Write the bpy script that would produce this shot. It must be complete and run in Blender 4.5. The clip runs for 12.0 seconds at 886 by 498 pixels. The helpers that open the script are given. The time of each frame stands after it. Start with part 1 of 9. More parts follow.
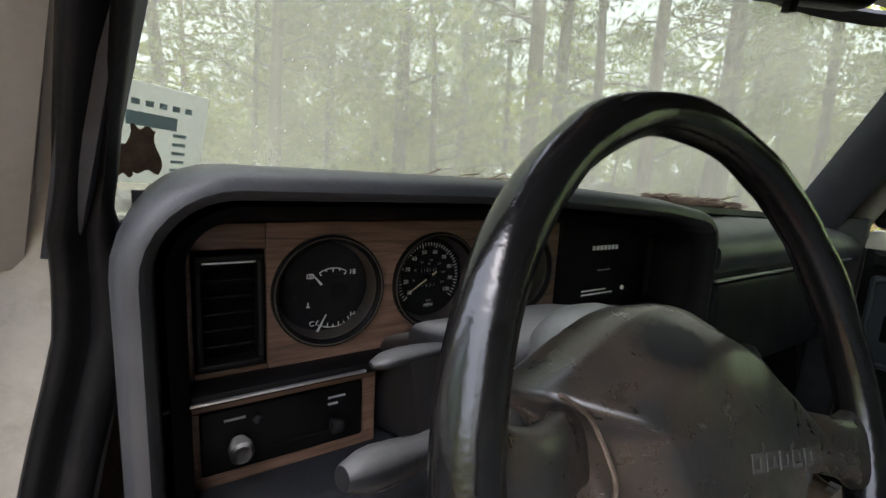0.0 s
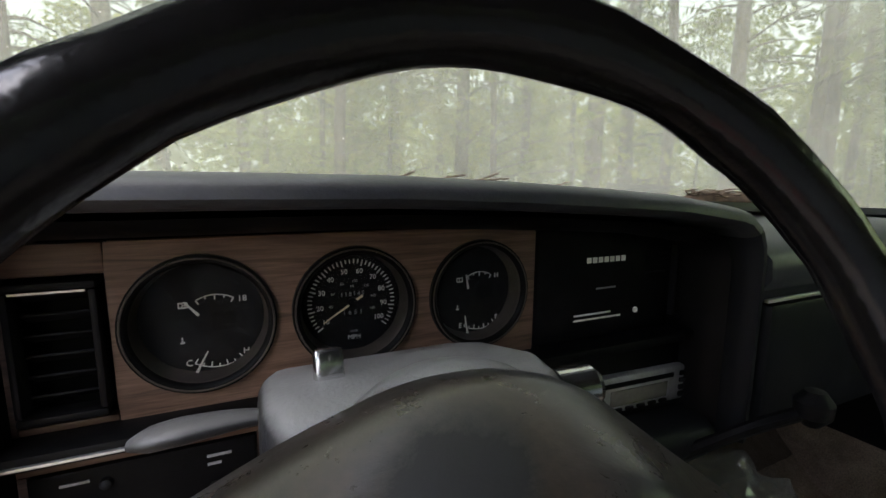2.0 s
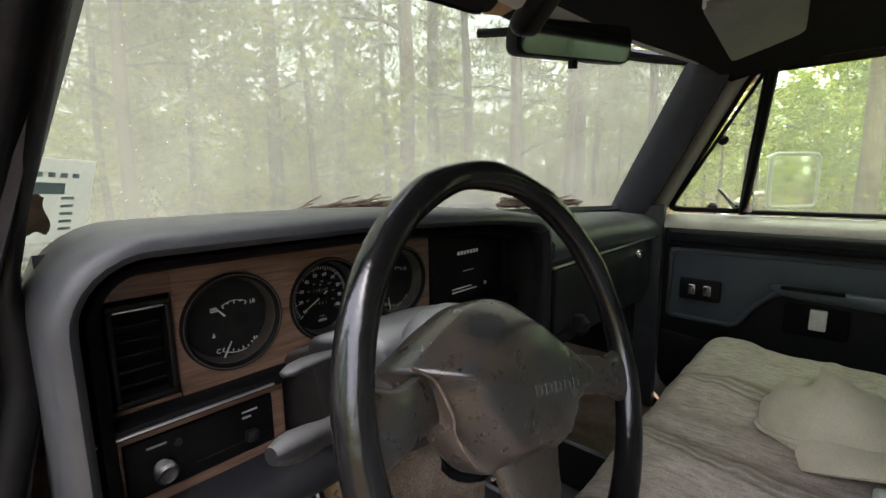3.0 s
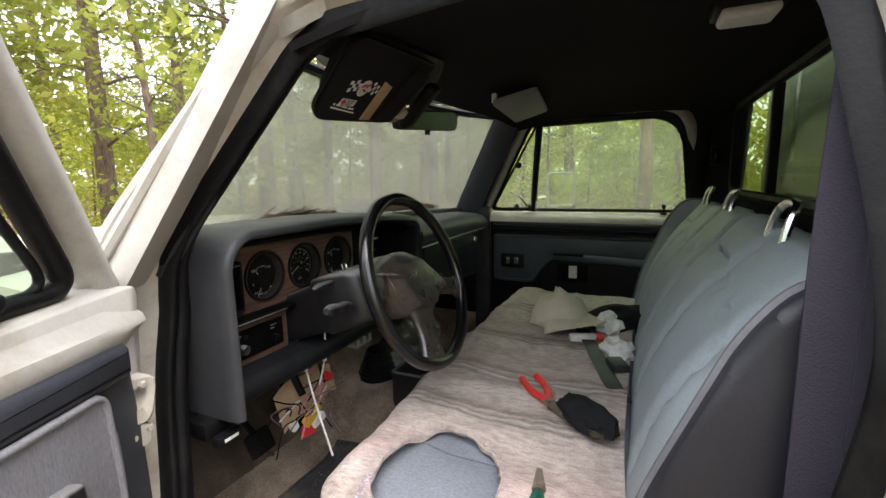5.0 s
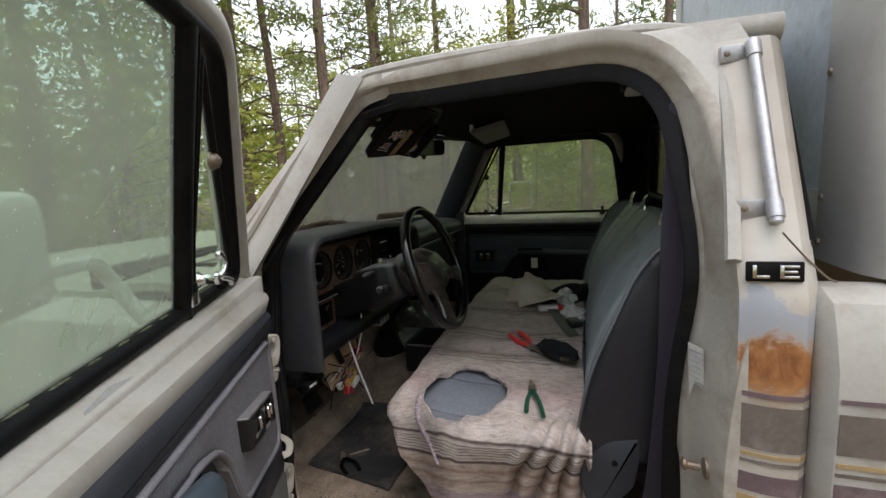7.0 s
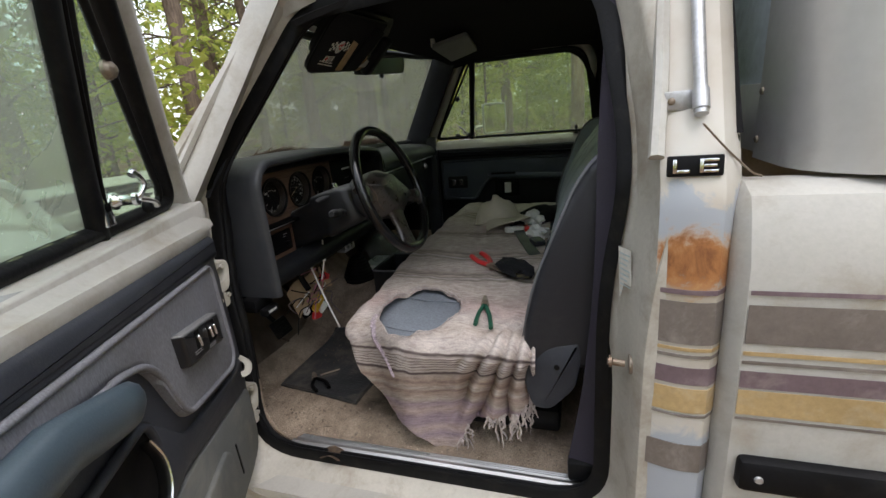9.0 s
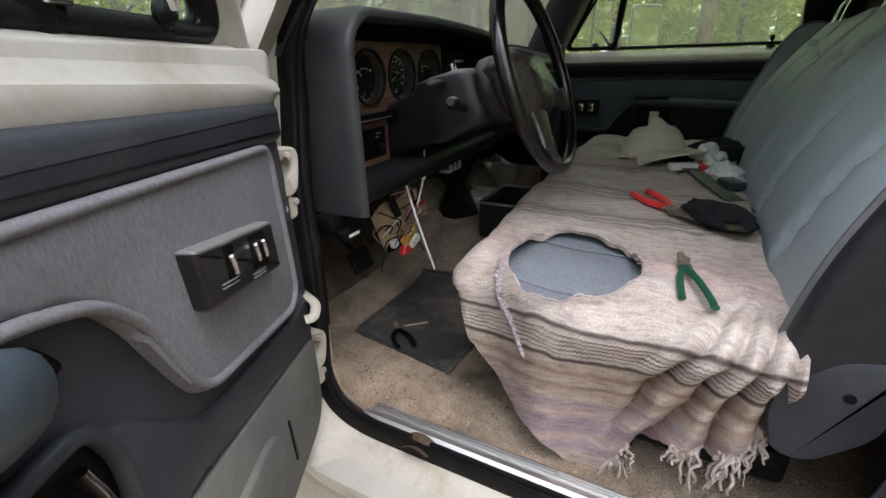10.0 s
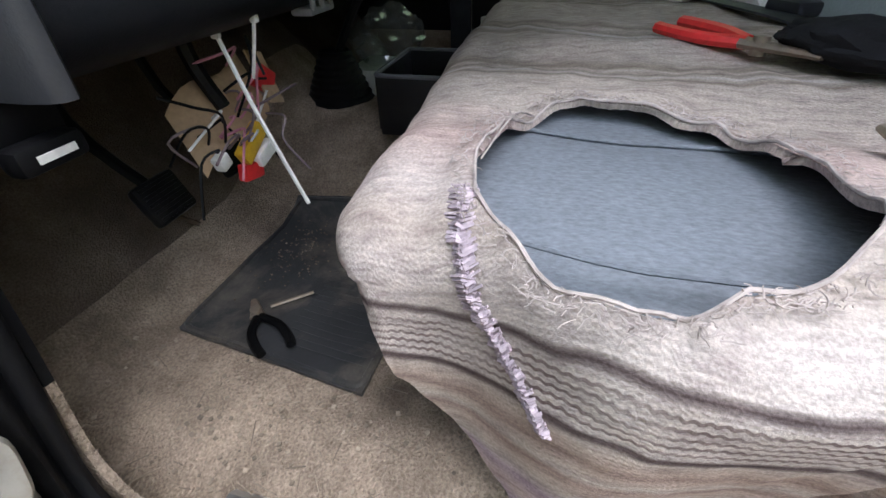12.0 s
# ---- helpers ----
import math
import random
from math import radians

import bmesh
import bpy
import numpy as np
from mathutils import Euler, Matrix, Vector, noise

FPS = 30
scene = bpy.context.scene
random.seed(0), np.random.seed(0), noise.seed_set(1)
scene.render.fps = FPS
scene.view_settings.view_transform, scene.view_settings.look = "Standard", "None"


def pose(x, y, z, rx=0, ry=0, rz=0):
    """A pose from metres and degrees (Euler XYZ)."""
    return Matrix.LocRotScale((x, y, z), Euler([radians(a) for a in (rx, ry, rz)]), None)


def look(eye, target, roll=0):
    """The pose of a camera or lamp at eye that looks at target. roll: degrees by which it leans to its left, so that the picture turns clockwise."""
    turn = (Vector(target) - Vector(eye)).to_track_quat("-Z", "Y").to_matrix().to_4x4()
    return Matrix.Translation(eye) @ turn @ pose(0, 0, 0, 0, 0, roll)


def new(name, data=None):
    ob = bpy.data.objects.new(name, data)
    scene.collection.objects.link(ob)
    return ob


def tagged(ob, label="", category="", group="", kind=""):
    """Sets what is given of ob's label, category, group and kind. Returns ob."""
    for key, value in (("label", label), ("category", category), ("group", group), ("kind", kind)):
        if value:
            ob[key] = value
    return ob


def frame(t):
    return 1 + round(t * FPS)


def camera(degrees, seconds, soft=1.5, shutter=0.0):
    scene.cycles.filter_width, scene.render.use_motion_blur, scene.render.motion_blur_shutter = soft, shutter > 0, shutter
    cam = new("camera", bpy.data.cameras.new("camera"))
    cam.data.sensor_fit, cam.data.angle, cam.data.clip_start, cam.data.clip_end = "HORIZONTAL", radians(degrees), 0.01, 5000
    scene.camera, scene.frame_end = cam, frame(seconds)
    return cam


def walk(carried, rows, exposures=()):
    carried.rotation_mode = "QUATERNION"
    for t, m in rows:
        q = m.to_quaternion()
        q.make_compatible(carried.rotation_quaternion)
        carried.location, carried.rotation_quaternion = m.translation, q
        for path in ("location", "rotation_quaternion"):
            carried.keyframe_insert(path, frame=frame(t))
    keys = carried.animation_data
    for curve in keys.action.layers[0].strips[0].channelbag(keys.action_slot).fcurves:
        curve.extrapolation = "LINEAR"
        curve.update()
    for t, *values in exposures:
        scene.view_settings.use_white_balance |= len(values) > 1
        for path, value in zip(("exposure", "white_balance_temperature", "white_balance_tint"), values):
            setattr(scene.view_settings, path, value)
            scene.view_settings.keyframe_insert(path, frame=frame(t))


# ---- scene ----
cam = camera(90.4, 12.0)
PATH = [
    (0, (-0.588, -0.414, 1.488), (0.496, 1.234, 1.155), 3.1),
    (0.5, (-0.562, -0.439, 1.493), (0.539, 1.201, 1.181), 1.9),
    (0.7, (-0.5, -0.45, 1.478), (0.586, 1.198, 1.149), 1.2),
    (0.8, (-0.473, -0.439, 1.469), (0.62, 1.206, 1.152), 1.0),
    (1, (-0.442, -0.415, 1.475), (0.644, 1.231, 1.146), 1.1),
    (1.5, (-0.399, -0.386, 1.485), (0.498, 1.375, 1.176), 0.7),
    (2, (-0.41, -0.388, 1.481), (0.399, 1.417, 1.183), 0.4),
    (2.5, (-0.499, -0.431, 1.476), (0.466, 1.295, 1.176), -0.1),
    (3, (-0.642, -0.506, 1.526), (0.813, 0.83, 1.21), -0.7),
    (3.5, (-0.781, -0.582, 1.585), (0.997, 0.272, 1.256), 0.8),
    (3.7, (-0.838, -0.604, 1.591), (0.99, 0.145, 1.277), 0.3),
    (5.3, (-1.222, -0.752, 1.567), (0.572, 0.077, 1.256), -1.4),
    (5.5, (-1.287, -0.742, 1.569), (0.512, 0.078, 1.266), -1.6),
    (6, (-1.465, -0.734, 1.582), (0.394, -0.063, 1.275), -2.6),
    (6.5, (-1.526, -0.736, 1.615), (0.35, -0.111, 1.315), -2.8),
    (8.3, (-1.566, -0.796, 1.57), (0.308, -0.211, 1.185), -5.0),
    (8.5, (-1.568, -0.808, 1.575), (0.286, -0.23, 1.096), -4.7),
    (9, (-1.507, -0.84, 1.559), (0.311, -0.248, 0.97), -5.0),
    (9.5, (-1.399, -0.788, 1.516), (0.283, -0.001, 0.774), -5.4),
    (10, (-1.233, -0.579, 1.397), (0.389, 0.287, 0.609), -1.7),
    (10.5, (-1.033, -0.424, 1.231), (0.5, 0.415, 0.258), -2.0),
    (11, (-0.862, -0.307, 1.066), (0.539, 0.423, -0.161), -0.3),
    (11.5, (-0.821, -0.291, 1.083), (0.593, 0.414, -0.143), -0.8),
    (12, (-0.835, -0.398, 1.219), (0.728, 0.0, 0.037), -1.5),
]
EXPOSURES = [(0.0, 2.1, 6050, 17), (2.5, 2.1, 6100, 18), (3.5, 2.55, 6350, 18), (5.5, 1.32, 6350, 15), (6.5, 0.5, 6300, 15), (9.0, 0.74, 6150, 13), (10.0, 1.25, 6100, 14),
             (11.0, 1.75, 6350, 15), (11.5, 1.95, 6200, 14), (12.0, 1.5, 5700, 12)]
walk(cam, [(t, look(eye, target, roll)) for t, eye, target, roll in PATH], EXPOSURES)


# The cab frame: x to the passenger side, y to the bonnet, z up; the gauge bezel lies in y = 0, the ground in z = 0.
# ---------------------------------------------------------------- world and light
world = bpy.data.worlds.new("overcast")
scene.world = world
world.use_nodes = True
wn = world.node_tree
sky = wn.nodes.new("ShaderNodeTexSky")
sky.sky_type, sky.sun_disc = "NISHITA", False
sky.sun_elevation, sky.sun_rotation = radians(70), radians(219)
sky.air_density, sky.dust_density, sky.ozone_density = 1.6, 6.0, 1.0
soft_mix = wn.nodes.new("ShaderNodeMixRGB")
soft_mix.inputs[0].default_value = 0.75
soft_mix.inputs[2].default_value = (9.5, 9.9, 10.4, 1)
wn.links.new(sky.outputs[0], soft_mix.inputs[1])
wn.links.new(soft_mix.outputs[0], wn.nodes["Background"].inputs[0])
wn.nodes["Background"].inputs[1].default_value = 0.15
sun_data = bpy.data.lights.new("sun", "SUN")
sun_data.energy, sun_data.angle, sun_data.color = 0.9, radians(40), (1.0, 0.96, 0.9)
sun = new("sun", sun_data)
sun.matrix_world = look((-4, -5, 18), (0, 0, 0))


# ---------------------------------------------------------------- materials
def ramp_node(nt, stops, src, interp="LINEAR"):
    r = nt.nodes.new("ShaderNodeValToRGB")
    r.color_ramp.interpolation = interp
    while len(r.color_ramp.elements) < len(stops):
        r.color_ramp.elements.new(0.5)
    for e, (p, c) in zip(r.color_ramp.elements, stops):
        e.position, e.color = p, (*c, 1) if len(c) == 3 else c
    nt.links.new(src, r.inputs[0])
    return r


def noise_node(nt, scale, detail=4.0, rough=0.6, vec=None, distort=0.0):
    n = nt.nodes.new("ShaderNodeTexNoise")
    n.inputs["Scale"].default_value, n.inputs["Detail"].default_value = scale, detail
    n.inputs["Roughness"].default_value, n.inputs["Distortion"].default_value = rough, distort
    if vec is not None:
        nt.links.new(vec, n.inputs["Vector"])
    return n


def mix_node(nt, fac, a, b, mode="MIX"):
    m = nt.nodes.new("ShaderNodeMixRGB")
    m.blend_type = mode
    for sock, v in zip(m.inputs, (fac, a, b)):
        if hasattr(v, "is_linked"):
            nt.links.new(v, sock)
        elif isinstance(v, (int, float)):
            sock.default_value = v
        else:
            sock.default_value = (*v, 1)
    return m.outputs[0]


def math_node(nt, op, a, b=0.0):
    m = nt.nodes.new("ShaderNodeMath")
    m.operation = op
    for sock, v in zip(m.inputs, (a, b)):
        if hasattr(v, "is_linked"):
            nt.links.new(v, sock)
        else:
            sock.default_value = v
    return m.outputs[0]


def blank(name):
    m = bpy.data.materials.new(name)
    m.use_nodes = True
    nt = m.node_tree
    tc = nt.nodes.new("ShaderNodeTexCoord")
    return m, nt, nt.nodes["Principled BSDF"], tc.outputs["Object"]


def mat(name, col, rough=0.6, metal=0.0, var=0.18, scale=9.0, grain=0.12, gscale=140.0, bump=0.15, dist=0.002,
        dirt=None, dirt_amount=0.45, dirt_scale=5.0, spec=0.5, rvar=0.15, island=0.0, stretch=(1, 1, 1)):
    """A worn surface: broad tone changes, fine grain, patches of dirt, relief."""
    m, nt, bsdf, co = blank(name)
    mp = nt.nodes.new("ShaderNodeMapping")
    mp.inputs["Scale"].default_value = stretch
    nt.links.new(co, mp.inputs[0])
    co = mp.outputs[0]
    big, fine = noise_node(nt, scale, 5, 0.6, co), noise_node(nt, gscale, 3, 0.6, co)
    lo, hi = [c * (1 - var) for c in col], [min(1, c * (1 + var)) for c in col]
    c = ramp_node(nt, [(0.3, lo), (0.7, hi)], big.outputs[0]).outputs[0]
    g = ramp_node(nt, [(0.25, (1 - grain,) * 3), (0.75, (1 + grain,) * 3)], fine.outputs[0]).outputs[0]
    c = mix_node(nt, 1.0, c, g, "MULTIPLY")
    if island:
        geo = nt.nodes.new("ShaderNodeNewGeometry")
        g2 = ramp_node(nt, [(0.0, (1 - island,) * 3), (1.0, (1 + island,) * 3)], geo.outputs["Random Per Island"]).outputs[0]
        c = mix_node(nt, 1.0, c, g2, "MULTIPLY")
    if dirt:
        dn = noise_node(nt, dirt_scale, 8, 0.7, co, 0.3)
        dm = ramp_node(nt, [(0.62 - 0.28 * dirt_amount, (0, 0, 0)), (0.75, (min(1, 1.3 * dirt_amount + 0.2),) * 3)], dn.outputs[0]).outputs[0]
        c = mix_node(nt, dm, c, dirt)
    nt.links.new(c, bsdf.inputs["Base Color"])
    r = ramp_node(nt, [(0.2, (max(0.05, rough - rvar),) * 3), (0.8, (min(1, rough + rvar),) * 3)], big.outputs[0]).outputs[0]
    nt.links.new(r, bsdf.inputs["Roughness"])
    bsdf.inputs["Metallic"].default_value = metal
    bsdf.inputs["Specular IOR Level"].default_value = spec
    if bump:
        b = nt.nodes.new("ShaderNodeBump")
        b.inputs["Strength"].default_value, b.inputs["Distance"].default_value = bump, dist
        nt.links.new(fine.outputs[0], b.inputs["Height"])
        nt.links.new(b.outputs[0], bsdf.inputs["Normal"])
    return m


def glass_mat(name, dust, tint, streak=5.0, gloss=0.1, speck=0.22):
    """Clear pane under a film of dust: mostly transparent, with a thin scattering layer and a mirror share."""
    m, nt, bsdf, co = blank(name)
    out = nt.nodes["Material Output"]
    clear = nt.nodes.new("ShaderNodeBsdfTransparent")
    clear.inputs[0].default_value = (*tint, 1)
    dif, trl, glo = (nt.nodes.new("ShaderNodeBsdf" + k) for k in ("Diffuse", "Translucent", "Glossy"))
    dif.inputs[0].default_value = trl.inputs[0].default_value = (0.775, 0.775, 0.66, 1)
    glo.inputs["Roughness"].default_value = 0.03
    n1, n2 = noise_node(nt, streak, 6, 0.65, co, 0.6), noise_node(nt, 170.0, 2, 0.6, co)
    f = ramp_node(nt, [(0.3, (dust * 0.72,) * 3), (0.72, (dust * 1.22,) * 3)], n1.outputs[0]).outputs[0]
    spk = ramp_node(nt, [(0.69, (0, 0, 0)), (0.76, (speck,) * 3)], n2.outputs[0]).outputs[0]
    f = mix_node(nt, 1.0, f, spk, "ADD")
    film, a, b = (nt.nodes.new("ShaderNodeMixShader") for _ in range(3))
    film.inputs[0].default_value = 0.8
    nt.links.new(dif.outputs[0], film.inputs[1])
    nt.links.new(trl.outputs[0], film.inputs[2])
    nt.links.new(f, a.inputs[0])
    nt.links.new(clear.outputs[0], a.inputs[1])
    nt.links.new(film.outputs[0], a.inputs[2])
    lw = nt.nodes.new("ShaderNodeLayerWeight")
    lw.inputs[0].default_value = 0.5
    nt.links.new(math_node(nt, "ADD", math_node(nt, "MULTIPLY", math_node(nt, "POWER", lw.outputs["Facing"], 5.0), 0.5), gloss * 0.3), b.inputs[0])
    nt.links.new(a.outputs[0], b.inputs[1])
    nt.links.new(glo.outputs[0], b.inputs[2])
    nt.links.new(b.outputs[0], out.inputs[0])
    return m


def leaf_mat(name, a, b):
    """Thin leaves: colour varies from clump to clump, some light passes through."""
    m, nt, bsdf, co = blank(name)
    geo, info = nt.nodes.new("ShaderNodeNewGeometry"), nt.nodes.new("ShaderNodeObjectInfo")
    c = ramp_node(nt, [(0.0, a), (1.0, b)], geo.outputs["Random Per Island"]).outputs[0]
    t = ramp_node(nt, [(0.0, (0.75, 0.8, 0.75)), (1.0, (1.2, 1.12, 1.0))], info.outputs["Random"]).outputs[0]
    c = mix_node(nt, 1.0, c, t, "MULTIPLY")
    trl, dif, mx = nt.nodes.new("ShaderNodeBsdfTranslucent"), nt.nodes.new("ShaderNodeBsdfDiffuse"), nt.nodes.new("ShaderNodeMixShader")
    mx.inputs[0].default_value = 0.58
    nt.links.new(c, trl.inputs[0])
    nt.links.new(c, dif.inputs[0])
    nt.links.new(dif.outputs[0], mx.inputs[1])
    nt.links.new(trl.outputs[0], mx.inputs[2])
    nt.links.new(mx.outputs[0], nt.nodes["Material Output"].inputs[0])
    return m


def wood_mat():
    m, nt, bsdf, co = blank("walnut_foil")
    mp = nt.nodes.new("ShaderNodeMapping")
    mp.inputs["Scale"].default_value = (3.0, 6.0, 60.0)
    nt.links.new(co, mp.inputs[0])
    n = noise_node(nt, 2.2, 8, 0.62, mp.outputs[0], 1.1)
    f = noise_node(nt, 14.0, 4, 0.7, mp.outputs[0], 0.2)
    c = ramp_node(nt, [(0.28, (0.030, 0.0155, 0.010)), (0.45, (0.098, 0.054, 0.035)), (0.6, (0.155, 0.092, 0.061)), (0.78, (0.080, 0.044, 0.029))], n.outputs[0]).outputs[0]
    g = ramp_node(nt, [(0.3, (0.72,) * 3), (0.7, (1.15,) * 3)], f.outputs[0]).outputs[0]
    nt.links.new(mix_node(nt, 1.0, c, g, "MULTIPLY"), bsdf.inputs["Base Color"])
    bsdf.inputs["Roughness"].default_value = 0.5
    return m


def blanket_mat():
    """Woven cotton: cream on top with faint olive lines, knotted dark rows along the edge, heathered mauve below them."""
    m, nt, bsdf, co = blank("striped_cotton")
    uv = nt.nodes.new("ShaderNodeUVMap")
    sep = nt.nodes.new("ShaderNodeSeparateXYZ")
    nt.links.new(uv.outputs[0], sep.inputs[0])
    wob = noise_node(nt, 11.0, 3, 0.5, co)
    skew = math_node(nt, "ADD", math_node(nt, "MULTIPLY", math_node(nt, "MAXIMUM", math_node(nt, "ADD", sep.outputs[1], 0.47), 0.0), 0.20), 0.012)
    u = math_node(nt, "ADD", math_node(nt, "ADD", sep.outputs[0], skew), math_node(nt, "MULTIPLY", math_node(nt, "SUBTRACT", wob.outputs[0], 0.5), 0.016))
    cream, white, dark, olive, tan, brown, mauve, pink = (0.545, 0.495, 0.440), (0.645, 0.605, 0.565), (0.125, 0.100, 0.100), (0.285, 0.255, 0.210), (0.520, 0.435, 0.370), (0.365, 0.288, 0.250), (0.430, 0.355, 0.405), (0.580, 0.480, 0.445)
    # the top of the bench, in metres from the far end
    top = [(0.0, cream), (0.20, white)]
    for c0 in (0.36, 0.62, 0.86, 1.03):
        top += [(c0 - 0.03, cream), (c0, olive), (c0 + 0.006, cream), (c0 + 0.018, olive), (c0 + 0.024, white), (c0 + 0.036, olive), (c0 + 0.042, cream)]
    top_c = ramp_node(nt, [(p / 1.3, c) for p, c in top], math_node(nt, "DIVIDE", u, 1.3)).outputs[0]
    # the hanging side
    side = [(1.10, cream), (1.24, pink), (1.30, white), (1.345, cream), (1.375, white), (1.400, white), (1.4035, dark), (1.4075, dark), (1.411, white), (1.457, white), (1.460, dark), (1.4645, dark), (1.468, cream), (1.482, tan), (1.492, brown), (1.500, tan), (1.512, cream),
            (1.520, brown), (1.532, tan), (1.548, cream), (1.562, mauve), (1.585, pink), (1.605, mauve), (1.625, mauve), (1.645, pink), (1.668, mauve), (1.69, pink), (1.74, cream)]
    side_c = ramp_node(nt, [((p - 1.05) / 0.7, c) for p, c in side], math_node(nt, "DIVIDE", math_node(nt, "SUBTRACT", u, 1.05), 0.7)).outputs[0]
    c = mix_node(nt, ramp_node(nt, [(0.49, (0, 0, 0)), (0.51, (1, 1, 1))], math_node(nt, "SUBTRACT", u, 0.65)).outputs[0], top_c, side_c)
    # six rows of dark knots between the two dark lines
    zig = math_node(nt, "MULTIPLY", math_node(nt, "SINE", math_node(nt, "MULTIPLY", sep.outputs[1], 930.0)), 0.7)
    rows = math_node(nt, "SINE", math_node(nt, "ADD", math_node(nt, "MULTIPLY", u, 785.0), zig))
    inside = ramp_node(nt, [(0.410, (0, 0, 0)), (0.412, (1, 1, 1)), (0.456, (1, 1, 1)), (0.459, (0, 0, 0))], math_node(nt, "SUBTRACT", u, 1.0)).outputs[0]
    patchy = ramp_node(nt, [(0.35, (0.45,) * 3), (0.6, (0.95,) * 3)], noise_node(nt, 20.0, 3, 0.6, co).outputs[0]).outputs[0]
    rows = ramp_node(nt, [(0.60, (0, 0, 0)), (0.76, (1, 1, 1))], math_node(nt, "ADD", math_node(nt, "MULTIPLY", rows, 0.5), 0.5)).outputs[0]
    knots = mix_node(nt, 1.0, mix_node(nt, 1.0, rows, inside, "MULTIPLY"), patchy, "MULTIPLY")
    c = mix_node(nt, knots, c, (0.21, 0.165, 0.160))
    # slubs along the weft, stains, and the weave itself
    mp = nt.nodes.new("ShaderNodeMapping")
    mp.inputs["Scale"].default_value = (150.0, 32.0, 1.0)
    nt.links.new(uv.outputs[0], mp.inputs[0])
    slub = noise_node(nt, 1.0, 4, 0.65, mp.outputs[0])
    c = mix_node(nt, 1.0, c, ramp_node(nt, [(0.30, (0.66, 0.62, 0.64)), (0.5, (0.98, 0.97, 0.96)), (0.72, (1.22, 1.20, 1.18))], slub.outputs[0]).outputs[0], "MULTIPLY")
    spots, fine = noise_node(nt, 7.0, 6, 0.65, co), noise_node(nt, 420.0, 2, 0.7, co)
    c = mix_node(nt, 1.0, c, ramp_node(nt, [(0.3, (0.71, 0.65, 0.645)), (0.7, (0.92, 0.885, 0.875))], spots.outputs[0]).outputs[0], "MULTIPLY")
    c = mix_node(nt, 1.0, c, ramp_node(nt, [(0.3, (0.76,) * 3), (0.7, (1.18,) * 3)], fine.outputs[0]).outputs[0], "MULTIPLY")
    nt.links.new(c, bsdf.inputs["Base Color"])
    bsdf.inputs["Roughness"].default_value = 0.95
    bsdf.inputs["Specular IOR Level"].default_value = 0.1
    loose = noise_node(nt, 60.0, 4, 0.7, co, 0.5)
    yarn = math_node(nt, "ADD", sep.outputs[1], math_node(nt, "MULTIPLY", math_node(nt, "SUBTRACT", loose.outputs[0], 0.5), 0.02))
    rib = math_node(nt, "SINE", math_node(nt, "MULTIPLY", u, 1500.0))
    knot = math_node(nt, "SINE", math_node(nt, "MULTIPLY", yarn, 1050.0))
    h = math_node(nt, "ADD", math_node(nt, "MULTIPLY", math_node(nt, "MULTIPLY", rib, knot), 0.22), math_node(nt, "ADD", math_node(nt, "MULTIPLY", rib, 0.14), math_node(nt, "ADD", fine.outputs[0], math_node(nt, "ADD", math_node(nt, "MULTIPLY", loose.outputs[0], 0.6), math_node(nt, "MULTIPLY", slub.outputs[0], 0.9)))))
    b = nt.nodes.new("ShaderNodeBump")
    b.inputs["Strength"].default_value, b.inputs["Distance"].default_value = 0.30, 0.003
    nt.links.new(h, b.inputs["Height"])
    nt.links.new(b.outputs[0], bsdf.inputs["Normal"])
    return m


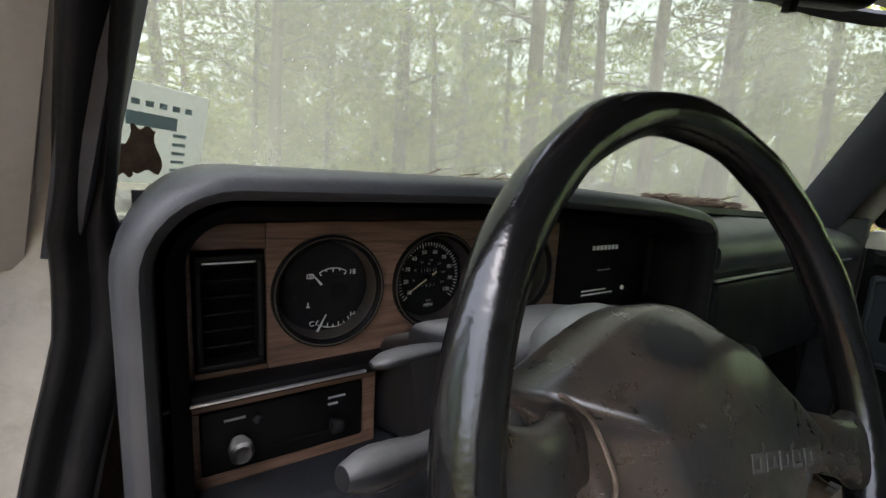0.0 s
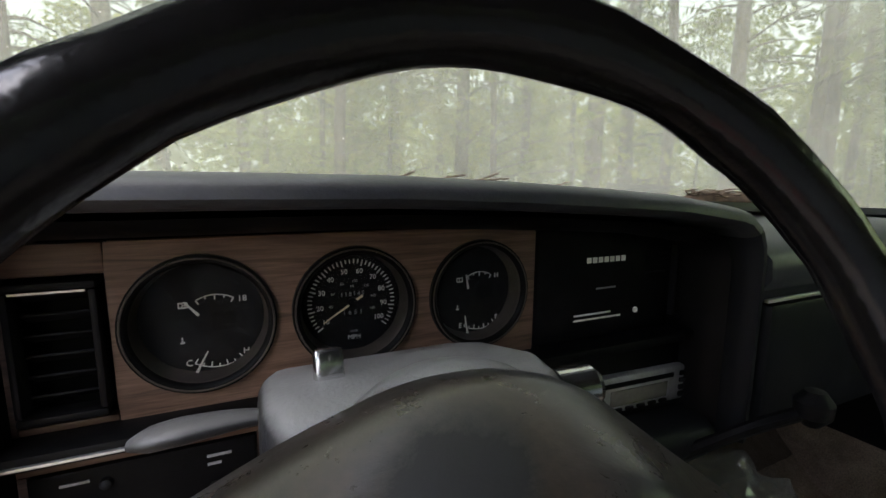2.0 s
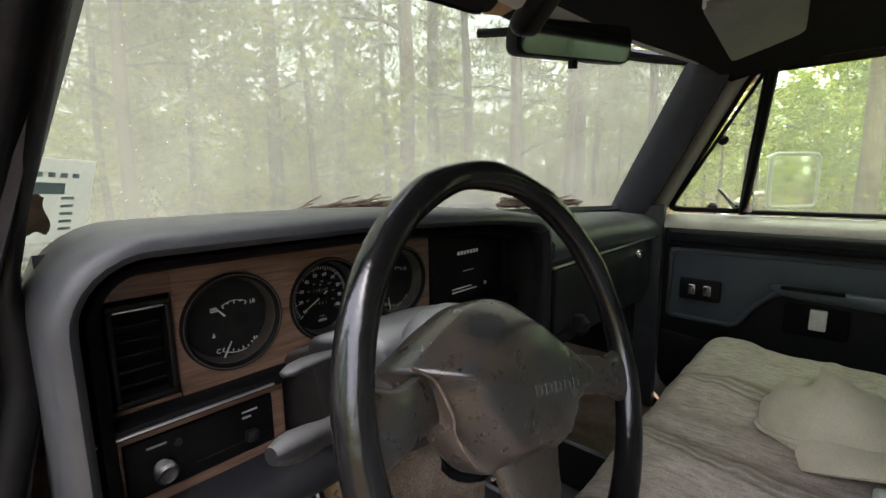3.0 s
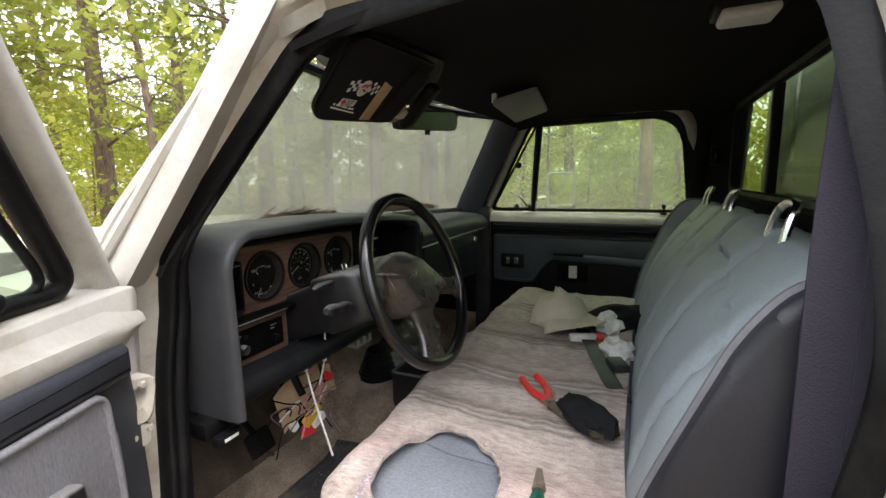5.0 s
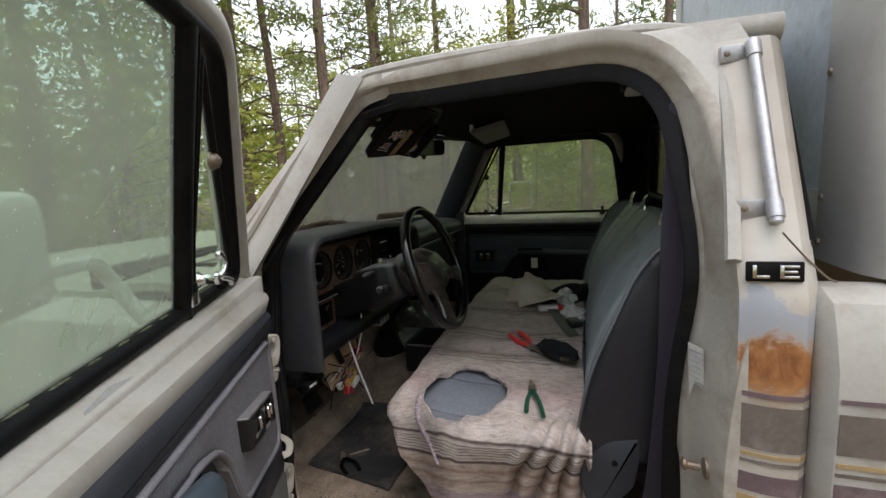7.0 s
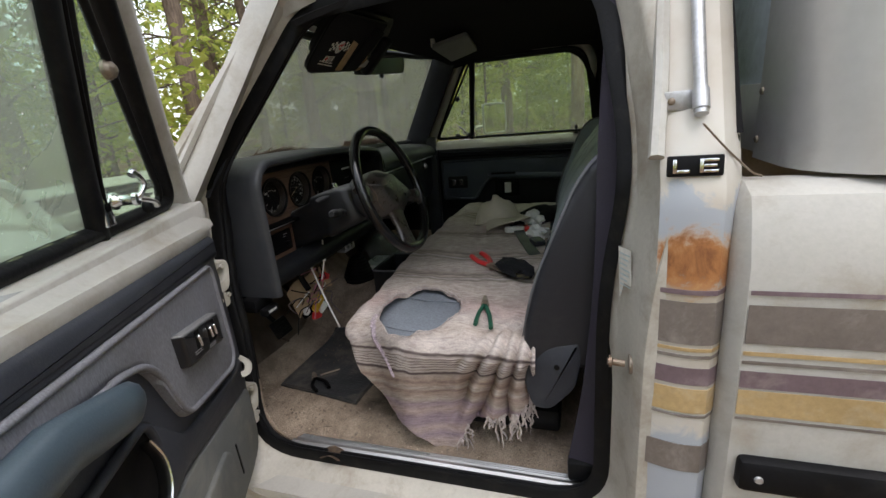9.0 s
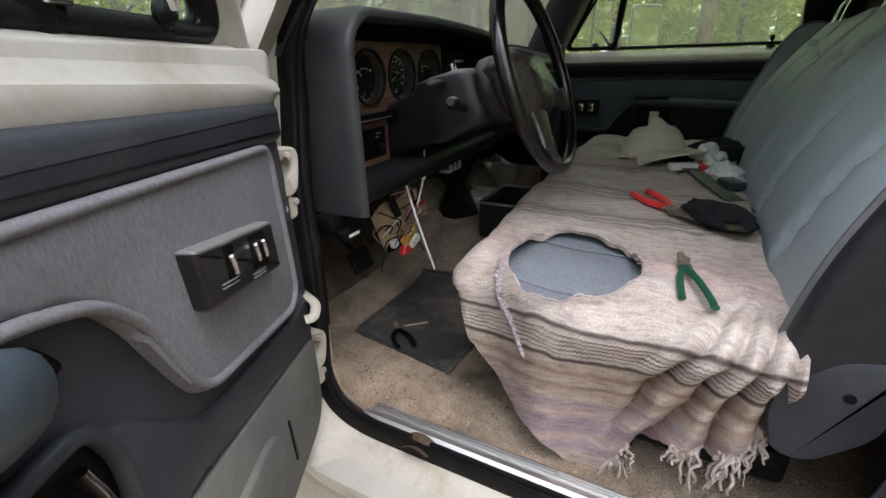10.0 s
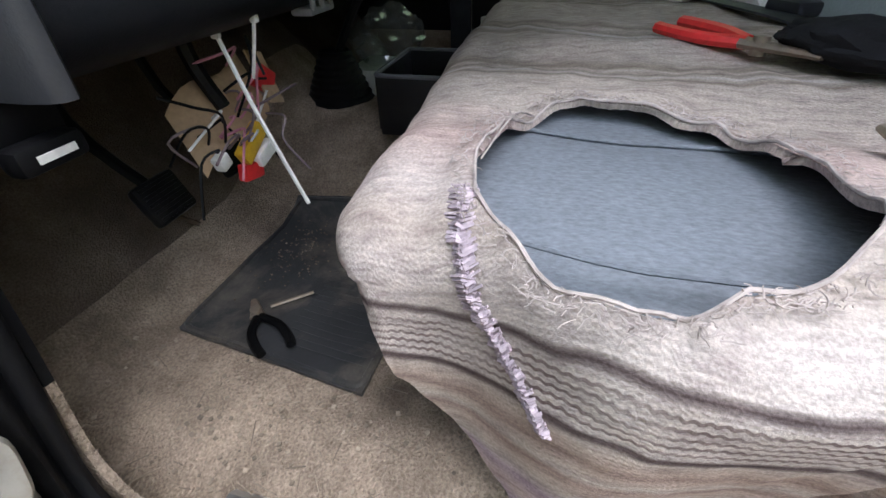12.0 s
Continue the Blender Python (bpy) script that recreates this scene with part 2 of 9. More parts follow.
def pillar_paint():
    """Old cream paint on the cab corner with a bare primer patch and a rust bloom below the badge."""
    m, nt, bsdf, co = blank("cab_corner_paint")
    sep = nt.nodes.new("ShaderNodeSeparateXYZ")
    nt.links.new(co, sep.inputs[0])
    n = noise_node(nt, 16.0, 7, 0.7, co, 0.4)
    n2 = noise_node(nt, 5.0, 5, 0.6, co)
    z = math_node(nt, "ADD", sep.outputs[2], math_node(nt, "MULTIPLY", math_node(nt, "SUBTRACT", n.outputs[0], 0.5), 0.14))
    y = math_node(nt, "ADD", sep.outputs[1], math_node(nt, "MULTIPLY", math_node(nt, "SUBTRACT", n.outputs[0], 0.5), 0.10))
    f = ramp_node(nt, [(0.30, (0.395, 0.336, 0.26)), (0.5, (0.504, 0.462, 0.395)), (0.72, (0.554, 0.529, 0.479))], n2.outputs[0]).outputs[0]
    zz = math_node(nt, "SUBTRACT", z, 1.0)
    prim = ramp_node(nt, [(0.05, (1,) * 3), (0.075, (0,) * 3), (0.375, (0,) * 3), (0.39, (1,) * 3), (0.428, (1,) * 3), (0.437, (0,) * 3)], zz).outputs[0]
    c = mix_node(nt, prim, f, (0.36, 0.38, 0.41))
    rust_z = ramp_node(nt, [(0.29, (0,) * 3), (0.31, (1,) * 3), (0.365, (1,) * 3), (0.388, (0,) * 3)], zz).outputs[0]
    yy = math_node(nt, "ADD", y, 1.1)
    rust_y = ramp_node(nt, [(0.05, (0,) * 3), (0.07, (1,) * 3), (0.15, (1,) * 3), (0.165, (0,) * 3)], yy).outputs[0]
    rust = ramp_node(nt, [(0.3, (0.10, 0.035, 0.015)), (0.5, (0.36, 0.15, 0.05)), (0.7, (0.50, 0.30, 0.13))], n.outputs[0]).outputs[0]
    c = mix_node(nt, mix_node(nt, 1.0, rust_z, rust_y, "MULTIPLY"), c, rust)
    nt.links.new(c, bsdf.inputs["Base Color"])
    bsdf.inputs["Roughness"].default_value = 0.55
    b = nt.nodes.new("ShaderNodeBump")
    b.inputs["Strength"].default_value, b.inputs["Distance"].default_value = 0.25, 0.002
    nt.links.new(n.outputs[0], b.inputs["Height"])
    nt.links.new(b.outputs[0], bsdf.inputs["Normal"])
    return m


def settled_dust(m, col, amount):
    """Paler grey on faces turned upwards: settled dust together with painted light from above."""
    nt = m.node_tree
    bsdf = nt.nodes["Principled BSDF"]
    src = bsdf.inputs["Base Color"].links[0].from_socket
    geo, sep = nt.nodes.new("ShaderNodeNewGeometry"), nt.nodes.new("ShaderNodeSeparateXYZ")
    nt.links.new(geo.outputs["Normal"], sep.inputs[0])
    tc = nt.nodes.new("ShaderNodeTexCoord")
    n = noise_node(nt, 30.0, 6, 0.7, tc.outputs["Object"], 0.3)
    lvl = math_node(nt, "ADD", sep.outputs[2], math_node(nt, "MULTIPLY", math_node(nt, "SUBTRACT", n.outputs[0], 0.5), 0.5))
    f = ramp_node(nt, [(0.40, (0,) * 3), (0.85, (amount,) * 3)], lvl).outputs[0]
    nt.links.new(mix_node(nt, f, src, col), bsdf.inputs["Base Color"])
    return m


WORN_SPOT = (-0.364, -0.300, 1.408)


def pad_mat():
    """Wheel pad: slick blue-grey skin rubbed brown, with one patch worn rough and black at its top."""
    m, nt, bsdf, co = blank("grimy_wheel_pad")
    big, mid, fine = noise_node(nt, 9.0, 6, 0.6, co, 0.4), noise_node(nt, 55.0, 6, 0.75, co, 0.3), noise_node(nt, 300.0, 3, 0.6, co)
    c = ramp_node(nt, [(0.34, (0.020, 0.021, 0.024)), (0.46, (0.022, 0.021, 0.020)), (0.56, (0.034, 0.026, 0.019)), (0.66, (0.022, 0.020, 0.018))], big.outputs[0]).outputs[0]
    c = mix_node(nt, ramp_node(nt, [(0.55, (0, 0, 0)), (0.70, (0.28,) * 3)], mid.outputs[0]).outputs[0], c, (0.066, 0.050, 0.036))
    d = nt.nodes.new("ShaderNodeVectorMath")
    d.operation = "DISTANCE"
    nt.links.new(co, d.inputs[0])
    d.inputs[1].default_value = WORN_SPOT
    r = math_node(nt, "ADD", d.outputs["Value"], math_node(nt, "MULTIPLY", math_node(nt, "SUBTRACT", mid.outputs[0], 0.5), 0.034))
    worn = ramp_node(nt, [(0.016, (1,) * 3), (0.022, (0,) * 3)], r).outputs[0]
    c = mix_node(nt, worn, c, (0.0045, 0.0042, 0.0042))
    halo = ramp_node(nt, [(0.025, (0,) * 3), (0.031, (0.32,) * 3), (0.050, (0,) * 3)], r).outputs[0]
    c = mix_node(nt, halo, c, (0.085, 0.062, 0.044))
    c = mix_node(nt, 1.0, c, ramp_node(nt, [(0.3, (0.8,) * 3), (0.7, (1.2,) * 3)], fine.outputs[0]).outputs[0], "MULTIPLY")
    nt.links.new(c, bsdf.inputs["Base Color"])
    rough = ramp_node(nt, [(0.3, (0.22,) * 3), (0.7, (0.40,) * 3)], mid.outputs[0]).outputs[0]
    bsdf.inputs["Specular IOR Level"].default_value = 0.75
    nt.links.new(mix_node(nt, worn, rough, (0.6, 0.6, 0.6)), bsdf.inputs["Roughness"])
    b = nt.nodes.new("ShaderNodeBump")
    b.inputs["Strength"].default_value, b.inputs["Distance"].default_value = 0.3, 0.001
    nt.links.new(mid.outputs[0], b.inputs["Height"])
    nt.links.new(b.outputs[0], bsdf.inputs["Normal"])
    return m


DUST = (0.34, 0.32, 0.28)
M_PAINT = mat("old_white_paint", (0.4416, 0.4232, 0.3827), 0.45, var=0.1, scale=4, grain=0.05, bump=0.1, dirt=(0.288, 0.24, 0.176), dirt_amount=0.5, dirt_scale=9)
M_JAMB = mat("cream_jamb_paint", (0.4246, 0.3973, 0.3428), 0.45, var=0.12, scale=6, grain=0.06, bump=0.12, dirt=(0.205, 0.1558, 0.1025), dirt_amount=0.5, dirt_scale=9)
M_BONNET = mat("pollen_dusted_paint", (0.34, 0.335, 0.27), 0.6, var=0.12, scale=5, grain=0.08, bump=0.1, dirt=(0.26, 0.22, 0.15), dirt_amount=0.45, dirt_scale=9)
M_CORNER = pillar_paint()
M_PRIMER = mat("bare_grey_primer", (0.30, 0.30, 0.29), 0.7, var=0.2, scale=30, bump=0.1)
M_LICHEN = mat("green_grime", (0.10, 0.11, 0.06), 0.95, var=0.5, scale=60, grain=0.4, bump=0.6)
M_RUBBER = mat("dusty_black_rubber", (0.00585, 0.00585, 0.0065), 0.5, var=0.3, dirt=(0.0221, 0.02015, 0.01755), dirt_amount=0.4, dirt_scale=22, bump=0.3, spec=0.15)
M_BLACK = mat("black_plastic", (0.005625, 0.005625, 0.006375), 0.5, var=0.3, dirt=(0.021, 0.02025, 0.01875), dirt_amount=0.35, dirt_scale=12, bump=0.25, spec=0.14)
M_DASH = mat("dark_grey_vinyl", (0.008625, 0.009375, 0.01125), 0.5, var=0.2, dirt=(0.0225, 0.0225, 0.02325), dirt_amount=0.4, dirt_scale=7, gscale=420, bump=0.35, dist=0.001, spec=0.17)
M_DASHTOP = settled_dust(mat("mid_grey_vinyl", (0.03312, 0.03528, 0.04032), 0.46, var=0.15, dirt=(0.054, 0.054, 0.054), dirt_amount=0.5, dirt_scale=9, gscale=420, bump=0.3, dist=0.001), (0.11, 0.112, 0.115), 0.7)
M_CLUSTERBLACK = mat("satin_black_trim", (0.003, 0.003, 0.003375), 0.5, var=0.3, dirt=(0.00825, 0.007875, 0.0075), dirt_amount=0.4, dirt_scale=18, bump=0.1, spec=0.10)
M_WOOD = wood_mat()
M_DIAL = mat("dial_black", (0.006, 0.006, 0.007), 0.55, var=0.2, bump=0, dirt=(0.014, 0.0135, 0.013), dirt_amount=0.4, dirt_scale=30, spec=0.12)
M_MARK = mat("dial_print", (0.675, 0.66, 0.63), 0.6, var=0.05, bump=0)
M_GREYPRINT = mat("dim_print", (0.24, 0.24, 0.24), 0.6, var=0.05, bump=0)
M_ORANGE = mat("needle_cream", (0.78, 0.62, 0.42), 0.5, var=0.05, bump=0)
M_CHROME = mat("chrome", (0.75, 0.75, 0.76), 0.14, metal=1.0, var=0.06, grain=0.04, bump=0.03, dirt=(0.35, 0.33, 0.30), dirt_amount=0.25, dirt_scale=40)
M_ALU = mat("brushed_aluminium", (0.62, 0.62, 0.62), 0.36, metal=0.9, var=0.08, stretch=(1, 0.1, 1), gscale=220, grain=0.08, bump=0.08, dirt=(0.32, 0.30, 0.27), dirt_amount=0.3)
M_ZINC = mat("dull_zinc", (0.50, 0.50, 0.51), 0.45, metal=0.75, var=0.15, dirt=(0.26, 0.22, 0.18), dirt_amount=0.4, dirt_scale=25)
M_RIM = mat("worn_wheel_rim", (0.0063, 0.00585, 0.00585), 0.20, var=0.3, scale=14, grain=0.25, gscale=90, bump=0.25, dist=0.002, dirt=(0.027, 0.0243, 0.0216), dirt_amount=0.2, dirt_scale=30, rvar=0.1)
M_PAD = pad_mat()
M_BEZELWALL = mat("gloss_brown_bezel", (0.045, 0.0375, 0.0315), 0.5, var=0.3, scale=30, bump=0.1, spec=0.3)
M_FAINT = mat("rubbed_badge_print", (0.085, 0.082, 0.076), 0.5, var=0.2, bump=0)
M_PALEPRINT = mat("pale_blue_print", (0.55, 0.62, 0.63), 0.8, var=0.2, gscale=900, bump=0)
# dark column plastic; dust and painted top light make its upper faces pale
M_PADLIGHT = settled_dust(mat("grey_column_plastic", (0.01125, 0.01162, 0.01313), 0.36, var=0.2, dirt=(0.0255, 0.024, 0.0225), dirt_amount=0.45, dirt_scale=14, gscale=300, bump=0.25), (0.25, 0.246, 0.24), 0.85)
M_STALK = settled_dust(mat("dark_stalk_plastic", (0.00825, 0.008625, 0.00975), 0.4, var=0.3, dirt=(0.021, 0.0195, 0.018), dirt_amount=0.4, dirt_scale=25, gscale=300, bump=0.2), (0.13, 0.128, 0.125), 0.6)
M_TAN = mat("rubbed_tan_plastic", (0.0975, 0.0728, 0.052), 0.7, var=0.5, scale=60, grain=0.4)
M_CARPET = mat("dusty_tan_carpet", (0.42, 0.33, 0.25), 0.95, var=0.28, scale=9, grain=0.45, gscale=300, bump=1.0, dist=0.007, dirt=(0.10, 0.076, 0.056), dirt_amount=0.75, dirt_scale=5.5, spec=0.1)
M_MAT = mat("black_ribbed_rubber", (0.030, 0.031, 0.033), 0.5, var=0.3, dirt=(0.20, 0.17, 0.135), dirt_amount=0.6, dirt_scale=7, bump=0.3)
# floor carpet again, with the footwell's shade put into its colour
M_TOE = mat("shaded_toe_carpet", (0.15, 0.117, 0.09), 0.95, var=0.35, scale=7, grain=0.4, gscale=380, bump=0.8, dist=0.005, dirt=(0.06, 0.047, 0.036), dirt_amount=0.7, dirt_scale=6, spec=0.1)
M_SEAT = mat("blue_grey_vinyl", (0.335, 0.380, 0.405), 0.5, var=0.1, scale=5, gscale=300, bump=0.25, dist=0.001, dirt=(0.24, 0.26, 0.27), dirt_amount=0.3, dirt_scale=6)
M_SEATDARK = mat("charcoal_vinyl", (0.01955, 0.01997, 0.02465), 0.45, var=0.15, gscale=380, bump=0.3, dist=0.001, dirt=(0.0408, 0.0408, 0.0442), dirt_amount=0.3, dirt_scale=8, spec=0.4)
M_SEATCLOTH = mat("blue_grey_seat_cloth", (0.195, 0.212, 0.240), 0.85, var=0.12, gscale=420, grain=0.25, bump=0.6, dist=0.002, spec=0.2, stretch=(1, 0.35, 1))
M_PIPING = mat("dull_grey_piping", (0.13, 0.13, 0.14), 0.6, var=0.15, dirt=(0.09, 0.088, 0.085), dirt_scale=20)
M_BLANKET = blanket_mat()
M_FRAY = mat("frayed_cotton", (0.448, 0.3853, 0.3584), 0.95, var=0.3, scale=60, bump=0.3, spec=0.1)
M_MAUVEYARN = mat("mauve_yarn", (0.47, 0.39, 0.43), 0.95, var=0.3, scale=80, grain=0.3, bump=0.3, spec=0.1, island=0.3)
M_HEAD = mat("dark_headliner", (0.0152, 0.0144, 0.0148), 0.95, var=0.2, gscale=320, grain=0.2, bump=0.4, spec=0.05)
M_DOORCLOTH = mat("grey_door_cloth", (0.205, 0.203, 0.222), 0.9, var=0.1, gscale=420, grain=0.22, bump=0.6, dist=0.0015, spec=0.12, stretch=(1, 1, 0.3), dirt=(0.155, 0.15, 0.148), dirt_amount=0.3)
M_DOORPAD = mat("slate_door_vinyl", (0.03342, 0.03588, 0.04455), 0.5, var=0.2, gscale=380, bump=0.3, dist=0.001, dirt=(0.07426, 0.07426, 0.07426), dirt_amount=0.35, dirt_scale=8, spec=0.35)
M_ARM = mat("blue_armrest_vinyl", (0.054, 0.075, 0.093), 0.42, var=0.15, gscale=380, bump=0.2, dist=0.001, dirt=(0.1125, 0.1275, 0.135), dirt_amount=0.3)
M_LABEL = mat("faded_label_paper", (0.60, 0.58, 0.53), 0.7, var=0.1, bump=0.05)
M_PDOOR = mat("blue_grey_door_plastic", (0.06375, 0.0748, 0.0935), 0.45, var=0.15, gscale=380, bump=0.25, dist=0.001, dirt=(0.085, 0.0918, 0.1003), dirt_amount=0.3, spec=0.35)
M_PDARK = mat("near_black_door_vinyl", (0.0068, 0.0072, 0.0088), 0.5, var=0.2, gscale=380, bump=0.3, dist=0.001, dirt=(0.0176, 0.0176, 0.0192), dirt_amount=0.3, dirt_scale=8, spec=0.25)
M_LOWERDOOR = mat("scuffed_grey_door_base", (0.1275, 0.132, 0.1275), 0.7, var=0.2, gscale=400, bump=0.4, dirt=(0.24, 0.225, 0.195), dirt_amount=0.45, dirt_scale=8)
M_BELT = mat("dark_belt_webbing", (0.024, 0.020, 0.032), 0.8, var=0.2, gscale=500, bump=0.5)
M_GLASS = glass_mat("dusty_windscreen", 0.155, (0.455, 0.475, 0.415), 3.0, 0.1, 0.05)
M_SIDEGLASS = glass_mat("dusty_side_glass", 0.10, (0.66, 0.74, 0.55), 6.0, 0.04)
M_DOORGLASS = glass_mat("milky_door_glass", 0.27, (0.62, 0.74, 0.66), 2.0)
M_VENTGLASS = glass_mat("dusty_vent_glass", 0.10, (0.80, 0.90, 0.80), 4.0)
M_LENS = glass_mat("gauge_lens", 0.003, (0.94, 0.94, 0.94), 20.0, 0.02, 0.0)
M_MIRROR = mat("mirror_silver", (0.82, 0.84, 0.83), 0.04, metal=1.0, var=0.02, bump=0, rvar=0.01)
M_MIRRORRIM = mat("weathered_mirror_rim", (0.34, 0.34, 0.32), 0.5, var=0.15, bump=0.05)
M_PAPER = mat("faded_sticker_paper", (0.78, 0.79, 0.76), 0.8, var=0.06, bump=0.05)


def backlit(m, col, share):
    """Thin paper or print on glass: part of the daylight behind it passes through."""
    nt = m.node_tree
    thin, lit = nt.nodes.new("ShaderNodeMixShader"), nt.nodes.new("ShaderNodeBsdfTranslucent")
    lit.inputs[0].default_value, thin.inputs[0].default_value = (*col, 1), share
    nt.links.new(nt.nodes["Principled BSDF"].outputs[0], thin.inputs[1])
    nt.links.new(lit.outputs[0], thin.inputs[2])
    nt.links.new(thin.outputs[0], nt.nodes["Material Output"].inputs[0])


backlit(M_PAPER, (0.80, 0.82, 0.78), 0.6)
backlit(M_PALEPRINT, (0.42, 0.52, 0.56), 0.6)
M_CARD = mat("brown_card", (0.42, 0.29, 0.17), 0.85, var=0.2, bump=0.2)
M_RED = mat("red_plastic", (0.62, 0.030, 0.030), 0.4, var=0.12, bump=0.05)
M_YELLOW = mat("yellow_plastic", (0.72, 0.44, 0.03), 0.45, var=0.1, bump=0.05)
M_GREEN = mat("green_grip", (0.010, 0.075, 0.045), 0.4, var=0.2, bump=0.05, dirt=(0.05, 0.06, 0.05), dirt_amount=0.4, dirt_scale=30)
M_STEEL = mat("worn_tool_steel", (0.30, 0.25, 0.20), 0.5, metal=0.7, var=0.3, dirt=(0.20, 0.11, 0.06), dirt_amount=0.5, dirt_scale=40)
M_WHITE = mat("white_plastic", (0.74, 0.73, 0.69), 0.45, var=0.06, dirt=(0.5, 0.46, 0.4), dirt_amount=0.3, dirt_scale=30)
M_TISSUE = mat("crumpled_tissue", (0.72, 0.71, 0.69), 0.95, var=0.06, bump=0.3)
M_CAP = mat("beige_cap_cotton", (0.60, 0.54, 0.43), 0.95, var=0.12, gscale=500, bump=0.5, dirt=(0.44, 0.38, 0.29), dirt_amount=0.35, spec=0.1)
M_BLACKCLOTH = mat("black_cloth", (0.014, 0.014, 0.016), 0.9, var=0.3, gscale=500, bump=0.5, spec=0.15)
M_PINK = mat("pink_wire", (0.50, 0.20, 0.26), 0.5, bump=0)
M_BROWNSTRIPE = mat("faded_brown_decal", (0.155, 0.130, 0.112), 0.5, var=0.2, dirt=(0.36, 0.33, 0.29), dirt_amount=0.35, dirt_scale=14)
M_MAROON = mat("faded_maroon_decal", (0.15, 0.105, 0.115), 0.5, var=0.2, dirt=(0.34, 0.28, 0.26), dirt_amount=0.35, dirt_scale=16)
M_GOLD = mat("faded_gold_decal", (0.40, 0.28, 0.13), 0.5, var=0.2, dirt=(0.50, 0.43, 0.32), dirt_amount=0.4, dirt_scale=16)
M_BARK = mat("pine_bark", (0.20, 0.150, 0.115), 0.95, var=0.35, scale=5, grain=0.4, gscale=30, bump=1.0, dist=0.03, stretch=(1, 1, 0.25), spec=0.1)
M_TWIG = mat("grey_twig", (0.10, 0.085, 0.07), 0.95, var=0.3, bump=0)
M_LITTER = mat("leaf_litter", (0.20, 0.135, 0.085), 1.0, var=0.4, scale=3, grain=0.5, gscale=30, bump=1.0, dist=0.03, dirt=(0.07, 0.06, 0.03), dirt_amount=0.6, dirt_scale=1.2, spec=0.05)
M_LEAF = leaf_mat("spring_leaf", (0.26, 0.32, 0.06), (0.54, 0.54, 0.15))
M_LEAF2 = leaf_mat("yellow_leaf", (0.27, 0.33, 0.06), (0.50, 0.52, 0.12))
M_NEEDLE = leaf_mat("pine_needle", (0.18, 0.23, 0.075), (0.36, 0.40, 0.15))
M_DEBRIS = mat("dry_needles", (0.075, 0.05, 0.032), 0.95, var=0.4, scale=60, bump=0)
M_EARTH = mat("dry_earth", (0.15, 0.118, 0.088), 0.95, var=0.4, scale=60, bump=0.2, island=0.4)
M_GRAVEL = mat("dry_grit", (0.30, 0.24, 0.18), 0.95, var=0.4, scale=60, bump=0.2, island=0.4)


# ---------------------------------------------------------------- building helpers
placed = {}


def thing(name, loc, label, category, group="", kind=""):
    ob = new(name)
    ob.empty_display_size = 0.1
    ob.location = loc
    placed[ob] = Matrix.Translation(loc)
    return tagged(ob, label, category, group, kind)


def part(name, bm, material, parent=None, label="", angle=35, keep=False):
    """Link a bmesh, laid out in cab coordinates, as one mesh object under a thing or a part."""
    if not keep:
        bmesh.ops.recalc_face_normals(bm, faces=bm.faces)
    me = bpy.data.meshes.new(name)
    bm.to_mesh(me)
    bm.free()
    me.materials.append(material)
    for p in me.polygons:
        p.use_smooth = True
    me.set_sharp_from_angle(angle=radians(angle))
    ob = new(name, me)
    placed[ob] = Matrix.Identity(4)
    if parent is not None:
        ob.parent = parent
        ob.matrix_parent_inverse = placed[parent].inverted()
    if label:
        ob["label"] = label
    return ob


def solo(name, bm, material, label, category, group="", kind="", angle=35):
    return tagged(part(name, bm, material, None, "", angle), label, category, group, kind)


def moved(bm, m):
    bmesh.ops.transform(bm, matrix=m, verts=bm.verts)
    return bm


def joined(*bms):
    out = bmesh.new()
    for b in bms:
        me = bpy.data.meshes.new("tmp")
        b.to_mesh(me)
        b.free()
        out.from_mesh(me)
        bpy.data.meshes.remove(me)
    return out


def rbox(x0, x1, y0, y1, z0, z1, r=0.004, seg=2):
    bm = bmesh.new()
    bmesh.ops.create_cube(bm, size=1.0)
    for v in bm.verts:
        v.co = ((x0 + x1) / 2 + v.co.x * (x1 - x0), (y0 + y1) / 2 + v.co.y * (y1 - y0), (z0 + z1) / 2 + v.co.z * (z1 - z0))
    r = min(r, 0.49 * min(abs(x1 - x0), abs(y1 - y0), abs(z1 - z0)))
    if r > 0:
        bmesh.ops.bevel(bm, geom=list(bm.edges), offset=r, segments=seg, profile=0.5, affect="EDGES")
    return bm


def loft(rings, closed_ring=True, closed_path=False, caps=True):
    """Skin a row of rings of equal length."""
    bm = bmesh.new()
    vs = [[bm.verts.new(p) for p in ring] for ring in rings]
    n, k = len(vs), len(vs[0])
    for i in range(n if closed_path else n - 1):
        a, b = vs[i], vs[(i + 1) % n]
        for j in range(k if closed_ring else k - 1):
            bm.faces.new((a[j], a[(j + 1) % k], b[(j + 1) % k], b[j]))
    if caps and closed_ring and not closed_path:
        bm.faces.new(vs[0][::-1])
        bm.faces.new(vs[-1])
    return bm


def smooth_path(pts, n=8, closed=False):
    """Catmull-Rom through the points."""
    pts = [Vector(p) for p in pts]
    out, m = [], len(pts)
    for i in range(m if closed else m - 1):
        g = (lambda k: pts[k % m]) if closed else (lambda k: pts[max(0, min(m - 1, k))])
        a, b, c, d = g(i - 1), g(i), g(i + 1), g(i + 2)
        for s in range(n):
            t = s / n
            out.append(0.5 * (2 * b + (c - a) * t + (2 * a - 5 * b + 4 * c - d) * t * t + (3 * b - a - 3 * c + d) * t ** 3))
    if not closed:
        out.append(pts[-1])
    return out


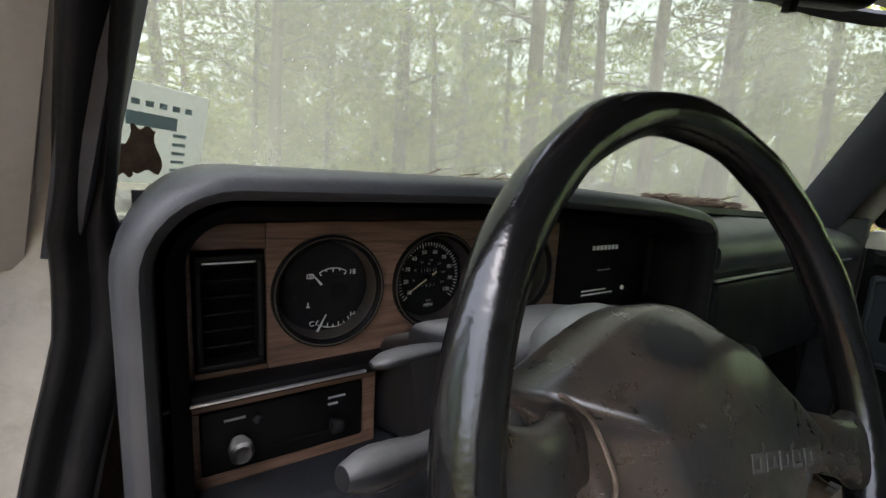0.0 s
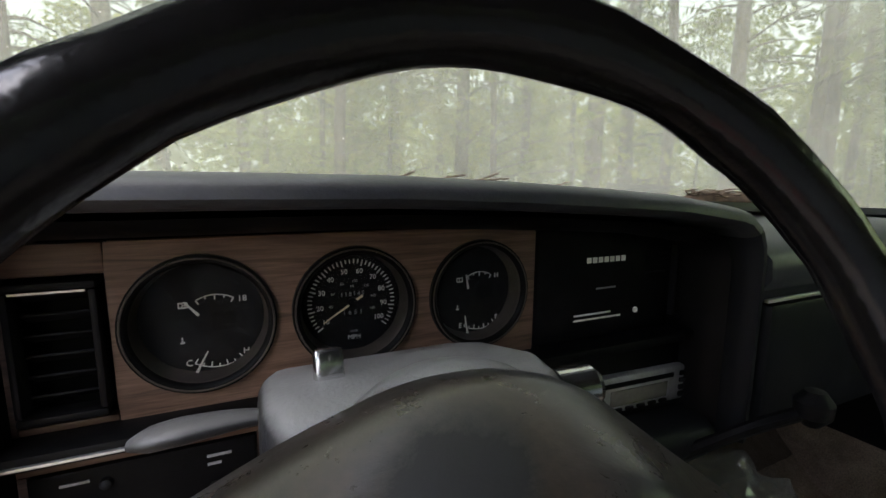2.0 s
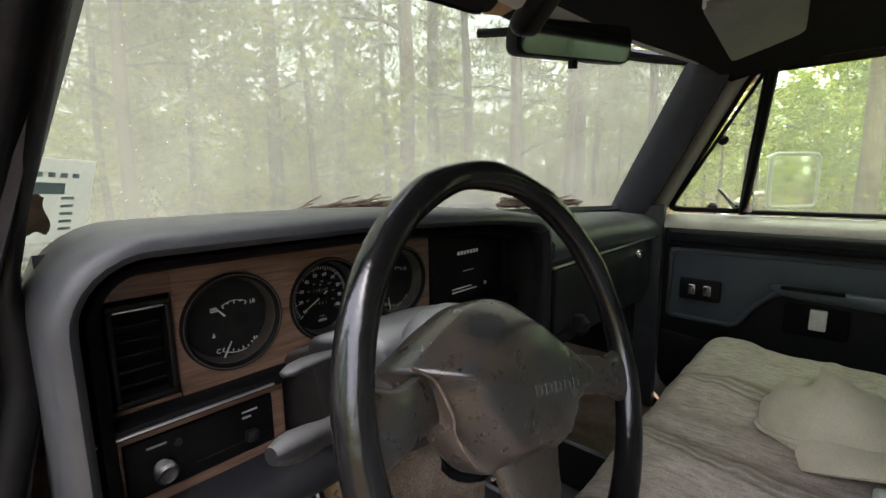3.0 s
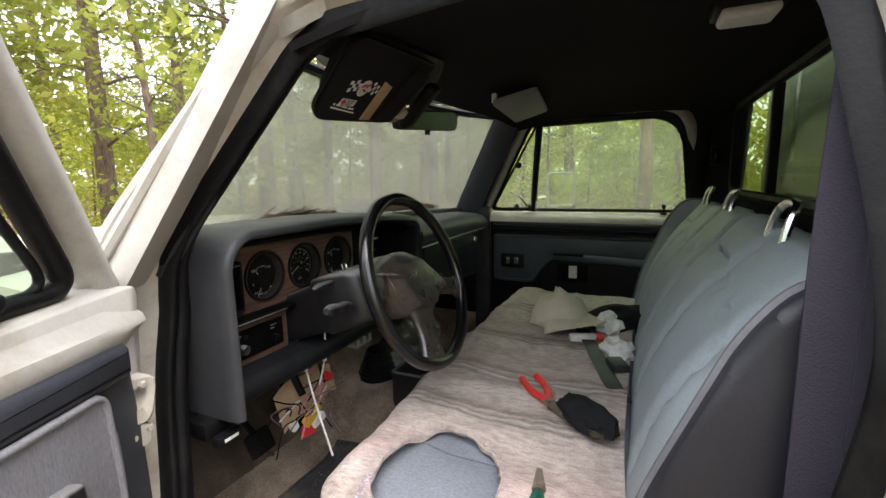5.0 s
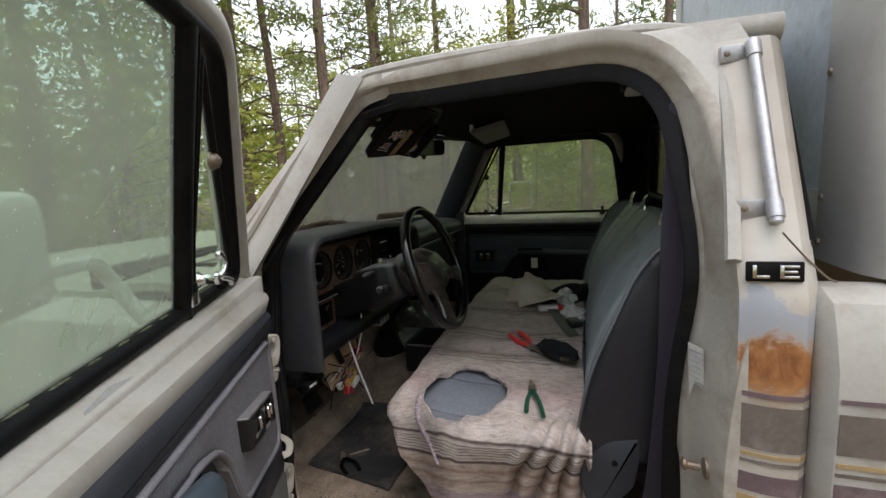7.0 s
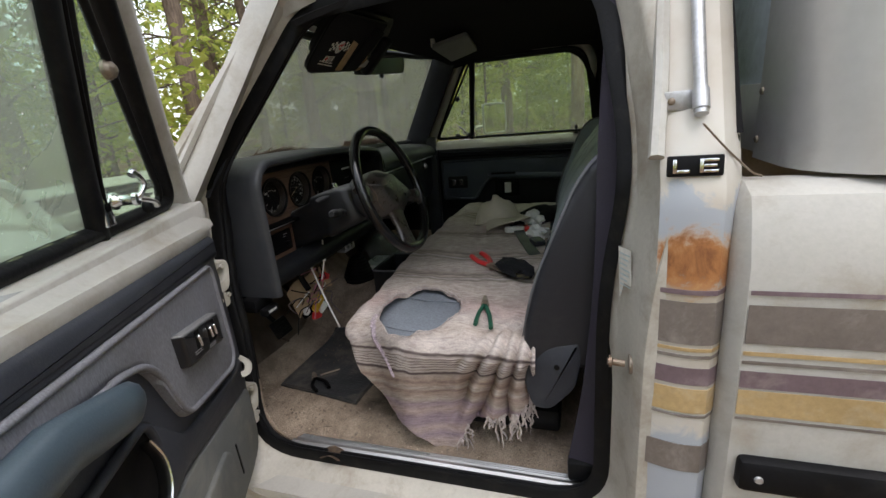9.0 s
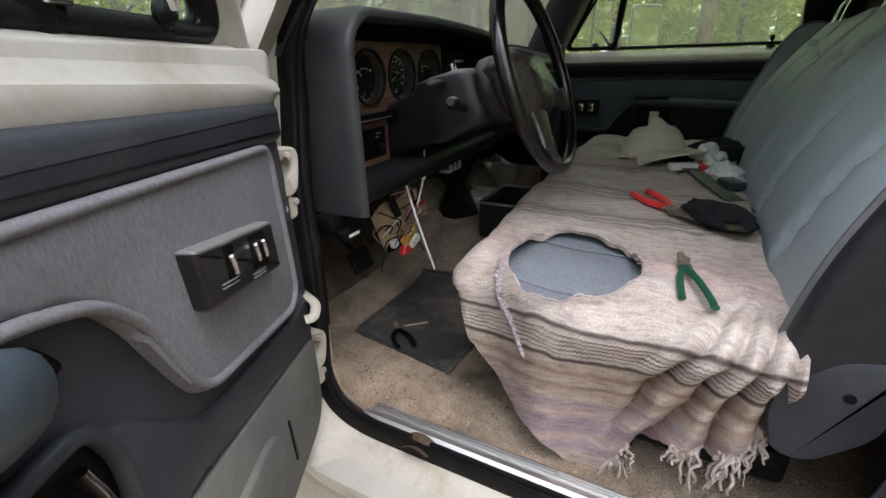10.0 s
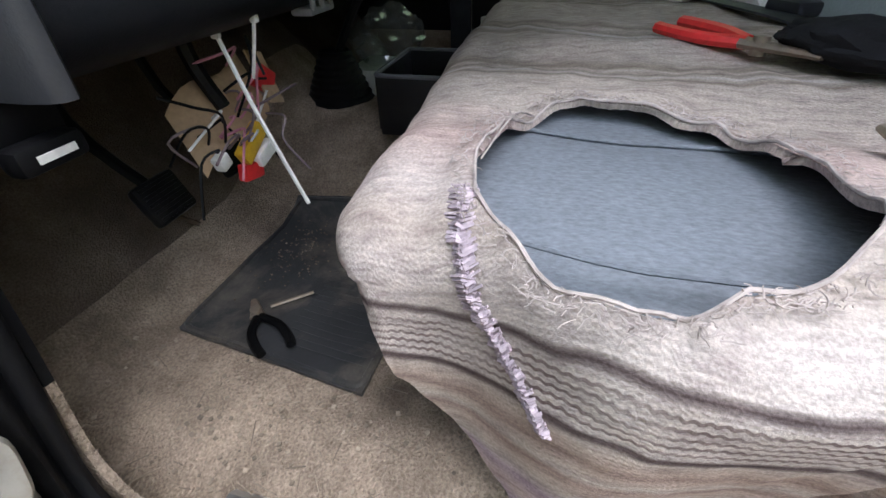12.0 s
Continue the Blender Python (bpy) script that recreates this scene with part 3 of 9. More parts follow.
def tube(path, r, k=8, closed=False, flat=1.0, taper=None, up=None):
    """A pipe along a path; r may change along it; flat squeezes the section."""
    path = [Vector(p) for p in path]
    n, rings, ref = len(path), [], Vector(up) if up else None
    for i, p in enumerate(path):
        t = (path[(i + 1) % n] - path[i - 1]) if closed else (path[min(i + 1, n - 1)] - path[max(i - 1, 0)])
        t = t.normalized() if t.length > 1e-9 else Vector((0, 0, 1))
        if ref is None:
            ref = Vector((0, 0, 1)) if abs(t.z) < 0.9 else Vector((1, 0, 0))
        side = t.cross(ref).normalized()
        if up is None:
            ref = side.cross(t).normalized()
        u = side.cross(t).normalized()
        rr = r if taper is None else r * (1 + (taper - 1) * i / (n - 1))
        rings.append([p + side * (rr * math.cos(2 * math.pi * j / k)) + u * (rr * flat * math.sin(2 * math.pi * j / k)) for j in range(k)])
    return loft(rings, True, closed)


def sheet(fn, nu, nv, thick=0.004, uvfn=None):
    """A slab whose upper face is fn(u, v), thickened against its normal."""
    bm = bmesh.new()
    lay = bm.loops.layers.uv.new("UVMap")
    grid = [[Vector(fn(i / nu, j / nv)) for j in range(nv + 1)] for i in range(nu + 1)]
    top = [[bm.verts.new(p) for p in row] for row in grid]
    low = []
    for i in range(nu + 1):
        row = []
        for j in range(nv + 1):
            du = grid[min(i + 1, nu)][j] - grid[max(i - 1, 0)][j]
            dv = grid[i][min(j + 1, nv)] - grid[i][max(j - 1, 0)]
            n = du.cross(dv)
            row.append(bm.verts.new(grid[i][j] - (n.normalized() if n.length > 1e-12 else Vector((0, 0, 1))) * thick))
        low.append(row)

    def face(vs, ij):
        f = bm.faces.new(vs)
        for lp, (i, j) in zip(f.loops, ij):
            lp[lay].uv = uvfn(i / nu, j / nv) if uvfn else (i / nu, j / nv)
    for i in range(nu):
        for j in range(nv):
            ij = ((i, j), (i + 1, j), (i + 1, j + 1), (i, j + 1))
            face([top[a][b] for a, b in ij], ij)
            face([low[a][b] for a, b in ij[::-1]], ij[::-1])
    for i in range(nu):
        for j, s in ((0, 1), (nv, -1)):
            ij = ((i, j), (i + 1, j))
            face((top[i][j], low[i][j], low[i + 1][j], top[i + 1][j])[::s], ((i, j), (i, j), (i + 1, j), (i + 1, j))[::s])
    for j in range(nv):
        for i, s in ((0, -1), (nu, 1)):
            face((top[i][j], low[i][j], low[i][j + 1], top[i][j + 1])[::s], ((i, j), (i, j), (i, j + 1), (i, j + 1))[::s])
    return bm


def slab(outline, h, m=None, r=0.0, seg=2):
    """An outline in x, y raised by h along z, its upper rim rounded by r."""
    bm = bmesh.new()
    base = [bm.verts.new((x, y, 0)) for x, y in outline]
    f = bm.faces.new(base)
    up = bmesh.ops.extrude_face_region(bm, geom=[f])
    top = [v for v in up["geom"] if isinstance(v, bmesh.types.BMVert)]
    for v in top:
        v.co.z = h
    if r > 0:
        es = [e for e in bm.edges if all(abs(v.co.z - h) < 1e-9 for v in e.verts)]
        bmesh.ops.bevel(bm, geom=es, offset=r, segments=seg, profile=0.5, affect="EDGES")
    return moved(bm, m) if m is not None else bm


def round_poly(pts, r, n=5):
    """Round the corners of an outline."""
    out, m = [], len(pts)
    for i in range(m):
        p = Vector((*pts[i], 0))
        a, b = Vector((*pts[i - 1], 0)) - p, Vector((*pts[(i + 1) % m], 0)) - p
        rr = r[i] if isinstance(r, (list, tuple)) else r
        d = min(rr, 0.45 * a.length, 0.45 * b.length)
        s, e = p + a.normalized() * d, p + b.normalized() * d
        for k in range(n + 1):
            t = k / n
            q = s * (1 - t) ** 2 + p * 2 * t * (1 - t) + e * t * t
            out.append((q.x, q.y))
    return out


def revolve(profile, m, k=32, caps=True):
    """Turn (radius, height) round z, then place by m."""
    rings = [[m @ Vector((r * math.cos(2 * math.pi * j / k), r * math.sin(2 * math.pi * j / k), h)) for j in range(k)] for r, h in profile]
    return loft(rings, True, False, caps)


def letters(text, size, m, depth=0.0006, align="CENTER"):
    """Built-in letters as a thin mesh; x to the right, y up, z out of the face."""
    cu = bpy.data.curves.new("letters", "FONT")
    cu.body, cu.size, cu.extrude, cu.align_x, cu.align_y = text, size, depth / 2, align, "CENTER"
    cu.resolution_u = 3
    ob = bpy.data.objects.new("letters", cu)
    me = bpy.data.meshes.new_from_object(ob)
    bm = bmesh.new()
    bm.from_mesh(me)
    bpy.data.objects.remove(ob)
    bpy.data.meshes.remove(me)
    return moved(bm, m)


def quad_bar(x0, x1, y0, y1, m, h=0.0008):
    return moved(rbox(x0, x1, y0, y1, 0, h, 0), m)


def face_m(p, right, up):
    """A frame at p with its x and y along right and up, z out of the face."""
    r, u = Vector(right).normalized(), Vector(up)
    n = r.cross(u).normalized()
    u = n.cross(r)
    return Matrix(((r.x, u.x, n.x, p[0]), (r.y, u.y, n.y, p[1]), (r.z, u.z, n.z, p[2]), (0, 0, 0, 1)))


# ---------------------------------------------------------------- ground and cab shell
def ground_fn(u, v):
    x, y = (u - 0.5), (v - 0.5)
    x, y = x * abs(x) * 900, y * abs(y) * 900
    r = math.hypot(x, y)
    return x, y, 0.05 * noise.noise((x * 0.4, y * 0.4, 0)) + min(1.0, max(0, r - 8) / 30) * 0.5 * noise.noise((x * 0.07, y * 0.07, 3))


solo("ground", sheet(ground_fn, 90, 90, -0.3), M_LITTER, "forest floor covered in brown leaf litter", "ground", kind="structure")


MID = 0.05  # centre line of the cab


def post(y, z):
    """1 along the windscreen post, fading out a hand's breadth behind it."""
    return max(0.0, min(1.0, (y + 0.68 * max(0, z - 1.43) + 0.26) / 0.22)) ** 1.2


def out_x(z, s=-1, y=-0.9):
    """Outer skin of the cab side: bulged below the belt, leaning in above it, most at the windscreen post."""
    if z < 1.43:
        x = 0.872 - 0.10 * max(0, (1.0 - z)) ** 1.4 - 0.02 * max(0, z - 1.25)
    else:
        x = 0.868 - (z - 1.43) * 0.50
    if s < 0:
        # the slim windscreen post rises from the broad hinge pillar
        k = post(y, z) * max(0.0, min(1.0, (z - 1.36) / 0.09))
        x += (0.752 - (z - 1.43) * 0.33 - x) * k
    return x if s < 0 else x + 0.075


def in_x(z, s=-1, y=-0.5):
    """Inner seat of the door seal; it draws in towards the windscreen post."""
    x = 0.745 if z < 1.43 else 0.745 - (z - 1.43) * 0.25
    if s > 0:
        return x + 0.075
    return x - (0.098 * max(0, min(1, (z - 0.80) / 0.54)) + 0.012 * math.exp(-((z - 1.43) / 0.13) ** 2)) * post(y, z)


DOORWAY = round_poly([(-0.054, 0.772), (-0.030, 1.03), (0.010, 1.22), (0.020, 1.437), (-0.268, 1.785), (-0.862, 1.79), (-0.918, 1.46), (-0.884, 1.24), (-0.884, 0.772)], [0.13, 0.12, 0.10, 0.09, 0.05, 0.12, 0.14, 0.10, 0.10], 8)


# which way the outline runs decides the sign of growth
GROW = 1.0


def doorway_ring(side, d, depth, slim=0.0):
    """The doorway's outline grown by d; depth 0 lies at the inner seat of the seal, 1 at the outer skin."""
    pts, n = [], len(DOORWAY)
    for i, (y, z) in enumerate(DOORWAY):
        a, b = DOORWAY[i - 1], DOORWAY[(i + 1) % n]
        t = Vector((b[0] - a[0], b[1] - a[1])).normalized()
        e = d
        if slim and d * GROW > 0.004:
            rear = max(0.0, min(1.0, (-0.55 - y) / 0.25)) * max(0.0, min(1.0, (z - 0.90) / 0.15)) * max(0.0, min(1.0, (1.70 - z) / 0.08))
            e = d + (GROW * 0.004 - d) * rear * 0.85
        yy, zz = y - t.y * e, z + t.x * e
        x0 = in_x(z, side, y)
        reach = max(out_x(zz, side, yy), x0 + 0.03) - x0
        if slim and depth > 0:
            reach += (slim - reach) * post(y, z) * max(0, min(1, (z - 0.85) / 0.2))
        pts.append(Vector((side * (x0 + reach * depth), yy, zz)))
    return pts


_c = [sum(p[i] for p in DOORWAY) / len(DOORWAY) for i in (0, 1)]
_t = doorway_ring(1, 0.01, 0)
if (_t[0].y - _c[0]) ** 2 + (_t[0].z - _c[1]) ** 2 < (DOORWAY[0][0] - _c[0]) ** 2 + (DOORWAY[0][1] - _c[1]) ** 2:
    GROW = -1.0


def jamb(side):
    prof = [(0.004, -0.12), (0.0, -0.10), (0.0, 0.02), (0.016, 0.10), (0.020, 0.32), (0.036, 0.55), (0.040, 0.86), (0.050, 1.0), (0.066, 1.005), (0.062, 0.9), (0.05, 0.4), (0.045, -0.12)]
    return loft([doorway_ring(side, GROW * d, k) for d, k in prof], True, True, False)


cab = thing("cab_body", (0, -0.5, 0.6), "old white pickup cab shell with dirty chipped paint and rust", "truck cab", kind="structure")
for s in (-1, 1):
    part("door_frame", jamb(s), M_JAMB if s < 0 else M_DOORPAD, cab, "cream painted door jamb with grime" if s < 0 else "dark trimmed door surround", 50)
    band = [(0.006, -0.135), (-0.005, -0.11), (-0.009, -0.06), (-0.005, -0.02), (-0.0015, -0.010), (-0.004, 0.015), (-0.011, 0.04), (-0.014, 0.075), (-0.010, 0.10), (-0.002, 0.11), (0.004, 0.118), (0.012, 0.12), (0.03, 0.12), (0.056, -0.135)]
    part("door_seal", loft([doorway_ring(s, GROW * d, k, 0.19 if s < 0 else 0) for d, k in band], True, True, False), M_RUBBER, cab, "broad black rubber weatherstrip with a round bead", 70)

    # skin round the upper rear corner of the doorway, up to the gutter
    edge = [(p, i) for i, p in enumerate(doorway_ring(s, GROW * 0.052, 0.99)) if p.z > 1.40 and p.y < -0.30]
    bm = bmesh.new()
    strip = []
    for p, i in edge:
        q = Vector((0, p.y + 0.6, p.z - 1.35)).normalized() * 0.12
        y, z = max(-1.0, p.y + min(0, q.y)), min(1.85, p.z + max(0, q.z))
        row = [bm.verts.new(p), bm.verts.new((p.x - s * 0.014, p.y, p.z))]
        far = Vector((s * min(abs(p.x), out_x(z, s, -0.9) - 0.010), y, z))
        strip.append([row[0], bm.verts.new(far), bm.verts.new(far - Vector((s * 0.012, 0, 0))), row[1]])
    for a, b in zip(strip, strip[1:]):
        for k in range(4):
            bm.faces.new((a[k], a[(k + 1) % 4], b[(k + 1) % 4], b[k]))
    part("quarter_skin", bm, M_PAINT, cab, "cream skin round the doorway corner", 50)

    def corner_fn(u, v, s=s):
        z = 0.66 + 1.15 * v
        w = u * 1.0
        y = -0.944 - 0.108 * w - 0.02 * max(0, 1 - abs(z - 0.9) / 0.3) * 0
        x = out_x(z, s) - 0.004 + 0.012 * math.sin(w * math.pi) - 0.075 * max(0, w - 0.72) ** 1.3 / 0.28 ** 1.3 * 0.6
        return s * x, y, z
    bm = sheet(corner_fn, 10, 40, 0.012 * (1 if s < 0 else -1))
    part("cab_corner", bm, M_CORNER, cab, "cab corner with peeling cream paint, grey primer and rust")
    # rocker under the doorway
    prof = [(out_x(0.74, s) - 0.006, 0.742), (out_x(0.72, s), 0.728), (out_x(0.66, s), 0.66), (out_x(0.60, s) - 0.01, 0.585), (out_x(0.6, s) - 0.06, 0.56), (0.70, 0.56), (0.70, 0.735)]
    part("rocker", loft([[Vector((s * x, y, z)) for x, z in prof] for y in (0.02, -0.45, -0.95)]), M_PAINT, cab, "white rocker panel with dried mud")
    # pillar beside the windscreen
    rings = []
    for t in (0.0, 0.2, 0.4, 0.6, 0.8, 1.0):
        c = Vector((-0.704 + 0.112 * t, 0.045 - 0.275 * t, 1.40 + 0.445 * t)) if s < 0 else Vector((0.890 - 0.165 * t, -0.005 - 0.235 * t, 1.42 + 0.425 * t))
        rings.append([c + Vector((s * dx, dy, dz)) for dx, dy, dz in ((0.028, -0.042, 0), (0.036, -0.015, 0.008), (0.030, 0.02, 0.016), (0.0, 0.04, 0.022), (-0.022, 0.03, 0.012), (-0.028, -0.01, 0))])
    part("windscreen_pillar", loft(rings), M_PAINT, cab, "white windscreen pillar with a worn edge", 45)
    rings = []
    for t in (0.0, 0.25, 0.5, 0.75, 1.0):
        c = Vector((-0.648 + 0.104 * t, 0.034 - 0.270 * t, 1.41 + 0.40 * t)) if s < 0 else Vector((0.808 - 0.130 * t, 0.004 - 0.250 * t, 1.41 + 0.42 * t))
        g = 0.5 if s < 0 else 1.35
        rings.append([c + Vector((s * dx, dy, dz)) * g for dx, dy, dz in ((0.030, -0.030, 0), (0.024, 0.028, 0.01), (-0.020, 0.042, 0.016), (-0.034, 0.012, 0), (-0.012, -0.034, -0.006))])
    part("pillar_trim", loft(rings), M_DOORPAD, cab, "dark vinyl trim on the windscreen pillar", 60)
    # drip rail over the door
    off = 0.085 if s > 0 else 0.0
    rail = smooth_path(([(-0.738, 0.060, 1.43), (-0.706, -0.015, 1.54), (-0.668, -0.105, 1.67), (-0.610, -0.232, 1.832)] if s < 0 else [(0.760, -0.10, 1.66), (0.683, -0.245, 1.848)]) + [ (s * 0.605 + off, -0.34, 1.862), (s * 0.615 + off, -0.62, 1.868), (s * 0.630 + off, -0.88, 1.855), (s * 0.675 + off, -0.948, 1.785), (s * 0.775 + off, -0.948, 1.62), (s * 0.852 + off, -0.938, 1.478)], 6)
    part("drip_rail", tube(rail, 0.0105, 7), M_PAINT, cab, "dented white drip rail")


def roof_fn(u, v):
    x = (u - 0.5) * 2
    yf = 0.010 - 0.235 * x * x
    y = yf + (-1.055 - yf) * v
    edge = abs(x) ** 6
    return MID + x * 0.645, y, 1.905 - 0.02 * x * x - 0.045 * edge - 0.06 * (1 - v) ** 4 - 0.05 * v ** 8 + 0.003 * math.sin(u * 40)


for s in (-1, 1):
    path = [(-0.706 + 0.112 * t, 0.052 - 0.275 * t, 1.40 + 0.445 * t) if s < 0 else (0.908 - 0.165 * t, -0.008 - 0.235 * t, 1.42 + 0.425 * t) for t in (0.15, 0.35, 0.55, 0.75)] + [(MID + s * 0.650, -0.212, 1.800), (MID + s * 0.640, -0.232, 1.832)]
    path += [(MID + s * (0.630 + 0.040 * (k / 12) ** 3), -0.262 - 0.793 * k / 12, 1.847 - 0.012 * (k / 12) ** 4) for k in range(13)]
    part("roof_edge", tube(smooth_path(path, 3), 0.030, 10, flat=0.8), M_PAINT, cab, "rounded white roof edge with stained paint", 60)
part("roof", sheet(roof_fn, 30, 24, 0.022), M_PAINT, cab, "white painted steel roof skin")


def head_fn(u, v):
    x = (u - 0.5) * 2
    yf = -0.095 - 0.165 * x * x
    y = yf + (-1.02 - yf) * v
    return MID + x * 0.655, y, 1.868 - 0.03 * x * x - 0.035 * abs(x) ** 6 - 0.045 * (1 - v) ** 4 - 0.04 * v ** 6 + 0.004 * noise.noise((x * 3, y * 4, 0))


solo("ceiling", sheet(head_fn, 30, 24, 0.012), M_HEAD, "sagging dark fabric headliner", "ceiling", kind="structure")

part("a_post_trim", rbox(0.788, 0.816, -0.100, -0.030, 0.78, 1.44, 0.006), M_DOORPAD, cab, "dark trim on the passenger door post")
part("side_header", tube(smooth_path([(0.690, -0.20, 1.835), (0.705, -0.40, 1.857), (0.715, -0.70, 1.857), (0.725, -0.98, 1.832)], 4), 0.034, 8), M_HEAD, cab, "dark trim over the passenger door", 60)

# rear wall with its window
back = thing("wall_rear", (0, -1.03, 0.75), "dark trimmed rear cab wall with a sliding window", "wall", kind="structure")
part("lower_panel", rbox(-0.80, 0.80, -1.050, -1.02, 0.70, 1.50, 0.006), M_HEAD, back)
part("upper_panel", rbox(-0.615, 0.715, -1.050, -1.02, 1.79, 1.86, 0.006), M_HEAD, back)
for s in (-1, 1):
    k = 0.075 if s > 0 else 0
    out = [(s * 0.655, 1.50), (s * 0.805 + k, 1.50), (s * 0.64 + k, 1.79), (s * 0.60, 1.79)]
    part("side_panel", moved(slab(out, 0.03), Matrix(((1, 0, 0, 0), (0, 0, 1, -1.05), (0, 1, 0, 0), (0, 0, 0, 1)))), M_HEAD, back)
part("window_gasket", tube([(x, -1.02, z) for x, z in round_poly([(-0.655, 1.505), (0.655, 1.505), (0.655, 1.785), (-0.655, 1.785)], 0.06)], 0.014, 8, True), M_RUBBER, back, "black rubber gasket")
for x in (-0.2, 0.2):
    part("window_bar", rbox(x - 0.011, x + 0.011, -1.04, -1.018, 1.51, 1.78, 0.003), M_BLACK, back)
pane = part("rear_pane", rbox(-0.65, 0.65, -1.040, -1.036, 1.505, 1.785, 0), M_SIDEGLASS, back)
pane.visible_shadow = False


# carpeted floor with the gearbox hump, the toe board and the firewall
def floor_fn(u, v):
    x = -0.735 + 1.55 * u
    y = -1.02 + 1.19 * v
    hump = math.exp(-((x - MID) / 0.19) ** 4) * (0.10 + 0.10 * max(0, min(1, (y + 0.7) / 0.9)))
    toe = max(0, y - 0.10) ** 1.25 * 1.5
    edge = 0.012 * max(0, abs(x - 0.04) - 0.73) / 0.045
    rise = min(1.0, max(0.0, (x + 0.70) / 0.10))
    edge += 0.022 * rise * rise * (3 - 2 * rise)
    return x, y, 0.742 + hump + toe + edge + 0.005 * noise.noise((x * 9, y * 9, 1)) + 0.002 * noise.noise((x * 40, y * 40, 4))


solo("floor", sheet(floor_fn, 120, 96, 0.02), M_CARPET, "worn tan cab carpet full of dust and grit", "floor", kind="structure")
# the toe board's darker colour stands in for shade deep in the footwell
solo("toe_board", sheet(lambda u, v: floor_fn(u, 1.0 + 0.195 * v), 60, 16, 0.02), M_TOE, "worn toe board carpet coloured darker for footwell shade", "floor", kind="structure")
solo("firewall", rbox(-0.80, 0.88, 0.40, 0.43, 0.70, 1.44, 0.005), M_BLACK, "black firewall behind the dashboard", "wall", kind="structure")
def kick(side, z0, z1, mt, label):
    """Footwell side wall whose rear edge follows the doorway seal."""
    bow = DOORWAY[:30]

    def rear(z):
        for (ya, za), (yb, zb) in zip(bow, bow[1:]):
            if z <= zb:
                return ya + (yb - ya) * max(0, (z - za)) / max(1e-6, zb - za)
        return 0.016

    def fn(u, v):
        z = z0 + (z1 - z0) * v
        y = rear(z) + (0.42 - rear(z)) * u
        x = in_x(z, side, y) - 0.030
        return side * x, y + 0.004, z
    solo("kick_panel", sheet(fn, 16, 16, 0.008 * -side), mt, label, "panel", kind="structure")


for s in (-1, 1):
    kick(s, 0.745, 0.93, M_CARPET, "tan carpeted lower side of the footwell")
    kick(s, 0.93, 1.42, M_BLACK, "black kick panel beside the footwell")
# hinge brackets on the driver's door post
for z in (0.93, 1.25):
    rings = []
    for a, b, w, q in ((0.024, 0.036, -0.040, 4.0), (0.025, 0.037, 0.004, 4.0), (0.022, 0.034, 0.008, 4.0), (0.012, 0.018, 0.008, 2.0), (0.010, 0.016, 0.003, 2.0), (0.011, 0.017, -0.040, 2.0)):
        ring = []
        for k in range(32):
            t = 2 * math.pi * k / 32
            c, n = math.cos(t), math.sin(t)
            f = (abs(c) ** q + abs(n) ** q) ** (-1 / q)
            ring.append(Vector((-0.776 + a * f * c + (0.003 if q == 2.0 else 0) + 0.008 * n, -0.062 - w - 0.015 * f * c * a / 0.033, z + b * f * n + (0.003 if q == 2.0 else 0))))
        rings.append(ring)
    hg = part("door_hinge", loft(rings, True, True, False), M_JAMB, cab, "cream painted steel hinge with an oval slot", 50)
    part("knuckle", tube([(-0.792, -0.052, z - 0.045), (-0.792, -0.052, z + 0.045)], 0.009, 12), M_JAMB, hg)
    part("ear", moved(slab(round_poly([(-0.016, -0.024), (0.018, -0.016), (0.020, 0.013), (-0.010, 0.027)], 0.008, 4), 0.030, None, 0.002), face_m((-0.768, -0.040, z - 0.055), (1, -0.4, 0), (0.1, 0, 1))), M_JAMB, hg)
    for dx, dz in ((0.012, 0.024), (0.014, -0.046), (-0.010, -0.052)):
        part("bolt", revolve([(0.006, 0), (0.006, 0.005), (0.0045, 0.007)], face_m((-0.776 + dx, -0.070, z + dz), (1, 0, 0), (0, 0, 1)), 6), M_JAMB, hg)
part("door_check", tube(smooth_path([(-0.752, -0.03, 1.035), (-0.772, -0.07, 1.045), (-0.782, -0.10, 1.040), (-0.800, -0.112, 1.03), (-0.812, -0.105, 1.028)], 5), 0.008, 8, flat=0.4), M_JAMB, cab, "cream bent steel door check strap")

# bright scuff plates on the sills
for s in (-1, 1):
    k = 0.075 if s > 0 else 0
    sill = thing("sill_plate", (s * 0.72, -0.5, 0.75), "ribbed aluminium scuff plate along the door sill", "sill plate", kind="structure")
    prof = [(0.738, 0.752), (0.741, 0.768), (0.736, 0.778), (0.727, 0.781), (0.718, 0.777), (0.714, 0.771), (0.700, 0.768), (0.698, 0.764), (0.680, 0.760), (0.672, 0.752), (0.672, 0.748)]
    part("plate", loft([[Vector((s * x + k, y, z)) for x, z in prof] for y in (-0.128, -0.85)]), M_ALU, sill, "", 25)
    for x in (0.706, 0.702, 0.691, 0.686):
        part("rib", tube([(s * x + k, -0.132, 0.7685 if x > 0.7 else 0.7635), (s * x + k, -0.846, 0.7685 if x > 0.7 else 0.7635)], 0.0016, 5), M_ALU, sill)
    for y in (-0.16, -0.49, -0.82):
        part("screw", revolve([(0.005, 0), (0.0045, 0.0016), (0.002, 0.0022)], Matrix.Translation((s * 0.69 + k, y, 0.7645)), 10), M_ZINC, sill)


# windscreen
def ws_y(x, z):
    return 0.272 - 0.17 * (abs(x - MID) / (0.7 - 0.19 * (z - 1.44))) ** 3.2 - (z - 1.44) * 0.72


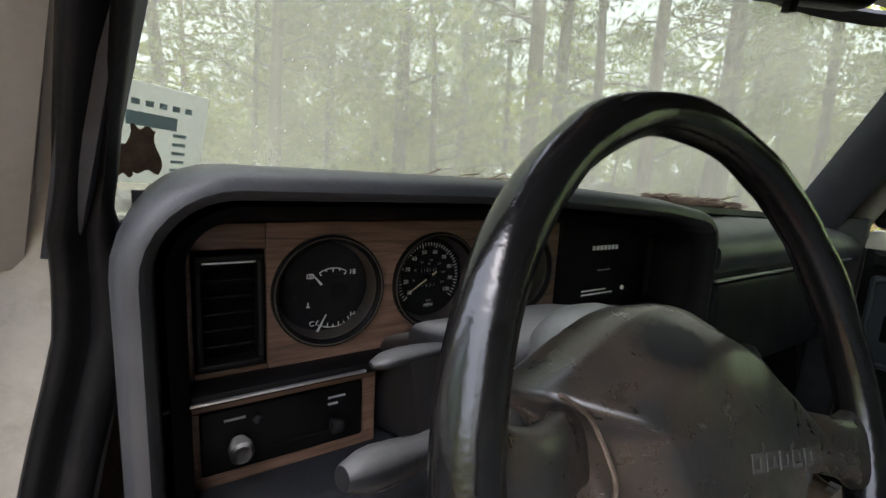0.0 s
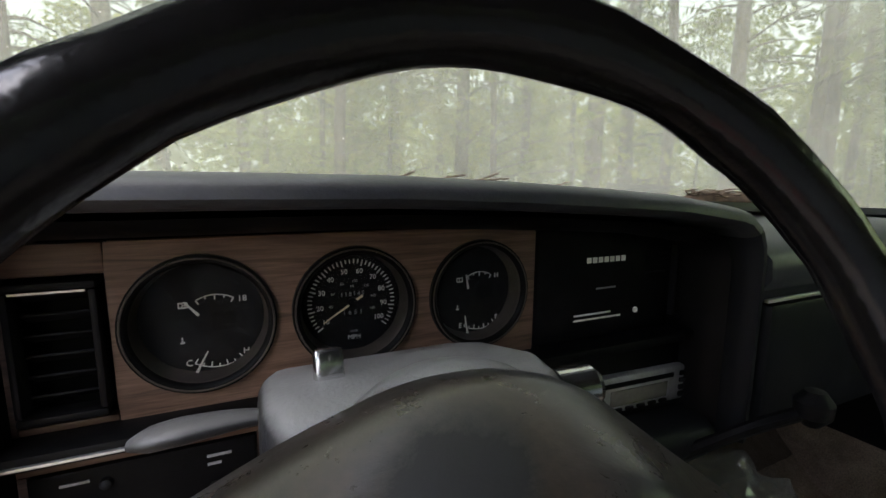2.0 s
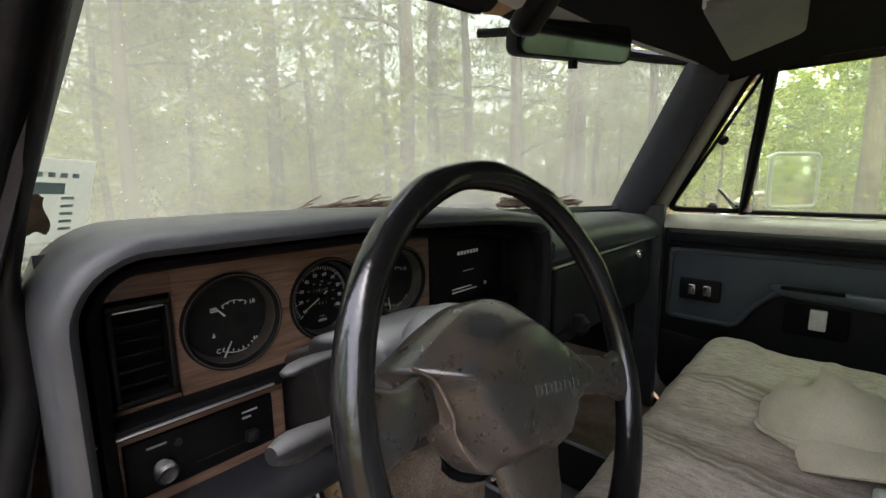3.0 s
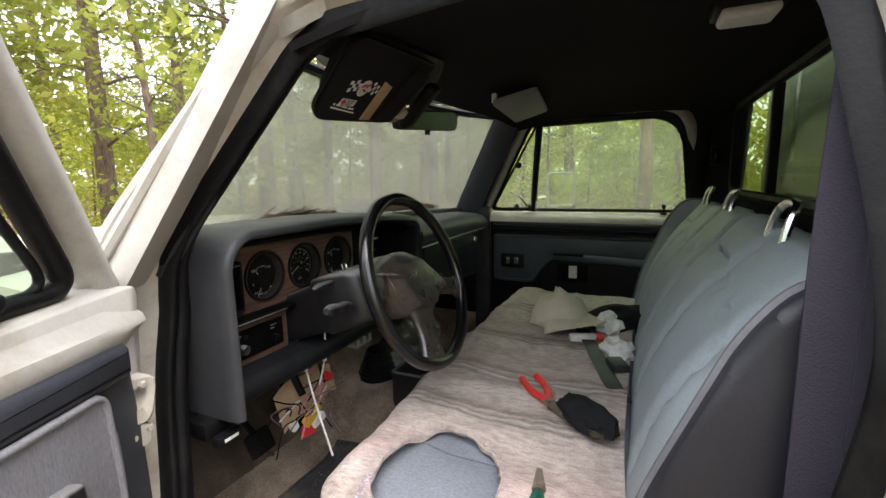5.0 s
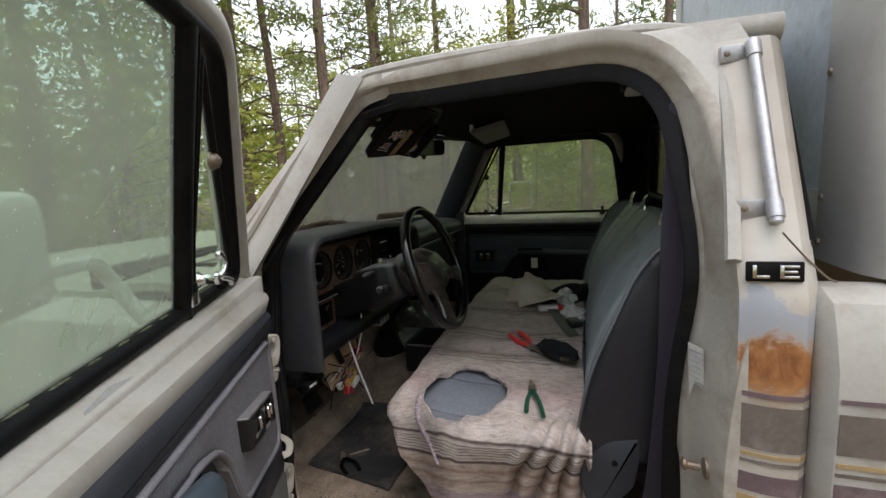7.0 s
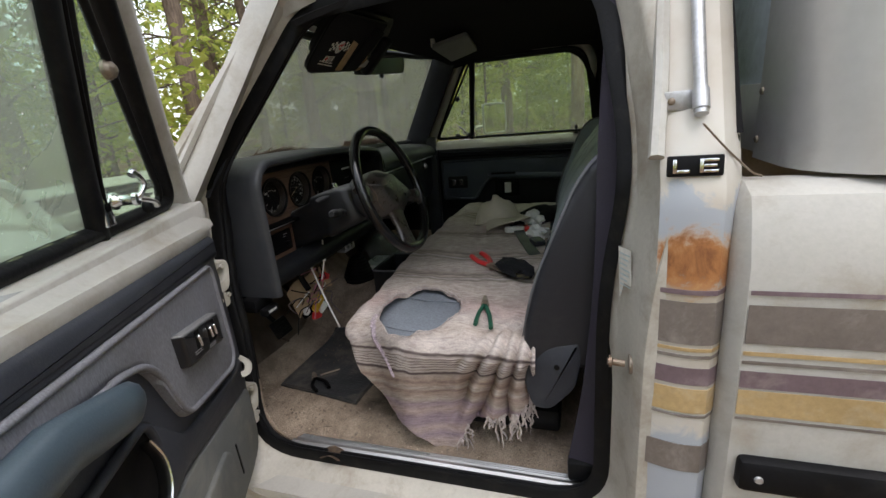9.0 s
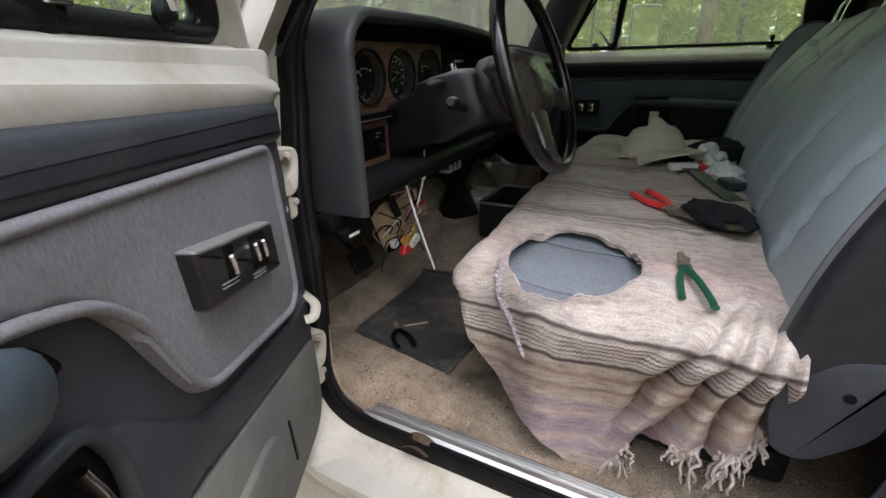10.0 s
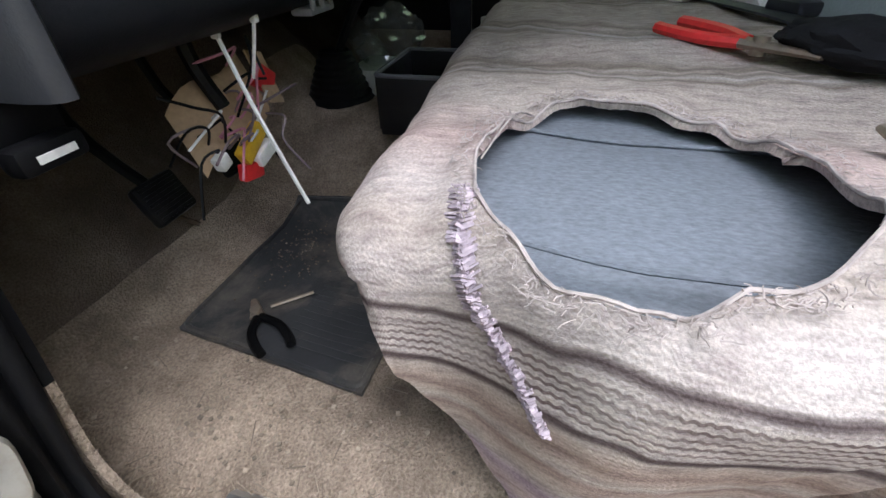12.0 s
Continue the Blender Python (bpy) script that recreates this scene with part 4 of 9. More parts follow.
screen = thing("windshield", (0, 0.1, 1.44), "curved dusty windscreen in a black rubber gasket", "windshield", kind="structure")


def ws_fn(u, v):
    x0 = (u - 0.5) * 2
    z = 1.415 + 0.415 * v - 0.012 * x0 * x0 * v
    x = MID + x0 * (0.715 - 0.075 * v) + (0.055 * max(0, x0) ** 2)
    return x, ws_y(x, z), z


ob = part("pane", sheet(ws_fn, 40, 16, 0.004), M_GLASS, screen, "dust-filmed glass")
ob.visible_shadow = False
edge = [ws_fn(t / 24, 1) for t in range(25)] + [ws_fn(1, 1 - t / 12) for t in range(1, 13)] + [ws_fn(1 - t / 24, 0) for t in range(1, 25)] + [ws_fn(0, t / 12) for t in range(1, 12)]
part("gasket", tube(edge, 0.014, 7, True), M_RUBBER, screen)


# bonnet, wings and cowl in front of the glass
def bonnet_fn(u, v):
    x = MID + (u - 0.5) * 1.72
    y = 0.33 + 1.25 * v
    return x, y, 1.395 + 0.03 * math.cos(x * 1.7) - 0.10 * max(0, abs(x) - 0.6) ** 1.2 - 0.045 * v ** 2 + 0.012 * (abs(abs(x) - 0.42) < 0.03)


solo("bonnet", sheet(bonnet_fn, 60, 20, 0.02), M_BONNET, "dusty white bonnet of the pickup", "bonnet")
solo("cowl", sheet(lambda u, v: ((u - 0.5) * 1.6, 0.06 + 0.29 * v + 0.10 * (1 - abs(u - 0.5) * 2) ** 0.5, 1.398 + 0.012 * math.sin(v * 3)), 24, 6, 0.02), M_BONNET, "cowl panel below the windscreen littered with needles", "cowl")
for s in (-1, 1):
    solo("wing", loft([[Vector((s * x + (0.07 if s > 0 else 0), y, z)) for x, z in ((0.78, 0.75), (0.90, 0.80), (0.905, 1.2), (0.88, 1.33), (0.83, 1.375), (0.78, 1.36))] for y in (-0.03, 0.4, 1.0, 1.5)]), M_PAINT, "white front wing of the pickup", "wing", "front wings")


# ---------------------------------------------------------------- dashboard
dash = thing("dashboard", (0, 0.05, 1.1), "dark grey vinyl dashboard with walnut-effect panels", "dashboard")


def swept(path, sec, flip=1):
    """Sweep a section of (outwards, y) along a path in the x, z plane."""
    rings = []
    for i, (x, z) in enumerate(path):
        a, b = path[max(0, i - 1)], path[min(len(path) - 1, i + 1)]
        t = Vector((b[0] - a[0], b[1] - a[1])).normalized()
        n = Vector((-t.y, t.x)) * flip
        rings.append([Vector((x + n.x * d, y, z + n.y * d)) for d, y in sec])
    return loft(rings)


def arch(x0, x1, zb0, zb1, zt, zr, r):
    """Path of the gauge surround: up the left cheek, along the brow, down the right cheek."""
    pts = [(x0, zb0), (x0, (zb0 + zt) / 2), (x0, zt - r)]
    pts += [(x0 + r - r * math.cos(k * math.pi / 16), zt - r + r * math.sin(k * math.pi / 16)) for k in range(1, 9)]
    pts += [(x0 + (x1 - x0) * k, zt + (zr - zt) * max(0, (k - 0.35) / 0.5) ** 1.5) for k in (0.25, 0.4, 0.55, 0.7, 0.82)]
    q = (zr - 0.012)
    pts += [(x1 - 0.045, q + 0.002), (x1 - 0.026, q - 0.003), (x1 - 0.011, q - 0.014), (x1 - 0.003, q - 0.030), (x1, q - 0.05), (x1, (zb1 + q) / 2), (x1, zb1)]
    return pts


BROW = arch(-0.600, 0.126, 1.13, 1.17, 1.470, 1.452, 0.062)
BROW_SEC = [(-0.008, -0.070), (-0.006, -0.081), (0.000, -0.087), (0.008, -0.086), (0.014, -0.078), (0.017, -0.060), (0.017, 0.06), (-0.008, 0.06)]
part("brow", swept(BROW[:-4], BROW_SEC), M_DASHTOP, dash, "grey padded brow and cheek round the gauges", 50)
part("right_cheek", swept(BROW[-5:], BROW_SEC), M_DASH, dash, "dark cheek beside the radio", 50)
part("reveal", swept(arch(-0.583, 0.110, 1.19, 1.18, 1.4535, 1.436, 0.050), [(-0.013, 0.012), (-0.011, -0.030), (-0.004, -0.050), (0.003, -0.060), (0.004, 0.012)]), M_CLUSTERBLACK, dash, "black inner surround", 50)
part("reveal", rbox(-0.575, 0.108, -0.030, 0.012, 1.286, 1.2985, 0.004), M_CLUSTERBLACK, dash)
part("backing", rbox(-0.60, 0.105, 0.030, 0.045, 1.17, 1.45, 0.002), M_CLUSTERBLACK, dash)
part("bright_line", rbox(-0.592, -0.42, -0.033, -0.029, 1.290, 1.2925, 0.001), M_ALU, dash)


# wood panel with three round cut-outs
def holed_plate(x0, x1, z0, z1, holes, y0, y1, k=40):
    """A flat plate in the x, z plane with round holes."""
    bm = bmesh.new()
    cuts = [x0] + [(a[0] + b[0]) / 2 for a, b in zip(holes, holes[1:])] + [x1]
    for y, flip in ((y0, False), (y1, True)):
        for i, (cx, cz, r) in enumerate(holes):
            a, b = cuts[i], cuts[i + 1]
            inner, outer = [], []
            for j in range(k):
                t = 2 * math.pi * (j + 0.5) / k
                dx, dz = math.cos(t), math.sin(t)
                q = min(((b - cx) if dx > 0 else (a - cx)) / dx if abs(dx) > 1e-6 else 9, ((z1 - cz) if dz > 0 else (z0 - cz)) / dz if abs(dz) > 1e-6 else 9)
                inner.append(bm.verts.new((cx + dx * r, y, cz + dz * r)))
                outer.append(bm.verts.new((cx + dx * q, y, cz + dz * q)))
            for j in range(k):
                bm.faces.new((inner[j], outer[j], outer[(j + 1) % k], inner[(j + 1) % k]))
            for px, pz in ((a, z0), (a, z1), (b, z0), (b, z1)):
                near = sorted(range(k), key=lambda j: (outer[j].co.x - px) ** 2 + (outer[j].co.z - pz) ** 2)[:2]
                if abs(near[0] - near[1]) in (1, k - 1):
                    bm.faces.new((outer[near[0]], outer[near[1]], bm.verts.new((px, y, pz))))
    for i, (cx, cz, r) in enumerate(holes):
        rings = [[bm.verts.new((cx + r * math.cos(2 * math.pi * (j + 0.5) / k), y, cz + r * math.sin(2 * math.pi * (j + 0.5) / k))) for j in range(k)] for y in (y0, y1)]
        for j in range(k):
            bm.faces.new((rings[0][j], rings[0][(j + 1) % k], rings[1][(j + 1) % k], rings[1][j]))
    bmesh.ops.remove_doubles(bm, verts=bm.verts, dist=0.0002)
    return bm


GZ = 1.368
GAUGES = [(-0.447, GZ, 0.053), (-0.322, GZ, 0.053), (-0.194, GZ, 0.053)]
part("wood_panel", holed_plate(-0.507, -0.127, 1.2985, 1.437, GAUGES, 0.0, 0.010), M_WOOD, dash, "walnut-effect panel round the gauges")
for a in ((-0.578, -0.567, 0.0, 0.010, 1.2985, 1.437), (-0.567, -0.507, 0.0, 0.010, 1.414, 1.437), (-0.567, -0.507, 0.0, 0.010, 1.2985, 1.304)):
    part("wood_strip", rbox(*a, 0.001), M_WOOD, dash)
# walnut frame of the light switches
for a in ((-0.580, -0.396, -0.002, 0.01, 1.268, 1.286), (-0.580, -0.396, -0.002, 0.01, 1.190, 1.206), (-0.580, -0.565, -0.002, 0.01, 1.206, 1.268), (-0.412, -0.396, -0.002, 0.01, 1.206, 1.268)):
    part("wood_strip", rbox(*a, 0.001), M_WOOD, dash)
# right half of the cluster
part("message_panel", rbox(-0.125, 0.082, -0.004, 0.010, 1.300, 1.437, 0.004), M_CLUSTERBLACK, dash, "gloss black message panel")
part("radio_surround", rbox(-0.14, 0.105, -0.012, 0.012, 1.180, 1.288, 0.005), M_CLUSTERBLACK, dash)
# padded knee roll under the switches
roll = [(-0.052, 1.192), (-0.066, 1.182), (-0.070, 1.165), (-0.060, 1.145), (-0.035, 1.130), (0.02, 1.125), (0.10, 1.14), (0.10, 1.195)]
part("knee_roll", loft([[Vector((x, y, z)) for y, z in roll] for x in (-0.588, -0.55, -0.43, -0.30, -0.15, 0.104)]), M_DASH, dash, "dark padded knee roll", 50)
# added panel that keeps windscreen light out of the footwell
part("under_panel", rbox(-0.60, 0.78, 0.03, 0.40, 1.115, 1.127, 0.002), M_BLACK, dash, "black panel added under the dashboard to block light")
# passenger side
psec = [(0.17, 1.430), (0.06, 1.436), (-0.03, 1.428), (-0.068, 1.414), (-0.086, 1.394), (-0.088, 1.372), (-0.078, 1.356), (-0.060, 1.352), (-0.058, 1.20), (-0.04, 1.150), (0.03, 1.12), (0.17, 1.12)]
part("passenger_pad", loft([[Vector((x, y - 0.10 * max(0, x - 0.7), z - 0.02 * max(0, (x - 0.5) / 0.3))) for y, z in psec] for x in (0.144, 0.25, 0.45, 0.62, 0.75, 0.80)]), M_DASHTOP, dash, "grey padded passenger side of the dashboard", 40)
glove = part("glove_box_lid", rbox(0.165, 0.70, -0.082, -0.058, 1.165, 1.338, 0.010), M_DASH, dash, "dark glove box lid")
part("glove_knob", revolve([(0.013, 0), (0.013, 0.010), (0.010, 0.016), (0.004, 0.017)], face_m((0.63, -0.08, 1.31), (1, 0, 0), (0, 0, 1)), 16), M_CHROME, glove, "chrome lock knob")
part("trim_line", rbox(0.14, 0.765, -0.0895, -0.084, 1.344, 1.3485, 0.001), M_ALU, dash)
part("dash_top", sheet(lambda u, v: (-0.605 + 1.37 * u, 0.03 + (ws_y(-0.605 + 1.37 * u, 1.43) - 0.03) * v, 1.462 - 0.026 * max(0, u - 0.5) * 2 - 0.030 * v), 30, 6, 0.012), M_DASHTOP, dash, "grey vinyl dash top")

# air vents
for x0, x1 in ((-0.565, -0.511), (0.084, 0.108)):
    z0, z1 = 1.308, 1.411
    vent = thing("air_vent", ((x0 + x1) / 2, 0, z0), "black louvred air vent with dusty slats", "air vent", "dashboard vents")
    for a in ((x0, x1, -0.008, 0.012, z1 - 0.006, z1), (x0, x1, -0.008, 0.012, z0, z0 + 0.006), (x0, x0 + 0.005, -0.008, 0.012, z0 + 0.006, z1 - 0.006), (x1 - 0.005, x1, -0.008, 0.012, z0 + 0.006, z1 - 0.006)):
        part("vent_frame", rbox(*a, 0.002), M_BLACK, vent)
    part("vent_edge", rbox(x0 + 0.006, x1 - 0.006, -0.009, -0.007, z1 - 0.0075, z1 - 0.006, 0), M_ALU, vent)
    for i in range(6):
        z = z0 + 0.014 + i * 0.0152
        part("slat", moved(rbox(x0 + 0.006, x1 - 0.006, -0.007, 0.007, -0.0012, 0.0012, 0.001), Matrix.Translation((0, 0.010, z)) @ Matrix.Rotation(radians(-32), 4, "X")), M_BLACK, vent)
    part("vent_back", rbox(x0 + 0.004, x1 - 0.004, 0.022, 0.028, z0, z1, 0), M_CLUSTERBLACK, vent)


# round gauges
def gauge(cx, cz, r, label):
    g = thing("gauge", (cx, 0.02, cz), label, "gauge", "dashboard gauges")
    m = face_m((cx, 0, cz), (1, 0, 0), (0, 0, 1))
    part("bezel_ring", revolve([(r + 0.004, -0.004), (r + 0.0035, 0.004), (r, 0.005), (r - 0.003, 0.003), (r - 0.0035, -0.004), (r - 0.002, -0.03), (r + 0.002, -0.02)], m, 48, False), M_CLUSTERBLACK, g, "black ring with a worn edge", 60)
    # the wall's brown is sunlit gloss put into the base colour
    part("bezel_wall", revolve([(r - 0.0035, 0.0), (r - 0.006, -0.019), (r - 0.004, -0.020), (r - 0.0025, -0.001)], m, 48, False), M_BEZELWALL, g, "inner wall coloured brown for its sunlit gloss", 60)
    part("ring_edge", tube([m @ Vector((math.cos(a * math.pi / 24) * (r + 0.001), math.sin(a * math.pi / 24) * (r + 0.001), 0.0055)) for a in range(48)], 0.0008, 5, True), M_BEZELWALL, g)
    part("dial", revolve([(r - 0.0045, -0.022), (r - 0.0045, -0.019), (0.001, -0.019)], m, 48), M_DIAL, g)
    lens = part("lens", revolve([(r - 0.0035, -0.003), (r - 0.0035, -0.002), (0.001, -0.002)], m, 40), M_LENS, g)
    lens.visible_shadow = False
    return g, m @ Matrix.Translation((0, 0, -0.0185))


def ticks(g, m, cx, cy, r0, r1, a0, a1, n, w=0.0008, major=2):
    for i in range(n + 1):
        a = radians(a0 + (a1 - a0) * i / n)
        q = r0 if i % major == 0 else r0 + (r1 - r0) * 0.4
        part("tick", moved(rbox(q, r1, -w / 2, w / 2, 0, 0.0004, 0), m @ Matrix.Translation((cx, cy, 0)) @ Matrix.Rotation(a, 4, "Z")), M_MARK, g)


def arc(m, cx, cy, r, a0, a1, w=0.0007):
    return tube([m @ Vector((cx + r * math.cos(radians(a0 + (a1 - a0) * i / 14)), cy + r * math.sin(radians(a0 + (a1 - a0) * i / 14)), 0.0003)) for i in range(15)], w / 2, 4)


def needle(g, m, cx, cy, ang, length, mt):
    q = m @ Matrix.Translation((cx, cy, 0.0022)) @ Matrix.Rotation(radians(ang), 4, "Z")
    part("needle", moved(slab([(-0.004, -0.0011), (length, -0.0004), (length, 0.0004), (-0.004, 0.0011)], 0.0007), q), mt, g)


def numeral(g, text, size, m, x, y, mt=None):
    part("numeral", letters(text, size, m @ Matrix.Translation((x, y, 0.0003))), mt or M_MARK, g, "", 30)


def twin(cx, label, top, low, a_top, a_low, fuel):
    g, m = gauge(cx, GZ, 0.053, label)
    part("upper_scale", arc(m, 0.009, -0.008, 0.027, 122, 58, 0.0009), M_MARK, g)
    ticks(g, m, 0.009, -0.008, 0.023, 0.027, 122, 58, 4, 0.0010)
    numeral(g, top[0], 0.0075, m, -0.0140, 0.0115)
    numeral(g, top[1], 0.0075, m, 0.0300, 0.0135)
    part("lower_scale", arc(m, 0.0095, -0.010, 0.0345, 238, 302, 0.0009), M_MARK, g)
    ticks(g, m, 0.0095, -0.010, 0.030, 0.0345, 238, 302, 6, 0.0010)
    numeral(g, low[0], 0.0075, m, -0.0130, -0.0385)
    numeral(g, low[1], 0.0075, m, 0.0310, -0.0335)
    needle(g, m, -0.006, 0.006, a_top, 0.012, M_MARK)
    needle(g, m, -0.006, -0.043, a_low, 0.016, M_MARK)
    part("icon", joined(quad_bar(-0.018, -0.011, 0.0095, 0.0102, m), quad_bar(-0.018, -0.011, 0.0135, 0.0142, m), quad_bar(-0.018, -0.0173, 0.0102, 0.0135, m), quad_bar(-0.0117, -0.011, 0.0102, 0.0135, m)), M_MARK, g)
    part("icon", joined(quad_bar(-0.0185, -0.0150, -0.0205, -0.0195, m), quad_bar(-0.0172, -0.0163, -0.0195, -0.0155, m)), M_MARK, g)
    part("warning_window", moved(rbox(0.006, 0.024, -0.012, 0.004, 0, 0.0003, 0), m), M_CLUSTERBLACK, g)
    return g


twin(-0.447, "round black volt and temperature gauge with white scales", ("8", "18"), ("C", "H"), 130, 62, False)
twin(-0.194, "round black oil pressure and fuel gauge with white scales", ("L", "H"), ("E", "F"), 100, 100, True)
sp, sm = gauge(-0.322, GZ, 0.053, "round black speedometer reading zero, marked to 100 MPH")
for i in range(46):
    a = 218 - (218 + 38) * i / 45
    big = i % 5 == 0
    part("tick", moved(rbox(0.0355 if big else 0.0375, 0.0415, -0.0005, 0.0005, 0, 0.0004, 0), sm @ Matrix.Rotation(radians(a), 4, "Z")), M_MARK, sp)
for i in range(10):
    a = radians(214 - (214 + 34) * i / 9)
    numeral(sp, str(10 * (i + 1)), 0.0066, sm, 0.0305 * math.cos(a), 0.0305 * math.sin(a))
for i, k in enumerate((40, 60, 80, 100, 120, 140, 160)):
    a = radians(188 - (188 + 22) * i / 6)
    numeral(sp, str(k), 0.0036, sm, 0.0205 * math.cos(a), 0.0205 * math.sin(a), M_GREYPRINT)
for y, w, txt in ((0.008, 0.013, "118145"), (-0.010, 0.011, "1651")):
    part("odometer", moved(rbox(-w, w, y - 0.0036, y + 0.0036, 0, 0.0004, 0), sm), M_CLUSTERBLACK, sp)
    for j in range(len(txt)):
        numeral(sp, txt[j], 0.0062, sm, -w + 0.003 + j * (2 * w - 0.006) / (len(txt) - 1), y, M_GREYPRINT)
numeral(sp, "MPH", 0.0062, sm, 0.001, -0.0345)
numeral(sp, "km/h", 0.0036, sm, 0.001, -0.0285, M_GREYPRINT)
numeral(sp, "MI", 0.0034, sm, 0.0, 0.0155, M_GREYPRINT)
needle(sp, sm, 0.006, 0.004, 212, 0.040, M_ORANGE)
part("needle_hub", revolve([(0.005, 0), (0.0045, 0.003), (0.002, 0.0036)], sm, 18), M_CLUSTERBLACK, sp)

# message panel print: maker's mark and small legends as plain bars
leg = thing("message_legend", (-0.03, -0.004, 1.37), "pale printed legends on the black message panel", "printed legend")
lm = face_m((-0.028, -0.0042, 1.394), (1, 0, 0), (0, 0, 1))
for i in range(7):
    part("mark_bar", quad_bar(-0.030 + i * 0.0087, -0.0235 + i * 0.0087, -0.0032, 0.0032, lm, 0.0004), M_WHITE, leg)
for z, x0, x1 in ((-0.034, -0.014, 0.016), (-0.064, -0.045, 0.010), (-0.070, -0.045, 0.026)):
    part("mark_bar", quad_bar(x0, x1, z - 0.001, z + 0.001, lm, 0.0004), M_GREYPRINT if z > -0.05 else M_WHITE, leg)
part("lamp", revolve([(0.0035, 0), (0.0035, 0.002), (0.002, 0.003)], face_m((0.022, -0.004, 1.328), (1, 0, 0), (0, 0, 1)), 12), M_WHITE, leg)
for i in range(7):
    part("grille_bar", rbox(0.034, 0.070, -0.0052, -0.0042, 1.372 + i * 0.0075, 1.3745 + i * 0.0075, 0.0004), M_BLACK, leg)

# light switches
sw = thing("headlight_switch", (-0.50, 0, 1.206), "black headlight switch plate with a pull knob and slider", "switch panel")
part("plate", rbox(-0.565, -0.412, -0.006, 0.008, 1.206, 1.268, 0.003), M_CLUSTERBLACK, sw)
km = face_m((-0.534, -0.006, 1.233), (1, 0, 0), (0, 0, 1))
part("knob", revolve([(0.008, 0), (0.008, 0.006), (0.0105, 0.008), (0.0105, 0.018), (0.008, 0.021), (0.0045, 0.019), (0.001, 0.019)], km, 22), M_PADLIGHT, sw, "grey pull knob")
part("button", revolve([(0.0045, 0), (0.004, 0.004), (0.002, 0.005)], face_m((-0.518, -0.006, 1.254), (1, 0, 0), (0, 0, 1)), 14), M_DASH, sw)
part("slot", rbox(-0.504, -0.422, -0.0075, -0.0055, 1.219, 1.2225, 0.001), M_CLUSTERBLACK, sw)
part("slider", rbox(-0.450, -0.436, -0.020, -0.006, 1.222, 1.236, 0.004), M_BLACK, sw)
for x0, x1, z in ((-0.546, -0.528, 1.257), (-0.450, -0.432, 1.256), (-0.450, -0.440, 1.249)):
    part("print_bar", rbox(x0, x1, -0.0068, -0.0058, z, z + 0.0022, 0), M_GREYPRINT, sw)

# radio
rad = thing("car_radio", (0.014, 0, 1.206), "silver car radio with a small display and dusty buttons", "radio")
rm = face_m((0.0235, -0.012, 1.229), (1, 0, -0.03), (0.03, 0, 1))
part("fascia", moved(rbox(-0.089, 0.089, -0.0235, 0.0235, -0.01, 0.010, 0.004), rm), M_ZINC, rad)
part("cassette_slot", moved(rbox(-0.060, 0.055, 0.010, 0.016, 0.0098, 0.0108, 0), rm), M_CLUSTERBLACK, rad)
part("display", moved(rbox(-0.050, 0.045, -0.014, 0.006, 0.0096, 0.0112, 0.001), rm), mat("radio_display", (0.16, 0.155, 0.13), 0.25, var=0.08, bump=0), rad, "dull grey display")
for i in range(5):
    part("button", moved(rbox(-0.044 + i * 0.019, -0.031 + i * 0.019, -0.0205, -0.0165, 0.009, 0.0125, 0.001), rm), M_BLACK, rad)
for i in range(4):
    part("button", moved(rbox(0.066, 0.080, -0.018 + i * 0.0095, -0.012 + i * 0.0095, 0.009, 0.0125, 0.001), rm), M_BLACK, rad)
part("volume_knob", revolve([(0.009, 0.009), (0.0085, 0.017), (0.006, 0.018)], rm @ Matrix.Translation((-0.071, -0.006, 0)), 18), M_BLACK, rad)

# ---------------------------------------------------------------- steering column and wheel
WC = Vector((-0.3295, -0.319, 1.367))
WN = Vector((0.0, -0.944, 0.330)).normalized()
WX = Vector((0, 0, 1)).cross(WN).normalized()
WY = WN.cross(WX)
WM = Matrix(((WX.x, WY.x, WN.x, WC.x), (WX.y, WY.y, WN.y, WC.y), (WX.z, WY.z, WN.z, WC.z), (0, 0, 0, 1)))
wheel = thing("steering_wheel", WC, "black steering wheel with a shiny worn rim and grimy pad", "steering wheel")
rim = []
for i in range(96):
    a = 2 * math.pi * i / 96
    bumpy = 0.0008 * math.sin(i * 5.5) if 0.15 < (a / (2 * math.pi)) % 1 < 0.35 or 0.02 < a / (2 * math.pi) < 0.1 else 0
    rim.append([WM @ Vector((-0.001 + (0.1785 + (0.0128 + bumpy) * math.cos(b)) * math.cos(a), -0.007 + (0.1785 + (0.0128 + bumpy) * math.cos(b)) * math.sin(a), (0.0140 + bumpy) * math.sin(b))) for b in (2 * math.pi * j / 14 for j in range(14))])
part("rim", loft(rim, True, True), M_RIM, wheel, "black rim polished by use")


def smooth01(t):
    t = max(0.0, min(1.0, t))
    return t * t * (3 - 2 * t)


TURNED = WM @ Matrix.Rotation(radians(-13), 4, "Z")  # the wheel stands a little to the right
